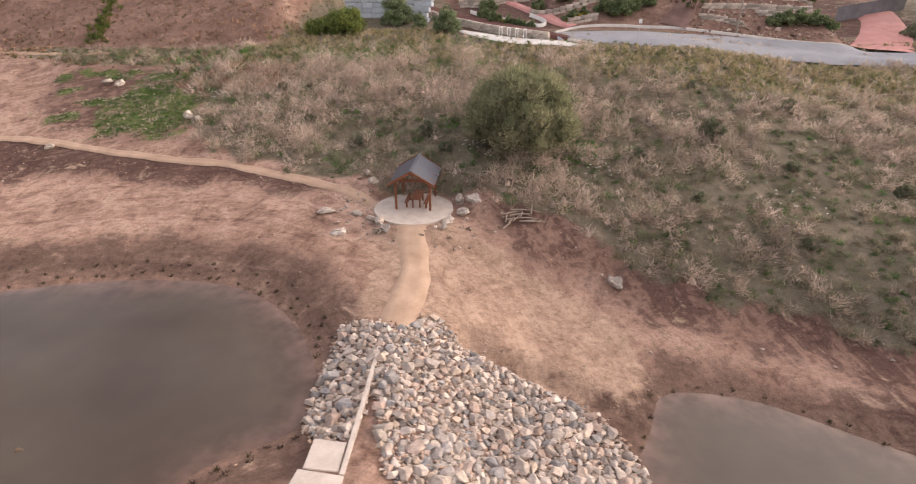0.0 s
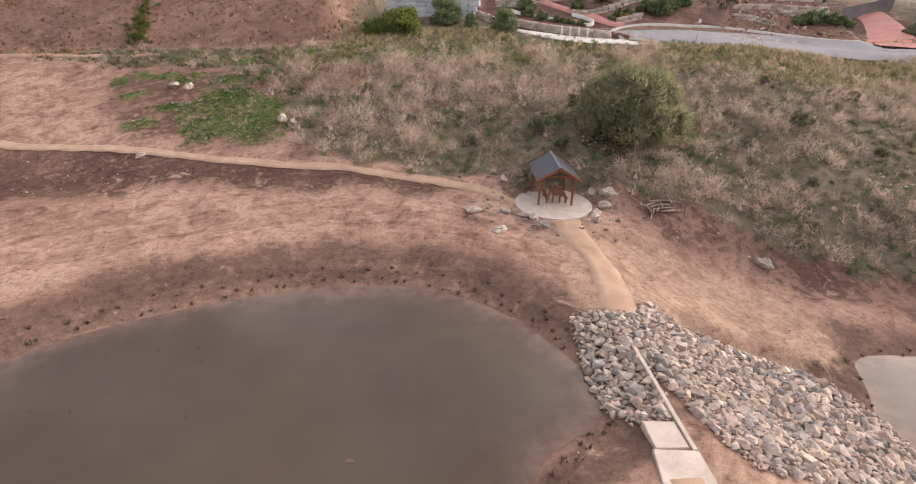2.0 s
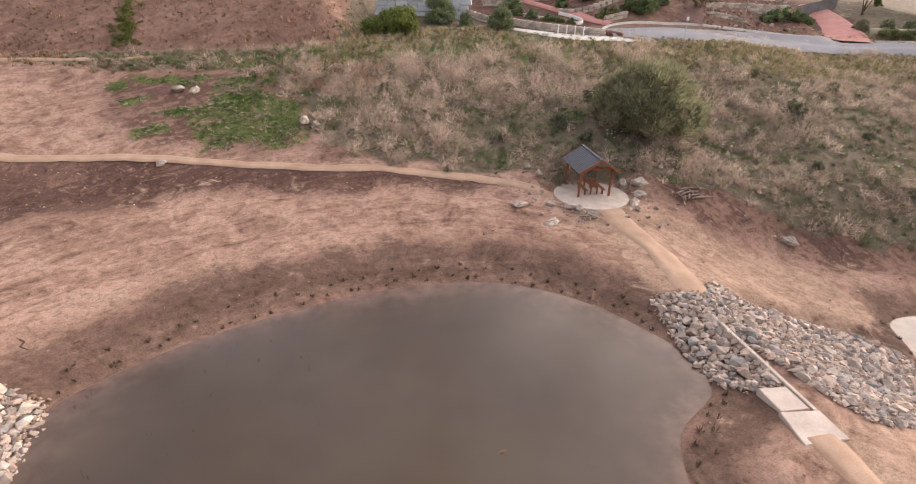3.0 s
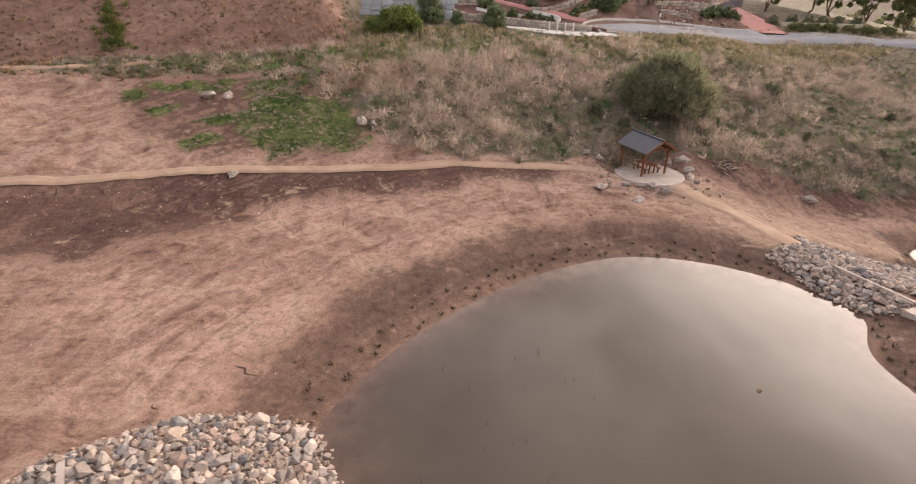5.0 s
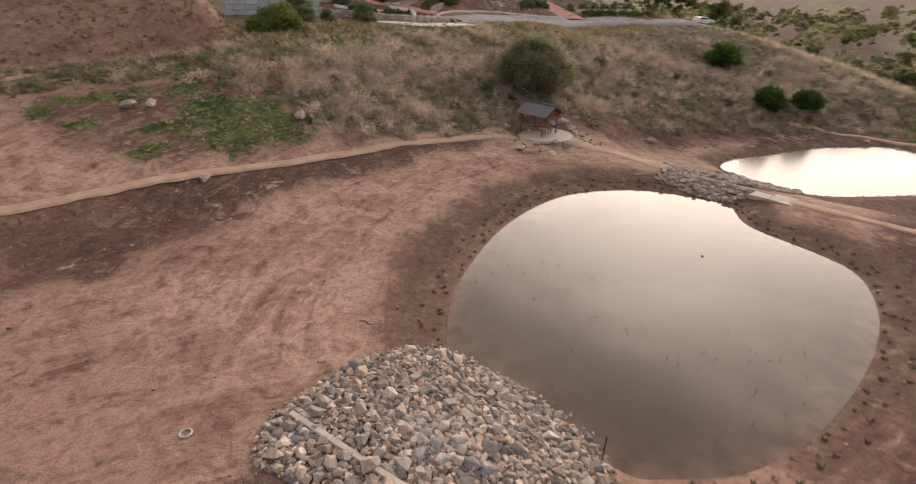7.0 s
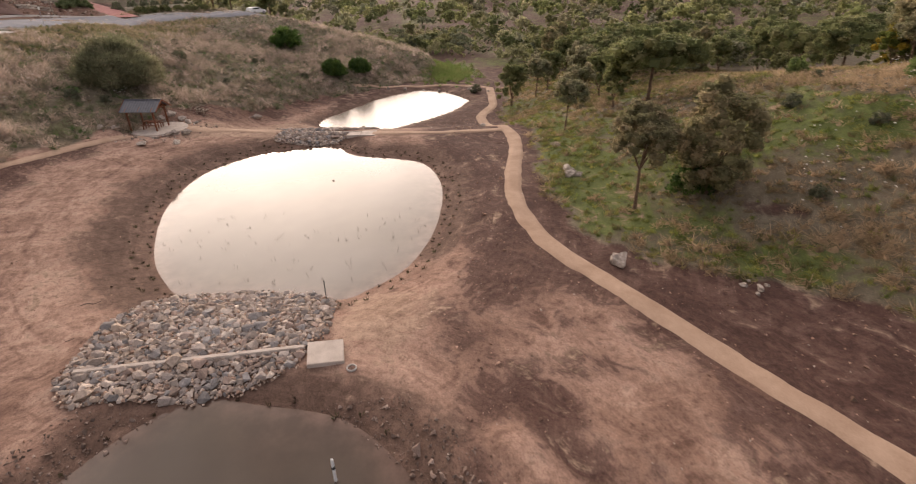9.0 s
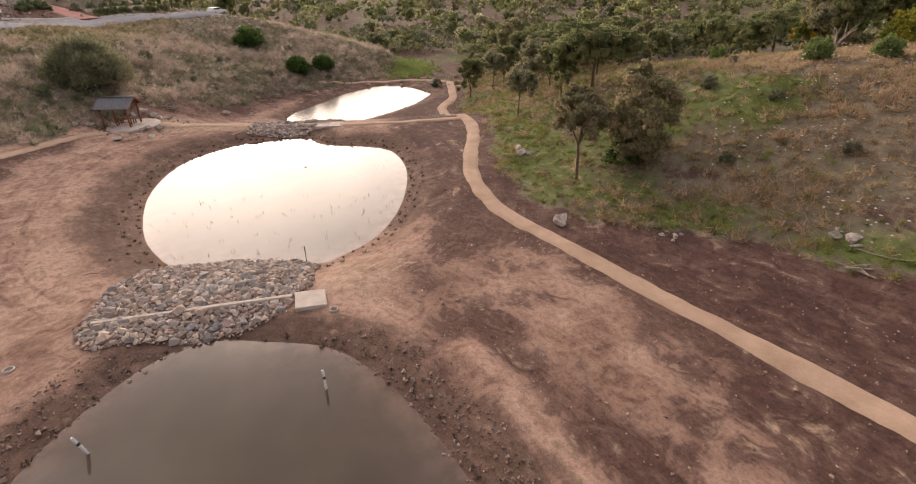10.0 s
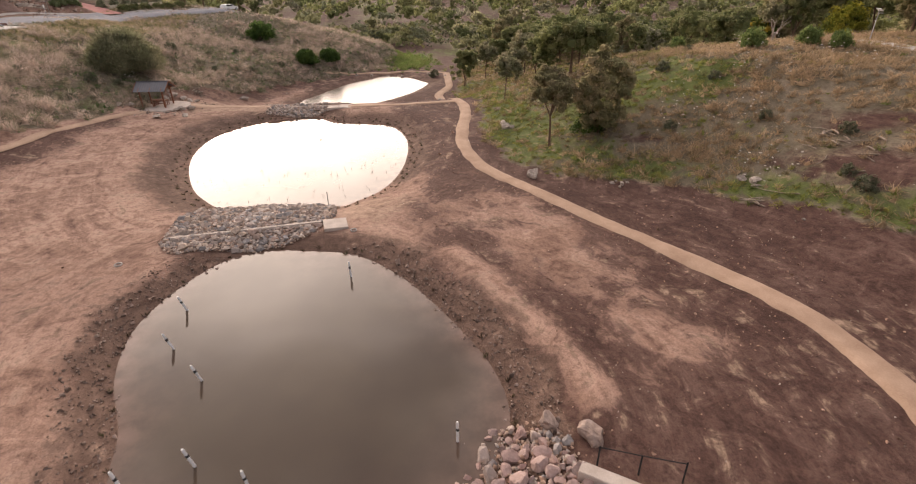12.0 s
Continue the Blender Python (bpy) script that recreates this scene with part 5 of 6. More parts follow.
gum_d = put(tree("spreading_tree", 6.8, 10.5, 0.2, OLIVE, "wide flat-crowned dark green tree with forked limbs", clumps=150, per=40, leaf=0.15, low=0.46, forks=8, lobes=5), -6.6, -18.2)
gum_e = put(tree("eucalypt_tree", 6.6, 5.0, 0.14, OLIVE * 0.95, "dense dark olive tree beside the sand trail", clumps=120, per=42, leaf=0.135, low=0.1, lobes=3), 17.0, -7.2)
for k, (src, x, y, s) in enumerate([(gum_c, 18.9, -11.3, 1.1), (gum_e, -5.1, -15.0, 0.85), (gum_c, 14.5, -17.4, 1.15), (gum_e, 36, -20.5, 1.2), (gum_d, 33.6, -26.8, 1.0), (gum_e, 64.8, -26, 1.4), (gum_b, 52, -22, 1.2), (gum_d, 44, -31, 0.95),
                                   (gum_e, 25, -14.5, 1.0), (gum_c, 28, -21, 1.2), (gum_d, 20, -25.5, 0.85), (gum_e, 6, -17, 0.9), (gum_d, 9, -25, 0.75), (gum_c, 2, -12.8, 0.9), (gum_e, 26, -33, 1.0), (gum_d, 56, -38, 1.1),
                                   (gum_e, 46, -43, 1.2), (gum_d, 66, -52, 1.1), (gum_e, 62, -60, 0.9), (gum_b, 30, -42, 1.0), (gum_e, 16, -38, 0.9), (gum_d, 18, -52, 1.0), (gum_e, 6, -47, 1.0), (gum_d, -4, -58, 1.1), (gum_e, 34, -56, 1.2),
                                   (gum_b, 8, -62, 1.2), (gum_d, 26, -66, 1.2), (gum_e, -12, -62, 1.1), (gum_d, 46, -66, 1.2), (gum_e, -18, -70, 1.2)]):
    again(src, x, y, 47 * k, s)
put(bush("shrub", 2.2, 3.4, FRESH * 0.8, "fresh green shrub at a tree's foot", "shrub", 40, 50, 0.13), -29.6, -12.2)


def far_woods(name, trees, near, reach, w0, w1, clumps, per, leaf, label):
    """Joined woods over the valley between two distances from the ponds."""
    d, a = rng.uniform(near ** 2, reach ** 2, trees) ** 0.5, rng.uniform(radians(-58), radians(36), trees)
    x, y = -75 + d * np.cos(a), 7 + d * np.sin(a)
    north, s = line_distance(x, y, LINE_N)
    thick = ease(-0.6, 0.3, waves(x, y, 34, 61) + 0.5 * waves(x, y, 12, 63)) * 0.9 + 0.1
    brow = (y < -14) & (x < 24) & (y > -48)
    gap = (y > -13) & (x < 76)
    keep = (north * s < -4) & ~gap & ~brow & (rng.uniform(0, 1, trees) < thick)
    x, y = x[keep], y[keep]
    vs, fs, ts, k = [], [], [], 0
    z = land(x, y)
    pal = np.concatenate([OLIVE * 0.9, OLIVE * 1.05, GUM * 0.95, GREYGREEN, OLIVE * 0.8])
    for i in range(len(x)):
        w = rng.uniform(w0, w1)
        h = w * rng.uniform(0.6, 0.95)
        c = crown_points(clumps, w * 1.05, h * 1.15, 0.1, 3, 0.6) + (x[i], y[i], z[i])
        c[:, 2] = np.maximum(c[:, 2], z[i] + 0.4)
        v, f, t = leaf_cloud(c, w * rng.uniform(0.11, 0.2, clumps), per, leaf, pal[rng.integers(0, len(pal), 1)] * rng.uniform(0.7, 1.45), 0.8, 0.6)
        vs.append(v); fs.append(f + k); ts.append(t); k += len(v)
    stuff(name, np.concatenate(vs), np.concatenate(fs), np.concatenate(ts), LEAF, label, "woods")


far_woods("valley_woods", 900, 112, 210, 3.4, 6.6, 24, 26, 0.21, "olive-green scrub and trees filling the valley")
far_woods("distant_woods", 1050, 205, 470, 5.5, 11.0, 13, 11, 0.6, "distant olive woods across the valley")
far_woods("valley_scrub", 3200, 108, 240, 1.4, 3.8, 6, 11, 0.2, "low grey-olive scrub between the valley trees")

DRY = np.array([(0.55, 0.45, 0.37), (0.50, 0.40, 0.325), (0.61, 0.50, 0.42), (0.45, 0.365, 0.29), (0.54, 0.43, 0.35)])
SAGE = np.array([(0.235, 0.24, 0.15), (0.20, 0.215, 0.125), (0.32, 0.28, 0.20), (0.38, 0.315, 0.23)])
YELLOW_WEED = np.array([(0.23, 0.25, 0.075), (0.30, 0.285, 0.10), (0.17, 0.205, 0.06), (0.13, 0.18, 0.05)])
WEED = np.array([(0.10, 0.19, 0.055), (0.13, 0.225, 0.065), (0.09, 0.155, 0.05)])


def cover(weights, x, y, weed=None):
    """Which palette each tuft takes, and its tint."""
    pal = [DRY, SAGE, WEED if weed is None else weed]
    w = np.stack(weights, -1)
    w = w / w.sum(-1, keepdims=True)
    r = rng.uniform(0, 1, len(x))
    k = (r[:, None] > np.cumsum(w, -1)[:, :2]).sum(-1)
    out = np.zeros((len(x), 3))
    for q in range(3):
        m = k == q
        out[m] = pal[q][rng.integers(0, len(pal[q]), m.sum())] * rng.uniform(0.72, 1.34, (m.sum(), 1))
    return k, out


def hillside(name, n, rect, which, label, size=(0.5, 1.1), per=20, width=0.03, shade=1.0, low=1.0, core=0.0, south=False):
    def chance(x, y):
        z, w = zones(x, y)
        return which(x, y, z, w)
    x, y = scatter(n, *rect, chance)
    z, w = zones(x, y)
    lump = 0.5 + 0.5 * waves(x, y, 11, 3.0)
    lump = ease(0.3, 0.7, lump + 0.25 * waves(x, y, 3.5, 5.0))
    east = ease(6, 16, x) * (y > 0)
    k, t = cover([0.08 + 1.1 * lump * (1 - z[:, 2]) * (1 - 0.45 * east), 0.28 + 0.75 * (1 - lump), 0.05 + 0.12 * (1 - lump) + 1.6 * z[:, 2]], x, y)
    if south:
        fresh, straw, _ = slope_cover(x, y)
        k, t = cover([0.10 + 1.3 * straw, 0.32 * (1 - straw), 0.05 + 1.6 * fresh ** 1.5], x, y, YELLOW_WEED)
        t = t * np.array([(0.76, 0.68, 0.55), (0.66, 0.63, 0.44), (1.12, 1.12, 0.9)])[k]
        t = 0.82 * t + 0.18 * t.mean(0)
    s = rng.uniform(*size, len(x)) * np.where(k == 2, 0.55, np.where(k == 1, 0.75, 1.0)) * np.interp(x, [2, 14], [1.0, 0.75]) ** (y > 0) * (0.75 + 0.5 * lump)
    north, side = line_distance(x, y, LINE_N)
    s = s * np.interp(north * side, [20, 25], [1.0, 0.55]) * np.interp(x, [-30, -28], [1, 1])
    t = t * np.where(y > 0, np.interp(x, [4, 14], [1.0, 0.90]), 1.0)[:, None]
    v, f, c = mounds(x, y, s, t * shade, per, width, 0.6 * low, core=core)
    stuff(name, v, f, c, GRASS, label, "grass")


hillside("dry_grass", 20000, (-46, 70, 4, 62), lambda x, y, z, w: z[:, 1] * (1 - w[:, 1]) * 0.95, "tall dry pinkish-beige grass and low scrub tussocks", (0.8, 2.2), 54, 0.0165, core=0.32)
hillside("hill_grass", 12500, (-75, -18, 52, 88), lambda x, y, z, w: np.maximum(z[:, 1] * 0.8, w[:, 1] * 0.45), "sparse dry tufts on the red-brown hill", (0.5, 1.1), 18, 0.026, np.array((0.78, 0.64, 0.54)), core=0.5)
hillside("slope_grass", 15500, (-62, 45, -48, -2), lambda x, y, z, w: z[:, 1] * (1 - 0.8 * slope_cover(x, y)[2]), "straw-coloured and green grass on the southern slope", (0.6, 1.5), 30, 0.022, 1.0, 0.62, 0.4, True)
hillside("green_weeds", 15000, (-44, -23, 42, 58), lambda x, y, z, w: ease(0.25, 0.7, z[:, 2]), "low bright green weeds in a damp hollow", (0.3, 0.6), 14, 0.03, 0.85, 0.3)

# young sedges planted along the waterlines
def sedges(outline, rows, level, label):
    line = curve_through(outline, 4, True)
    xs, ys = [], []
    mid = line.mean(0)
    seg = np.r_[0, np.cumsum(np.hypot(*np.diff(np.vstack([line, line[:1]]), axis=0).T))]
    ring = np.vstack([line, line[:1]])
    for off, gap in rows:
        s = np.arange(0, seg[-1], gap)
        s = s + rng.uniform(-0.45, 0.45, len(s))
        px, py = np.interp(s, seg, ring[:, 0]), np.interp(s, seg, ring[:, 1])
        d = np.stack([px, py], -1) - mid
        d /= np.linalg.norm(d, axis=1, keepdims=True)
        o = off + rng.uniform(-0.3, 0.3, len(s))
        xs.append(px + d[:, 0] * o); ys.append(py + d[:, 1] * o)
    x, y = np.concatenate(xs), np.concatenate(ys)
    t = np.array([(0.055, 0.042, 0.03), (0.08, 0.062, 0.04), (0.065, 0.062, 0.035)])[rng.integers(0, 3, len(x))]
    v, f, c = blades(x, y, rng.uniform(0.17, 0.38, len(x)), t * 1.3, 16, 0.03)
    stuff("sedge_seedlings", v, f, c, GRASS, label, "sedge")


sedges(POND_A, [(0.3, 1.5)], WATER_A, "dark young sedge clumps along the waterline")
sedges(POND_B, [(0.5, 1.0), (1.3, 1.2)], WATER_B, "dark young sedge clumps planted in rows round the pond")
sedges(POND_C, [(0.3, 1.2)], WATER_C, "dark young sedge clumps along the waterline")

# ---- gardens beyond the road ----
def stone_wall(points, courses, course, length, depth, mat, label, base_drop=0.15, level=None, name="stone"):
    """A wall of separate stones along a line; every stone is a part."""
    c = curve_through(points, 8)
    seg = np.r_[0, np.cumsum(np.hypot(*np.diff(c, axis=0).T))]
    mid = c[len(c) // 2]
    w = thing("retaining_wall", pose(mid[0], mid[1], ground_z(*mid)), label, "wall")
    bm = bmesh.new()
    box(bm, -0.5, 0.5, -0.5, 0.5, -0.5, 0.5, bevel=0.07)
    shape = bpy.data.meshes.new(name)
    bm.to_mesh(shape); bm.free()
    shape.materials.append(mat)
    for k in range(courses):
        s = rng.uniform(0, length * 0.5)
        while s < seg[-1]:
            ln = length * rng.uniform(0.8, 1.2)
            u = min(s + ln / 2, seg[-1])
            x, y = np.interp(u, seg, c[:, 0]), np.interp(u, seg, c[:, 1])
            x2, y2 = np.interp(min(u + 0.1, seg[-1]), seg, c[:, 0]), np.interp(min(u + 0.1, seg[-1]), seg, c[:, 1])
            x1, y1 = np.interp(u - 0.1, seg, c[:, 0]), np.interp(u - 0.1, seg, c[:, 1])
            z = (ground_z(x, y) if level is None else level) - base_drop + course * (k + 0.5)
            ob = new(name, shape)
            ob.parent = w
            ob.matrix_world = pose(x, y, z, rng.uniform(-2, 2), rng.uniform(-2, 2), math.degrees(math.atan2(y2 - y1, x2 - x1)) + rng.uniform(-2, 2)) @ Matrix.Diagonal((ln * 0.97, depth * rng.uniform(0.9, 1.1), course * 0.95, 1))
            s += ln
    return w


stone_wall([(-5.6, 74.2), (-3.2, 71.4), (0.0, 67.6), (3.2, 64.2), (6.4, 61.6), (8.6, 60.0)], 3, 0.32, 0.62, 0.4, GARDEN_STONE, "low dry stone wall of pale rubble above the apron")
stone_wall([(-16.8, 75.4), (-11, 73.6), (-5.2, 71.6)], 6, 0.62, 1.25, 0.7, BLOCK, "tall wall of large blue-grey concrete blocks", name="block")
stone_wall([(11.4, 66.3), (13, 66.7), (14.8, 67.0)], 2, 0.45, 0.75, 0.4, PALE_STONE, "low cream block wall holding a flower bed", name="block")
stone_wall([(-1.5, 78), (2, 77.2), (4.5, 78.8), (8, 79.5)], 3, 0.4, 0.7, 0.5, GARDEN_STONE, "rubble stone terrace wall in the garden")
stone_wall([(7.6, 72.5), (10, 70.6), (13, 70.2), (17, 71)], 2, 0.4, 0.8, 0.5, GARDEN_STONE, "pale stone terrace wall in the garden")
for k, (y, x0, x1) in enumerate([(66.0, 26.5, 31), (66.2, 33, 38), (68.0, 27.5, 39), (70.0, 27.5, 40), (72, 29, 41), (74, 30, 42), (76, 31, 43)]):
    stone_wall([(x0, y + 0.6), ((x0 + x1) / 2, y), (x1, y - 1.4)], 2, 0.32, 0.8, 0.5, GARDEN_STONE, "rough stone terrace edge on the rockery slope")
stone_wall([(49, 62.4), (54, 59.6), (60, 56.0)], 2, 0.4, 1.2, 0.35, CREAM_WALL, "low cream garden wall behind clipped hedges", name="block")

x, y = scatter(2600, 24, 43, 61, 78, lambda x, y: ease(63.5, 65, y + 0.35 * (x - 20)) * 0.6)
pal = np.array([(0.40, 0.30, 0.24), (0.30, 0.20, 0.15), (0.5, 0.42, 0.36), (0.22, 0.15, 0.12)])
tagged(new("rockery_rubble", rubble("rockery_rubble", x, y, rng.lognormal(math.log(0.24), 0.45, len(x)), pal[rng.integers(0, 4, len(x))])), "loose red and tan stones on the rockery slope", "rubble", kind="stuff")


def bike_rail(x, y, turn):
    z = ground_z(x, y) + 0.1
    t = thing("bike_rail", pose(x, y, z, 0, 0, turn), "white painted steel hoop on the apron", "bike rail", "bike rails")
    for sx in (-0.32, 0.32):
        tubes("post", [([(sx, 0, 0), (sx, 0, 0.5), (sx, 0, 0.92)], [0.04, 0.04, 0.04])], WHITE_PAINT, t)
    tubes("top_rail", [([(-0.32, 0, 0.9), (-0.2, 0, 0.97), (0.2, 0, 0.97), (0.32, 0, 0.9)], [0.04] * 4)], WHITE_PAINT, t)


for k in range(4):
    bike_rail(3.6 + k * 0.85, 61.9 - k * 0.5, 60)


def street_pole(x, y, height, r, mat, label, head=None, lean=0.0):
    t = thing("street_pole", pose(x, y, ground_z(x, y), lean, 0, 0), label, "pole")
    tubes("pole", [([(0, 0, -0.2), (0, 0, height * 0.5), (0, 0, height)], [r, r * 0.85, r * 0.7])], mat, t)
    bm = bmesh.new()
    if head == "sign":
        box(bm, -0.17, 0.17, -0.012, 0.012, height - 0.1, height + 0.3, bevel=0.01)
        part("sign_plate", bm, WHITE_PAINT, t)
    elif head == "panel":
        box(bm, -0.3, 0.3, -0.22, 0.22, 0, 0.05, pose(0, 0, height, 35, 0, 0))
        part("solar_panel", bm, WHITE_PAINT, t)
        bm = bmesh.new()
        box(bm, -0.08, 0.08, -0.5, 0, height - 0.35, height - 0.27, bevel=0.01)
        part("lamp_head", bm, GALV, t)
    else:
        box(bm, -r * 1.6, r * 1.6, -r * 1.6, r * 1.6, -0.05, 0.12)
        part("base_collar", bm, mat, t)
    return t


street_pole(30.0, 63.6, 7.5, 0.09, TIMBER_GREY, "slim pale timber power pole on the verge")
street_pole(17.4, 57.4, 2.3, 0.035, GALV, "thin galvanised post with small sign plate", "sign")
street_pole(-26.7, -42.4, 2.8, 0.06, GALV, "galvanised solar light pole beside the path", "panel", 0)


def parked_car(x, y, turn):
    z = ground_z(x, y) + 0.2
    t = thing("parked_car", pose(x, y, z, 0, 0, turn), "white station wagon parked on the roadside", "car")
    prof = [(-2.2, 0.35), (-2.25, 0.8), (-2.1, 1.0), (-1.9, 1.42), (-1.2, 1.5), (0.2, 1.48), (0.95, 1.05), (2.0, 0.9), (2.2, 0.7), (2.2, 0.35)]
    bm = bmesh.new()
    rows = [[bm.verts.new((px, sy * (0.86 if pz < 1.1 else 0.7), pz)) for px, pz in prof] for sy in (-1, 1)]
    bm.faces.new(rows[0]); bm.faces.new(rows[1][::-1])
    n = len(prof)
    for i in range(n):
        bm.faces.new((rows[0][i], rows[1][i], rows[1][(i + 1) % n], rows[0][(i + 1) % n]))
    bmesh.ops.recalc_face_normals(bm, faces=bm.faces[:])
    bmesh.ops.bevel(bm, geom=bm.edges[:], offset=0.05, segments=2, affect="EDGES")
    part("body", bm, WHITE_PAINT, t)
    for sy in (-1, 1):
        bm = bmesh.new()
        box(bm, -1.7, 0.3, sy * 0.8 - 0.03, sy * 0.8 + 0.03, 1.05, 1.36, bevel=0.02)
        part("side_window", bm, GLASS, t)
        for px in (-1.4, 1.4):
            bm = bmesh.new()
            bmesh.ops.create_cone(bm, cap_ends=True, segments=20, radius1=0.32, radius2=0.32, depth=0.2, matrix=pose(px, sy * 0.8, 0.32, 90, 0, 0))
            wheel = part("wheel", bm, RUBBER, t)
            bm = bmesh.new()
            bmesh.ops.create_cone(bm, cap_ends=True, segments=16, radius1=0.2, radius2=0.2, depth=0.23, matrix=pose(px, sy * 0.8, 0.32, 90, 0, 0))
            part("rim", bm, GALV, wheel, "grey metal wheel rim")
    bm = bmesh.new()
    beam(bm, (0.3, 0, 1.44), (0.9, 0, 1.12), 1.3, 0.04)
    part("windscreen", bm, GLASS, t)


parked_car(66.3, 42.8, -28)

# garden shrubs and trees
g1 = put(bush("shrub", 3.0, 5.6, FRESH * (2.0, 1.45, 1.7), "broad bright green shrub at the slope's top", "shrub", 90, 80, 0.13), -14.6, 66.0)
again(g1, -17.6, 65.6, 70, 0.65)
g2 = put(bush("shrub", 3.9, 4.2, GREYGREEN * (1.0, 1.15, 0.95), "rounded grey-green shrub before a block wall", "shrub", 80, 75, 0.12), -9.0, 70.2)
again(g2, -6.0, 68.4, 30, 0.5); again(g2, -2.6, 65.0, 120, 0.8)
g3 = put(bush("shrub", 1.2, 1.9, GREYGREEN * (0.9, 1.05, 0.8), "low clipped garden shrub in red mulch", "shrub", 40, 45, 0.09, "garden shrubs"), 5.0, 68.4)
for k, (px, py, s) in enumerate([(6.2, 67.6, 0.8), (3.2, 70.2, 1.1), (1.8, 72.0, 1.2), (7.4, 67.0, 0.7), (11.6, 67.6, 0.7), (12.6, 68.0, 0.9), (13.8, 68.2, 0.8), (16.4, 68.4, 1.6), (18.0, 67.8, 1.8), (19.4, 68.8, 1.5), (21.4, 69.6, 1.2),
                                 (34.5, 64.6, 1.1), (35.8, 64.6, 1.3), (37.4, 64.4, 1.4), (38.8, 64.0, 1.3), (40.4, 63.8, 1.0), (26.5, 73, 1.2), (36, 71, 1.0), (2.5, 76, 1.4), (9, 74, 1.2), (12, 73, 1.5), (14.6, 75, 1.7)]):
    again(g3, px, py, 50 * k, s)
g4 = put(bush("flowering_shrub", 0.8, 1.3, YELLOW, "low shrub thick with yellow flowers", "shrub", 30, 40, 0.07, "yellow flowers"), 12.8, 67.4)
for k, (px, py, s) in enumerate([(13.6, 67.6, 0.9), (4.2, 68.8, 0.8), (6.6, 68.2, 0.7), (11.9, 67.1, 0.7)]):
    again(g4, px, py, 60 * k, s)
g5 = put(bush("hedge", 1.3, 3.2, OLIVE * 0.8, "clipped dark green hedge behind the kerb", "hedge", 60, 50, 0.1, "hedges", True), 49.6, 59.6)
for k, (px, py) in enumerate([(51.8, 58.4), (54.0, 57.0), (56.4, 55.4), (58.6, 53.8), (60.8, 52.0)]):
    again(g5, px, py, 35 * k, 0.95)
g6 = put(bush("shrub", 1.6, 2.4, GREYGREEN * 1.2, "rounded pale grey-green garden shrub", "shrub", 40, 45, 0.1, "pale garden shrubs"), 52.0, 62.2)
for k, (px, py) in enumerate([(54.4, 61.0), (56.6, 59.8), (58.8, 58.6), (61, 57.0), (49.5, 63.8)]):
    again(g6, px, py, 70 * k, 0.95)
g7 = put(tree("garden_tree", 6.5, 5.5, 0.18, OLIVE * 0.75, "dense dark green garden tree", clumps=80, per=32, leaf=0.2, low=0.0, group="garden trees", lobes=2), -20.5, 77)
for k, (px, py, s) in enumerate([(-25, 82, 1.1), (21.2, 70.4, 0.75), (26.2, 67.6, 0.55), (29.2, 72.6, 0.7), (19, 76, 1.0), (56, 70, 1.2), (62, 66, 1.2), (68, 60, 1.3), (74, 56, 1.2), (80, 52, 1.3), (64, 74, 1.4), (72, 68, 1.4), (88, 60, 1.5), (69.5, 37.5, 0.6),
                                 (41.5, 72, 0.6), (47, 80, 1.1), (-2, 84, 0.8), (8, 84, 0.9), (34, 82, 1.0), (96, 48, 1.3)]):
    again(g7, px, py, 53 * k, s)
fence = thing("garden_fence", pose(51, 74, ground_z(51, 74)), "grey boarded fence at the driveway's head", "fence")
for k in range(24):
    px, py = 45.6 + k * 0.42, 71.6 + k * 0.12
    bm = bmesh.new()
    zz = ground_z(px, py)
    box(bm, -0.2, 0.2, -0.02, 0.02, zz - 0.2 - ground_z(51, 74), zz + 1.7 - ground_z(51, 74), pose(px - 51, py - 74, 0, 0, 0, 16))
    part("board", bm, DARK_FENCE, fence)

# bright wattles and shrubs along the far track
w1 = put(tree("wattle_tree", 5.0, 5.5, 0.12, YELLOW, "wattle with yellow blossom beside the track", clumps=80, per=50, leaf=0.18, low=0.1), -1.0, -50.0)
again(w1, 6.0, -56.0, 80, 0.6)
s1 = put(bush("sage_bush", 0.9, 1.5, GREYGREEN * 0.75, "grey-green saltbush among dry grass", "bush", 26, 34, 0.07, "saltbushes"), 13.5, 39.5)
for k, (px, py, s) in enumerate([(19.5, 41.5, 1.7), (24, 37, 0.9), (12, 45, 0.9), (-3, 44, 1.3), (-1.5, 41.5, 1.0), (1, 47.5, 0.9), (-9, 43.5, 1.0), (-14, 46.5, 0.9), (20, 48, 0.8), (27, 45, 1.1), (16.5, 34.5, 0.9), (8, 37.5, 0.8), (30, 34, 1.0), (22, 30, 0.8),
                                 (35, 27, 0.9), (-18, 52, 0.9), (-6, 50, 1.0), (-21.5, 45.5, 0.7), (46, 25, 1.0), (29, 26, 0.9), (-34, -18, 1.0), (-38, -24, 0.9), (-24, -22, 1.2), (-44, -26, 1.0), (-50, -22.5, 1.2), (-48, -23, 0.9), (-30, -24, 1.0), (-20, -14, 1.0), (-18, -28, 0.9)]):
    again(s1, px, py, 67 * k, s)

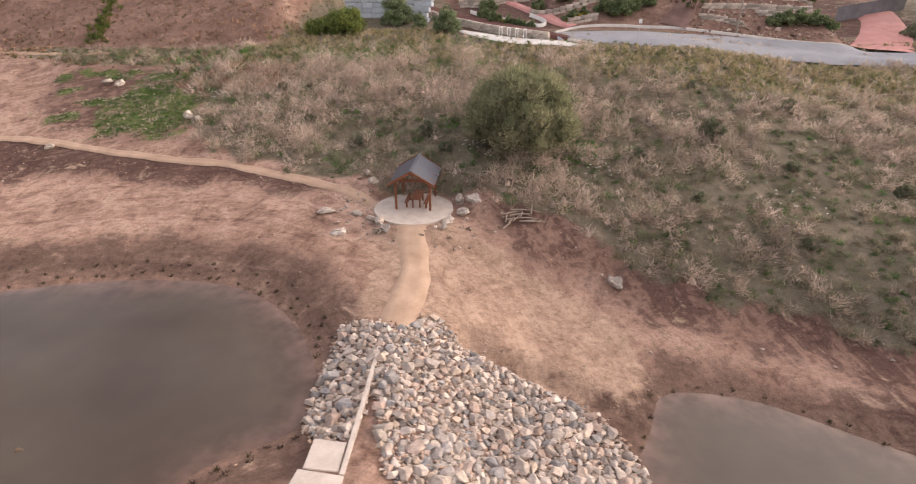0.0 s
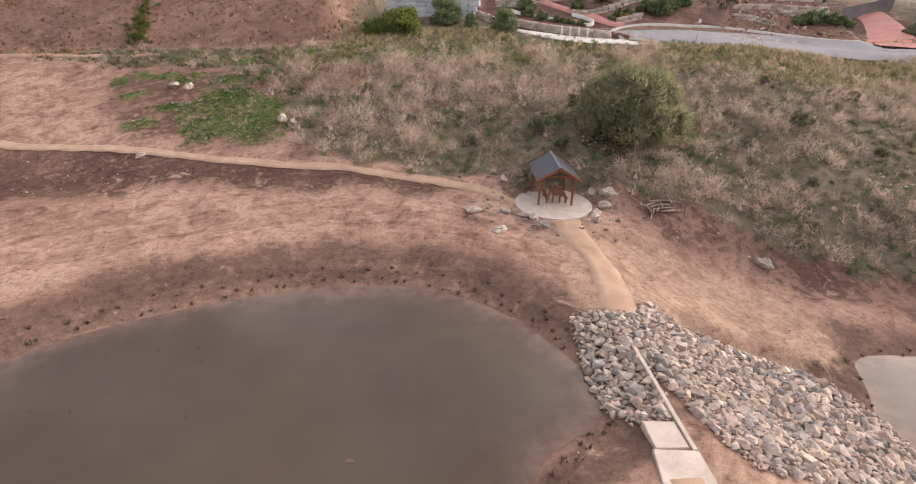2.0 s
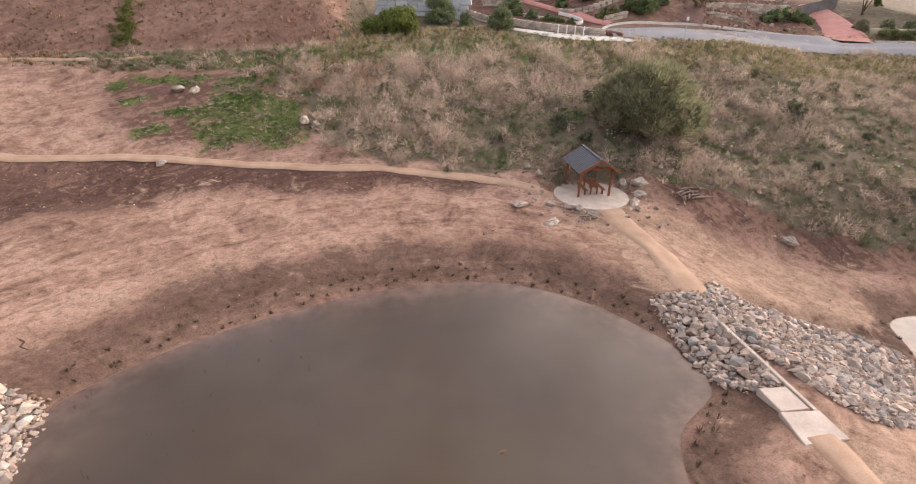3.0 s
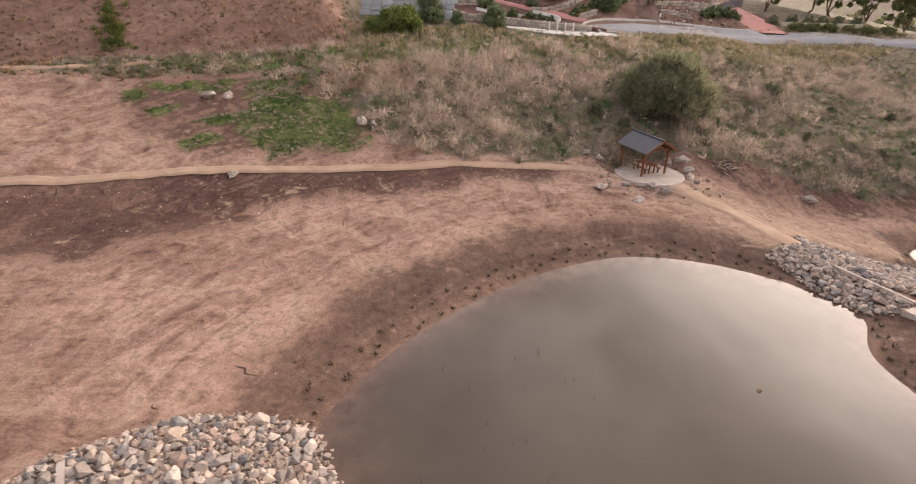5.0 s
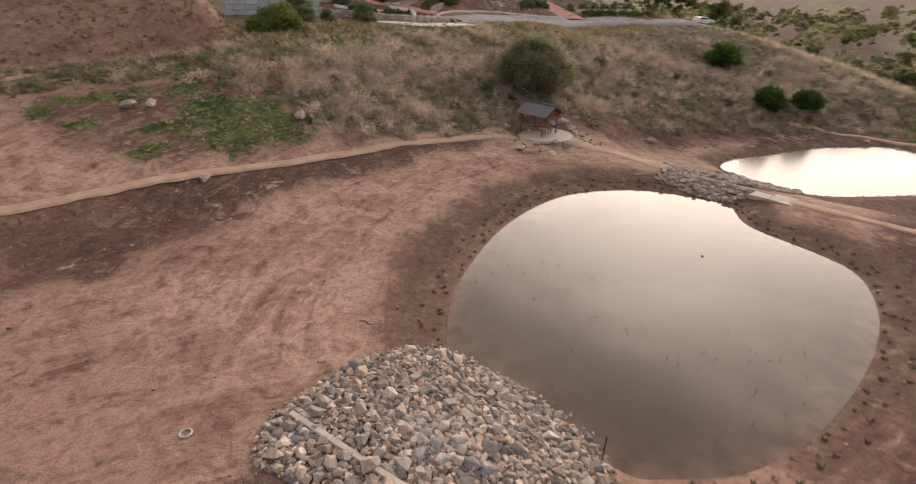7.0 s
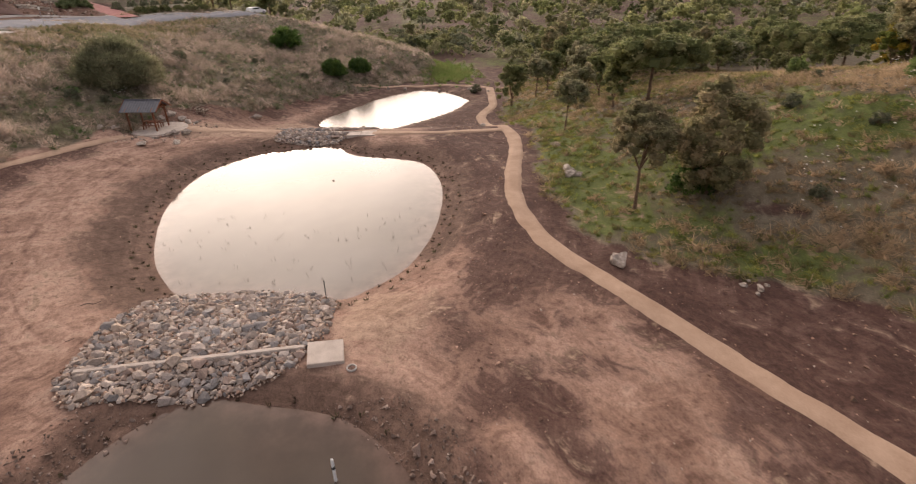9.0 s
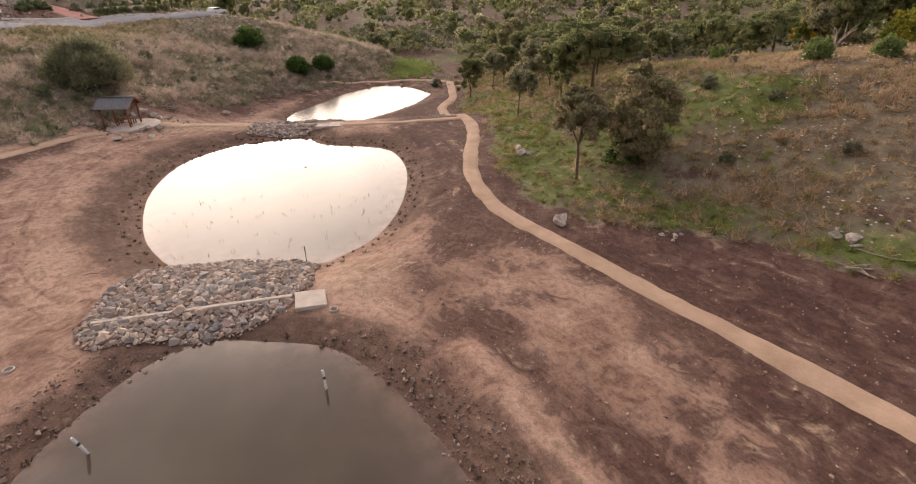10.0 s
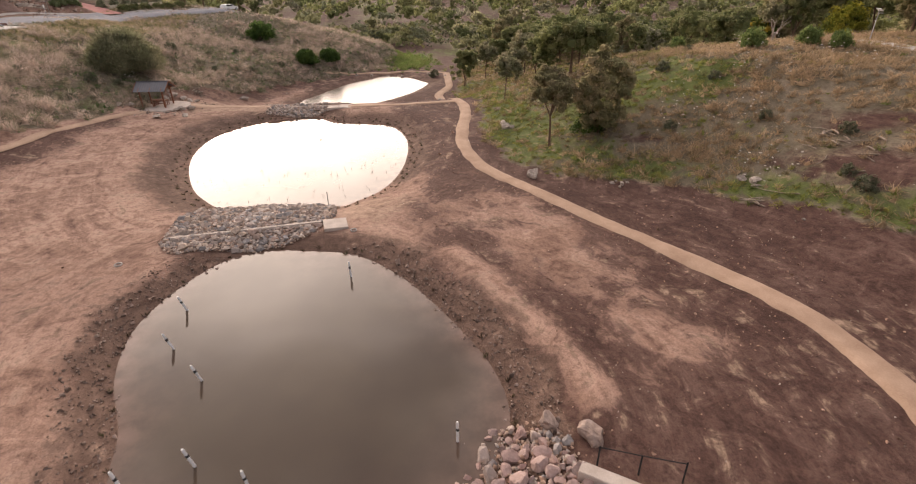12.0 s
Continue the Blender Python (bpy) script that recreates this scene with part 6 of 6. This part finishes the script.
# ---- small things ----
def marker_stake(x, y, lean, turn, h=1.0):
    t = thing("marker_stake", pose(x, y, WATER_A, 0, 0, turn) @ pose(0, 0, 0, 0, lean, 0), "leaning white plastic marker stake standing in the pond", "stake", "marker stakes")
    vs, fs = tube([(0, 0, -1.0), (0, 0, 0), (0, 0, h * 0.9), (0, 0, h)], [0.06, 0.06, 0.06, 0.045], 8)
    bm = bmesh.new()
    bv = [bm.verts.new(v) for v in vs]
    for f in fs:
        bm.faces.new([bv[i] for i in f])
    bm.faces.new(bv[-8:])
    body = part("stake", bm, WHITE_PAINT, t)
    bm = bmesh.new()
    bmesh.ops.create_cone(bm, cap_ends=True, segments=10, radius1=0.068, radius2=0.068, depth=0.12, matrix=pose(0, 0, h * 0.62))
    part("dark_band", bm, RUBBER, body)


for x, y, le, tu in [(-49.7, 9.7, 4, 30), (-51.8, 18.3, 14, 120), (-55.1, 17.9, 16, 100), (-57.6, 15.9, 14, 110), (-62.3, 14.8, 12, 100), (-63.0, 17.0, 10, 80), (-63.6, 12.6, 5, 90), (-62.6, 5.1, 2, 0)]:
    marker_stake(x, y, le, tu)


def ring(x, y):
    bm = bmesh.new()
    n, m = 28, 8
    vs = [[bm.verts.new(((0.2 + 0.035 * math.cos(b)) * math.cos(a), (0.2 + 0.035 * math.cos(b)) * math.sin(a), 0.05 * math.sin(b))) for b in [6.2832 * j / m for j in range(m)]] for a in [6.2832 * i / n for i in range(n)]]
    for i in range(n):
        for j in range(m):
            bm.faces.new((vs[i][j], vs[(i + 1) % n][j], vs[(i + 1) % n][(j + 1) % m], vs[i][(j + 1) % m]))
    ob = part("concrete_ring", bm, KERB, None, "", True)
    ob.matrix_world = pose(x, y, ground_z(x, y) + 0.05)
    tagged(ob, "small pale concrete ring set in the soil", "ring", "concrete rings")


ring(-44.5, 9.7); ring(-47.0, 23.6)
st = tubes("star_picket", [([(-37.1, 12.1, -1.0), (-37.1, 12.1, 0.0), (-37.08, 12.1, 0.75)], [0.03, 0.03, 0.03])], RUBBER, None)
tagged(st, "thin dark steel picket at the water's edge", "post")
lg = tubes("floating_log", [([(-17.5, 14.6, -0.74), (-17.3, 14.62, -0.68), (-17.05, 14.65, -0.73)], [0.05, 0.11, 0.04])], BARK, None)
tagged(lg, "short dark piece of wood afloat in the pond", "log")


def dead_wood(name, x, y, n, spread, length, label):
    t = thing(name, pose(x, y, ground_z(x, y)), label, "branches")
    for k in range(n):
        a, r = rng.uniform(0, 6.28), rng.uniform(0, spread)
        px, py = r * math.cos(a), 0.6 * r * math.sin(a)
        b = rng.uniform(-0.5, 0.5) + (0 if k % 3 else 1.4)
        ln = length * rng.uniform(0.5, 1.1)
        z0 = ground_z(x + px, y + py) - ground_z(x, y)
        q = Vector((math.cos(b), math.sin(b), 0)) * ln / 2
        p = Vector((px, py, z0 + 0.08 + 0.03 * (k % 5)))
        tubes("branch", [([p - q, p + Vector((0, 0, 0.1 * rng.uniform(0, 1))), p + q], [0.06, 0.05, 0.02])], WOOD_DRIFT, t, sides=6)
    return t


dead_wood("branch_pile", 4.2, 33.9, 16, 1.3, 1.8, "pile of pale dead branches and stones on bare soil")
dead_wood("branch_pile", -5.6, 31.8, 7, 0.5, 1.1, "grey driftwood stump and roots beside the path")
dead_wood("branch_pile", -46.8, -17.6, 4, 0.6, 3.2, "long bare fallen branch among green weeds")
dead_wood("branch_pile", -44.5, -25.0, 16, 3.0, 1.4, "scattered pale dead twigs on the slope")
dead_wood("branch_pile", -13.2, -6.5, 7, 0.7, 1.3, "small heap of dead branches near the trail")

pale = np.array([(0.42, 0.35, 0.29), (0.33, 0.27, 0.23), (0.24, 0.18, 0.145), (0.55, 0.48, 0.42)])


def pebbles(name, n, rect, which, label, size=0.07):
    x, y = scatter(n, *rect, lambda x, y: which(x, y, *zones(x, y)))
    ok = np.minimum(np.minimum(area_distance(x, y, OUT_A), area_distance(x, y, OUT_B)), area_distance(x, y, OUT_C)) > 0.4
    x, y = x[ok], y[ok]
    tagged(new(name, rubble(name, x, y, rng.lognormal(math.log(size), 0.45, len(x)), pale[rng.integers(0, 4, len(x))], 0.05)), label, "pebbles", kind="stuff")


pebbles("south_pebbles", 3600, (-75, 10, -22, 8), lambda x, y, z, w: 0.15 + 0.5 * z[:, 0], "small pale stones scattered on dark soil", 0.05)
pebbles("north_pebbles", 3600, (-60, 15, 26, 48), lambda x, y, z, w: 0.12 + 0.6 * z[:, 0], "small pale stones scattered on the bare slope", 0.05)
pebbles("slope_stones", 600, (-60, -10, -34, -14), lambda x, y, z, w: 0.5 + 0 * x, "white stones among grass on the slope", 0.10)
pebbles("bank_stones", 900, (0, 45, 22, 55), lambda x, y, z, w: 0.25 + 0 * x, "white stones among dry grass on the slope", 0.16)
pebbles("shelter_stones", 420, (-10, 8, 30.5, 40), lambda x, y, z, w: 1.0 * (np.hypot(x + 3.4, y - 35.2) > 3.2) * np.exp(-((np.hypot(x + 3.4, y - 35.2) - 4.6) / 1.5) ** 2), "broken pale stones round the concrete pad", 0.22)

clod = np.array([(0.36, 0.235, 0.175), (0.30, 0.19, 0.14), (0.44, 0.30, 0.23), (0.24, 0.155, 0.115)])
x, y = scatter(9000, -66, 12, -16, 46, lambda x, y: (zones(x, y)[0][:, 1] < 0.3) * (0.12 + 0.7 * (zones(x, y)[0][:, 0] > 0.4)) * (zones(x, y)[1][:, 2] < 0.3))
ok = np.minimum(np.minimum(area_distance(x, y, OUT_A), area_distance(x, y, OUT_B)), area_distance(x, y, OUT_C)) > 0.5
ok &= np.minimum(line_distance(x, y, TRAIL_S)[0], line_distance(x, y, TRAIL_N)[0]) > 1.0
x, y = x[ok], y[ok]
tagged(new("soil_clods", rubble("soil_clods", x, y, rng.lognormal(math.log(0.085), 0.45, len(x)), clod[rng.integers(0, 4, len(x))], 0.12)), "loose clods of dry soil on the bare ground", "soil", kind="stuff")

# dead reeds standing in the middle pond
n = 90
x, y = rng.uniform(-35, -24, n), rng.uniform(6, 26, n)
ok = (area_distance(x, y, OUT_B) < -0.6) & (rng.uniform(0, 1, n) < np.where(x < -24, 0.9, 0.4))
x, y = x[ok], y[ok]
v, f, c = blades(x, y, rng.uniform(0.35, 0.7, len(x)), np.tile((0.09, 0.075, 0.06), (len(x), 1)), 3, 0.009, 0.2, np.full(len(x), WATER_B))
stuff("dead_reeds", v, f, c, GRASS, "thin dead reeds standing in still water", "reeds")

# ---- stony shore, brow path, flowers and dead wood ----
def shore_stones(outline, reach, n, label):
    box_ = outline.min(0) - reach, outline.max(0) + reach
    x, y = rng.uniform(box_[0][0], box_[1][0], n), rng.uniform(box_[0][1], box_[1][1], n)
    d = area_distance(x, y, outline) + 0.5 * waves(x, y, 3, 81)
    ok = (d > -0.15) & (d < reach) & (x < -46.2)
    x, y, d = x[ok], y[ok], d[ok]
    tint = np.array([(0.24, 0.18, 0.15), (0.19, 0.14, 0.115), (0.29, 0.225, 0.19), (0.155, 0.115, 0.095)])[rng.integers(0, 4, len(x))]
    tagged(new("shore_stones", rubble("shore_stones", x, y, rng.lognormal(math.log(0.10), 0.45, len(x)), tint * 1.1, 0.16)), label, "stones", kind="stuff")


shore_stones(OUT_A, 2.1, 14000, "wet grey-brown stones along the pond's edge")

strip("footpath", [(-75, 62.5), (-64, 61.8), (-56, 61.0), (-50.1, 60.5), (-44.8, 60.2), (-40, 60.6)], 0.7, TRACK, "thin pale worn footpath at the foot of a brown hill", "path")
strip("pathway", [(-80, -56), (-62, -50), (-45, -44), (-36, -41.3), (-30, -40.6), (-25, -41.6), (-19, -44.5), (-11, -51)], 2.4, KERB, "pale grey sealed path along the top of the brow", "path")

# green weeds growing down a seep on the brown hill
s = rng.uniform(0, 1, 200)
x = np.interp(s, [0, 0.5, 1], [-42.9, -43.1, -44.5]) + rng.normal(0, 0.5, 200)
y = np.interp(s, [0, 0.5, 1], [63, 66, 74]) + rng.normal(0, 0.4, 200)
v, f, c = mounds(x, y, rng.uniform(0.3, 0.9, 200), (YELLOW_WEED * 0.8)[rng.integers(0, 4, 200)], 40, 0.03, 0.6, core=0.5)
stuff("seep_weeds", v, f, c, GRASS, "olive-green weeds in a streak down the hill", "weeds")

# pale flower heads among the dry grass
def flower_heads(n, spots, label):
    k = rng.integers(0, len(spots), n)
    p = np.array(spots)[k]
    x, y = p[:, 0] + rng.normal(0, 1, n) * p[:, 2], p[:, 1] + rng.normal(0, 1, n) * p[:, 2] * 0.6
    z = land(x, y) + rng.uniform(0.7, 1.25, n)
    q = []
    a = rng.uniform(0, 6.28, n)
    for j in range(6):
        g = a + j * math.pi / 3
        q.append(np.stack([x + np.cos(g) * 0.085, y + np.sin(g) * 0.085, z + rng.uniform(-0.03, 0.03, n)], -1))
    ring = np.stack(q + [np.stack([x, y, z + 0.05], -1), np.stack([x, y, land(x, y)], -1), np.stack([x + 0.015, y, land(x, y)], -1)], 1)
    f = np.concatenate([np.stack([np.arange(6), (np.arange(6) + 1) % 6, np.full(6, 6)], -1), [(6, 7, 8)]])
    fs = (f[None] + 9 * np.arange(n)[:, None, None]).reshape(-1, 3)
    t = np.tile(np.array([(0.72, 0.68, 0.62)] * 7 + [(0.3, 0.26, 0.2)] * 2), (n, 1))
    stuff("flower_heads", ring.reshape(-1, 3), fs, t, GRASS, label, "flowers")


flower_heads(150, [(-14, 48.5, 1.4), (-8, 46.5, 1.0), (-18, 47, 0.9), (-3, 47.5, 1.2), (1.2, 40.5, 1.0), (10, 37, 1.6), (16, 43, 1.8), (22, 33, 1.6), (-24, 50, 0.9)], "small white flower heads above the dry grass")
flower_heads(170, [(-33, -19, 2.4), (-37, -23, 2.2), (-30, -27, 2.0), (-44, -20, 1.2), (-22, -33, 2.5), (-34, -33, 2.5)], "small white flower heads on the southern slope")


def dead_tree(x, y, height, turn):
    t = thing("dead_tree", pose(0, 0, 0), "leafless dead tree with bleached forked limbs", "tree")
    for k in range(7):
        a = turn + k * 0.9
        w = height * rng.uniform(0.25, 0.6)
        pts = [(0, 0, -0.1), (0.15 * w * math.cos(a), 0.15 * w * math.sin(a), height * 0.3), (0.6 * w * math.cos(a), 0.6 * w * math.sin(a), height * rng.uniform(0.5, 0.7)), (w * math.cos(a + 0.3), w * math.sin(a + 0.3), height * rng.uniform(0.75, 1.0))]
        tubes("limb", [(pts, [0.06, 0.05, 0.035, 0.015])], PALE_BARK, t, sides=6)
    return put(t, x, y)


dead_tree(-20.6, -36.2, 2.8, 0.4)



# trees behind the brow path
row = [(gum_e, -12, -57, 1.5), (gum_b, -20, -55.5, 1.25), (gum_d, -22, -52, 1.0), (gum_e, -31, -50, 1.5), (gum_b, -36.5, -50, 1.3), (gum_e, -42, -52, 1.5), (gum_d, -47, -55, 1.0), (gum_b, -53, -56, 1.4), (gum_e, -60, -60, 1.6),
       (gum_d, -28, -58, 1.1), (gum_b, -39, -60, 1.4), (gum_e, -20, -62, 1.6), (gum_d, -52, -65, 1.2), (gum_c, -7, -46.5, 1.0), (gum_e, -8, -49, 1.2), (gum_b, -1, -52, 1.2)]
for k, (src, x, y, s) in enumerate(row):
    again(src, x, y, 61 * k + 15, s)
put(bush("flowering_bush", 4.6, 5.6, np.array([(0.46, 0.42, 0.07), (0.36, 0.36, 0.06), (0.22, 0.25, 0.05)]), "tall yellow-flowering wattle bush behind a path", "bush", 120, 50, 0.14), -13.2, -51.5)

# fallen branches and pale rocks at the foot of the southern slope
for k, (x, y, ln, a) in enumerate([(-46.5, -19.2, 3.2, 0.5), (-49.5, -22.0, 1.6, 2.1), (-48.2, -23.3, 1.2, 1.2), (-47.4, -24.6, 1.5, 0.1), (-51.5, -21.6, 1.3, 2.8), (-45.7, -23.0, 1.0, 1.9)]):
    pts = [(x + ln * q * math.cos(a) + 0.12 * math.sin(6 * q + k), y + ln * q * math.sin(a) + 0.1 * math.cos(5 * q + k), 0) for q in (-0.5, -0.2, 0.1, 0.3, 0.5)]
    pts = [(u, w, ground_z(u, w) + 0.08 + 0.06 * math.sin(3 * j)) for j, (u, w, _) in enumerate(pts)]
    tagged(tubes("fallen_branch", [(pts, [0.045, 0.04, 0.03, 0.02, 0.01])], WOOD_DRIFT), "bleached fallen branch lying on the slope", "branch", "fallen branches")
for k, (x, y, s) in enumerate([(-44.0, -18.6, 0.8), (-44.8, -19.0, 0.6), (-43.6, -19.1, 0.5), (-39.7, -10.6, 0.42), (-39.3, -11.1, 0.35), (-40.2, -11.2, 0.5), (-39.9, -11.8, 0.3), (-40.6, -10.9, 0.3), (-21.2, -5.8, 1.1), (-22.3, -6.5, 0.8),
                                (33.4, 12.5, 0.7), (34.2, 9.5, 0.8), (34.5, 6.2, 0.6), (33.5, 3.3, 0.8), (31.6, -2.2, 0.9), (29.6, -5.2, 0.7)]):
    ob = new("rock", boulder_mesh("rock", 300 + k, PALE_STONE))
    ob.matrix_world = pose(x, y, ground_z(x, y) + s * 0.2, 0, 0, 70 * k) @ Matrix.Diagonal((s * 1.3, s, s * 0.8, 1))
    tagged(ob, "pale weathered rock lying on rough ground", "rock", "loose rocks")

# straw-coloured verge between the slope and the road
STRAW = np.array([(0.45, 0.36, 0.22), (0.39, 0.32, 0.19), (0.52, 0.42, 0.29), (0.24, 0.24, 0.11), (0.33, 0.30, 0.17)])
x, y = scatter(8000, -24, 62, 46, 66, lambda x, y: zones(x, y)[0][:, 1] * ease(16, 20, line_distance(x, y, LINE_N)[0]))
ok = (line_distance(x, y, ROAD)[0] > 3.9) & (line_distance(x, y, curve_through(KERB_N, 4))[0] > 1.0)
ok &= ~((x > -2) & (x < 11) & (y > 59.5)) & ~((y > 61.5) & (x > 8))
x, y = x[ok], y[ok]
v, f, c = mounds(x, y, rng.uniform(0.4, 0.95, len(x)), STRAW[rng.integers(0, 5, len(x))], 20, 0.026, 0.7, core=0.65)
stuff("verge_grass", v, f, c, GRASS, "straw-yellow grass tufts along the road verge", "grass")


def handrail(x, y):
    t = thing("handrail", pose(x, y, ground_z(x, y)), "thin dark steel rail beside the concrete headwall", "railing")
    for dx, dy in ((0, 0), (-0.5, -1.3), (0.6, 1.2)):
        h = ground_z(x + dx, y + dy) - ground_z(x, y)
        tubes("post", [([(dx, dy, h - 0.2), (dx, dy, h + 0.95)], [0.03, 0.03])], RUBBER, t)
    tubes("top_rail", [([(-0.5, -1.3, 0.9 + ground_z(x - 0.5, y - 1.3) - ground_z(x, y)), (0, 0, 0.93), (0.6, 1.2, 0.9 + ground_z(x + 0.6, y + 1.2) - ground_z(x, y))], [0.02] * 3)], RUBBER, t)


handrail(-65.7, -0.6)

x, y = rng.normal(54, 7, 800), rng.normal(1.5, 2.6, 800)
ok = line_distance(x, y, LINE_N)[0] > 3
x, y = x[ok], y[ok]
v, f, c = mounds(x, y, rng.uniform(0.7, 1.6, len(x)), np.array([(0.22, 0.27, 0.085), (0.17, 0.25, 0.07), (0.26, 0.27, 0.11)])[rng.integers(0, 3, len(x))], 26, 0.035, 0.5, core=0.5)
stuff("creek_reeds", v, f, c, GRASS, "bright green reeds in the damp creek bed", "reeds")

again(s1, 29.5, -3.0, 40, 1.7)
# fresh weeds beside the large shrub and behind the shelter
x = np.concatenate([rng.normal(9.0, 1.0, 90), rng.normal(-1.0, 0.7, 30), rng.normal(-12, 2.6, 260)])
y = np.concatenate([rng.normal(40.6, 0.8, 90), rng.normal(45.5, 0.7, 30), rng.normal(58.0, 0.9, 260)])
v, f, c = mounds(x, y, rng.uniform(0.3, 0.8, len(x)), (WEED * 1.1)[rng.integers(0, 3, len(x))], 24, 0.03, 0.7, core=0.4)
stuff("slope_weeds", v, f, c, GRASS, "patches of fresh green weeds among dry grass", "weeds")
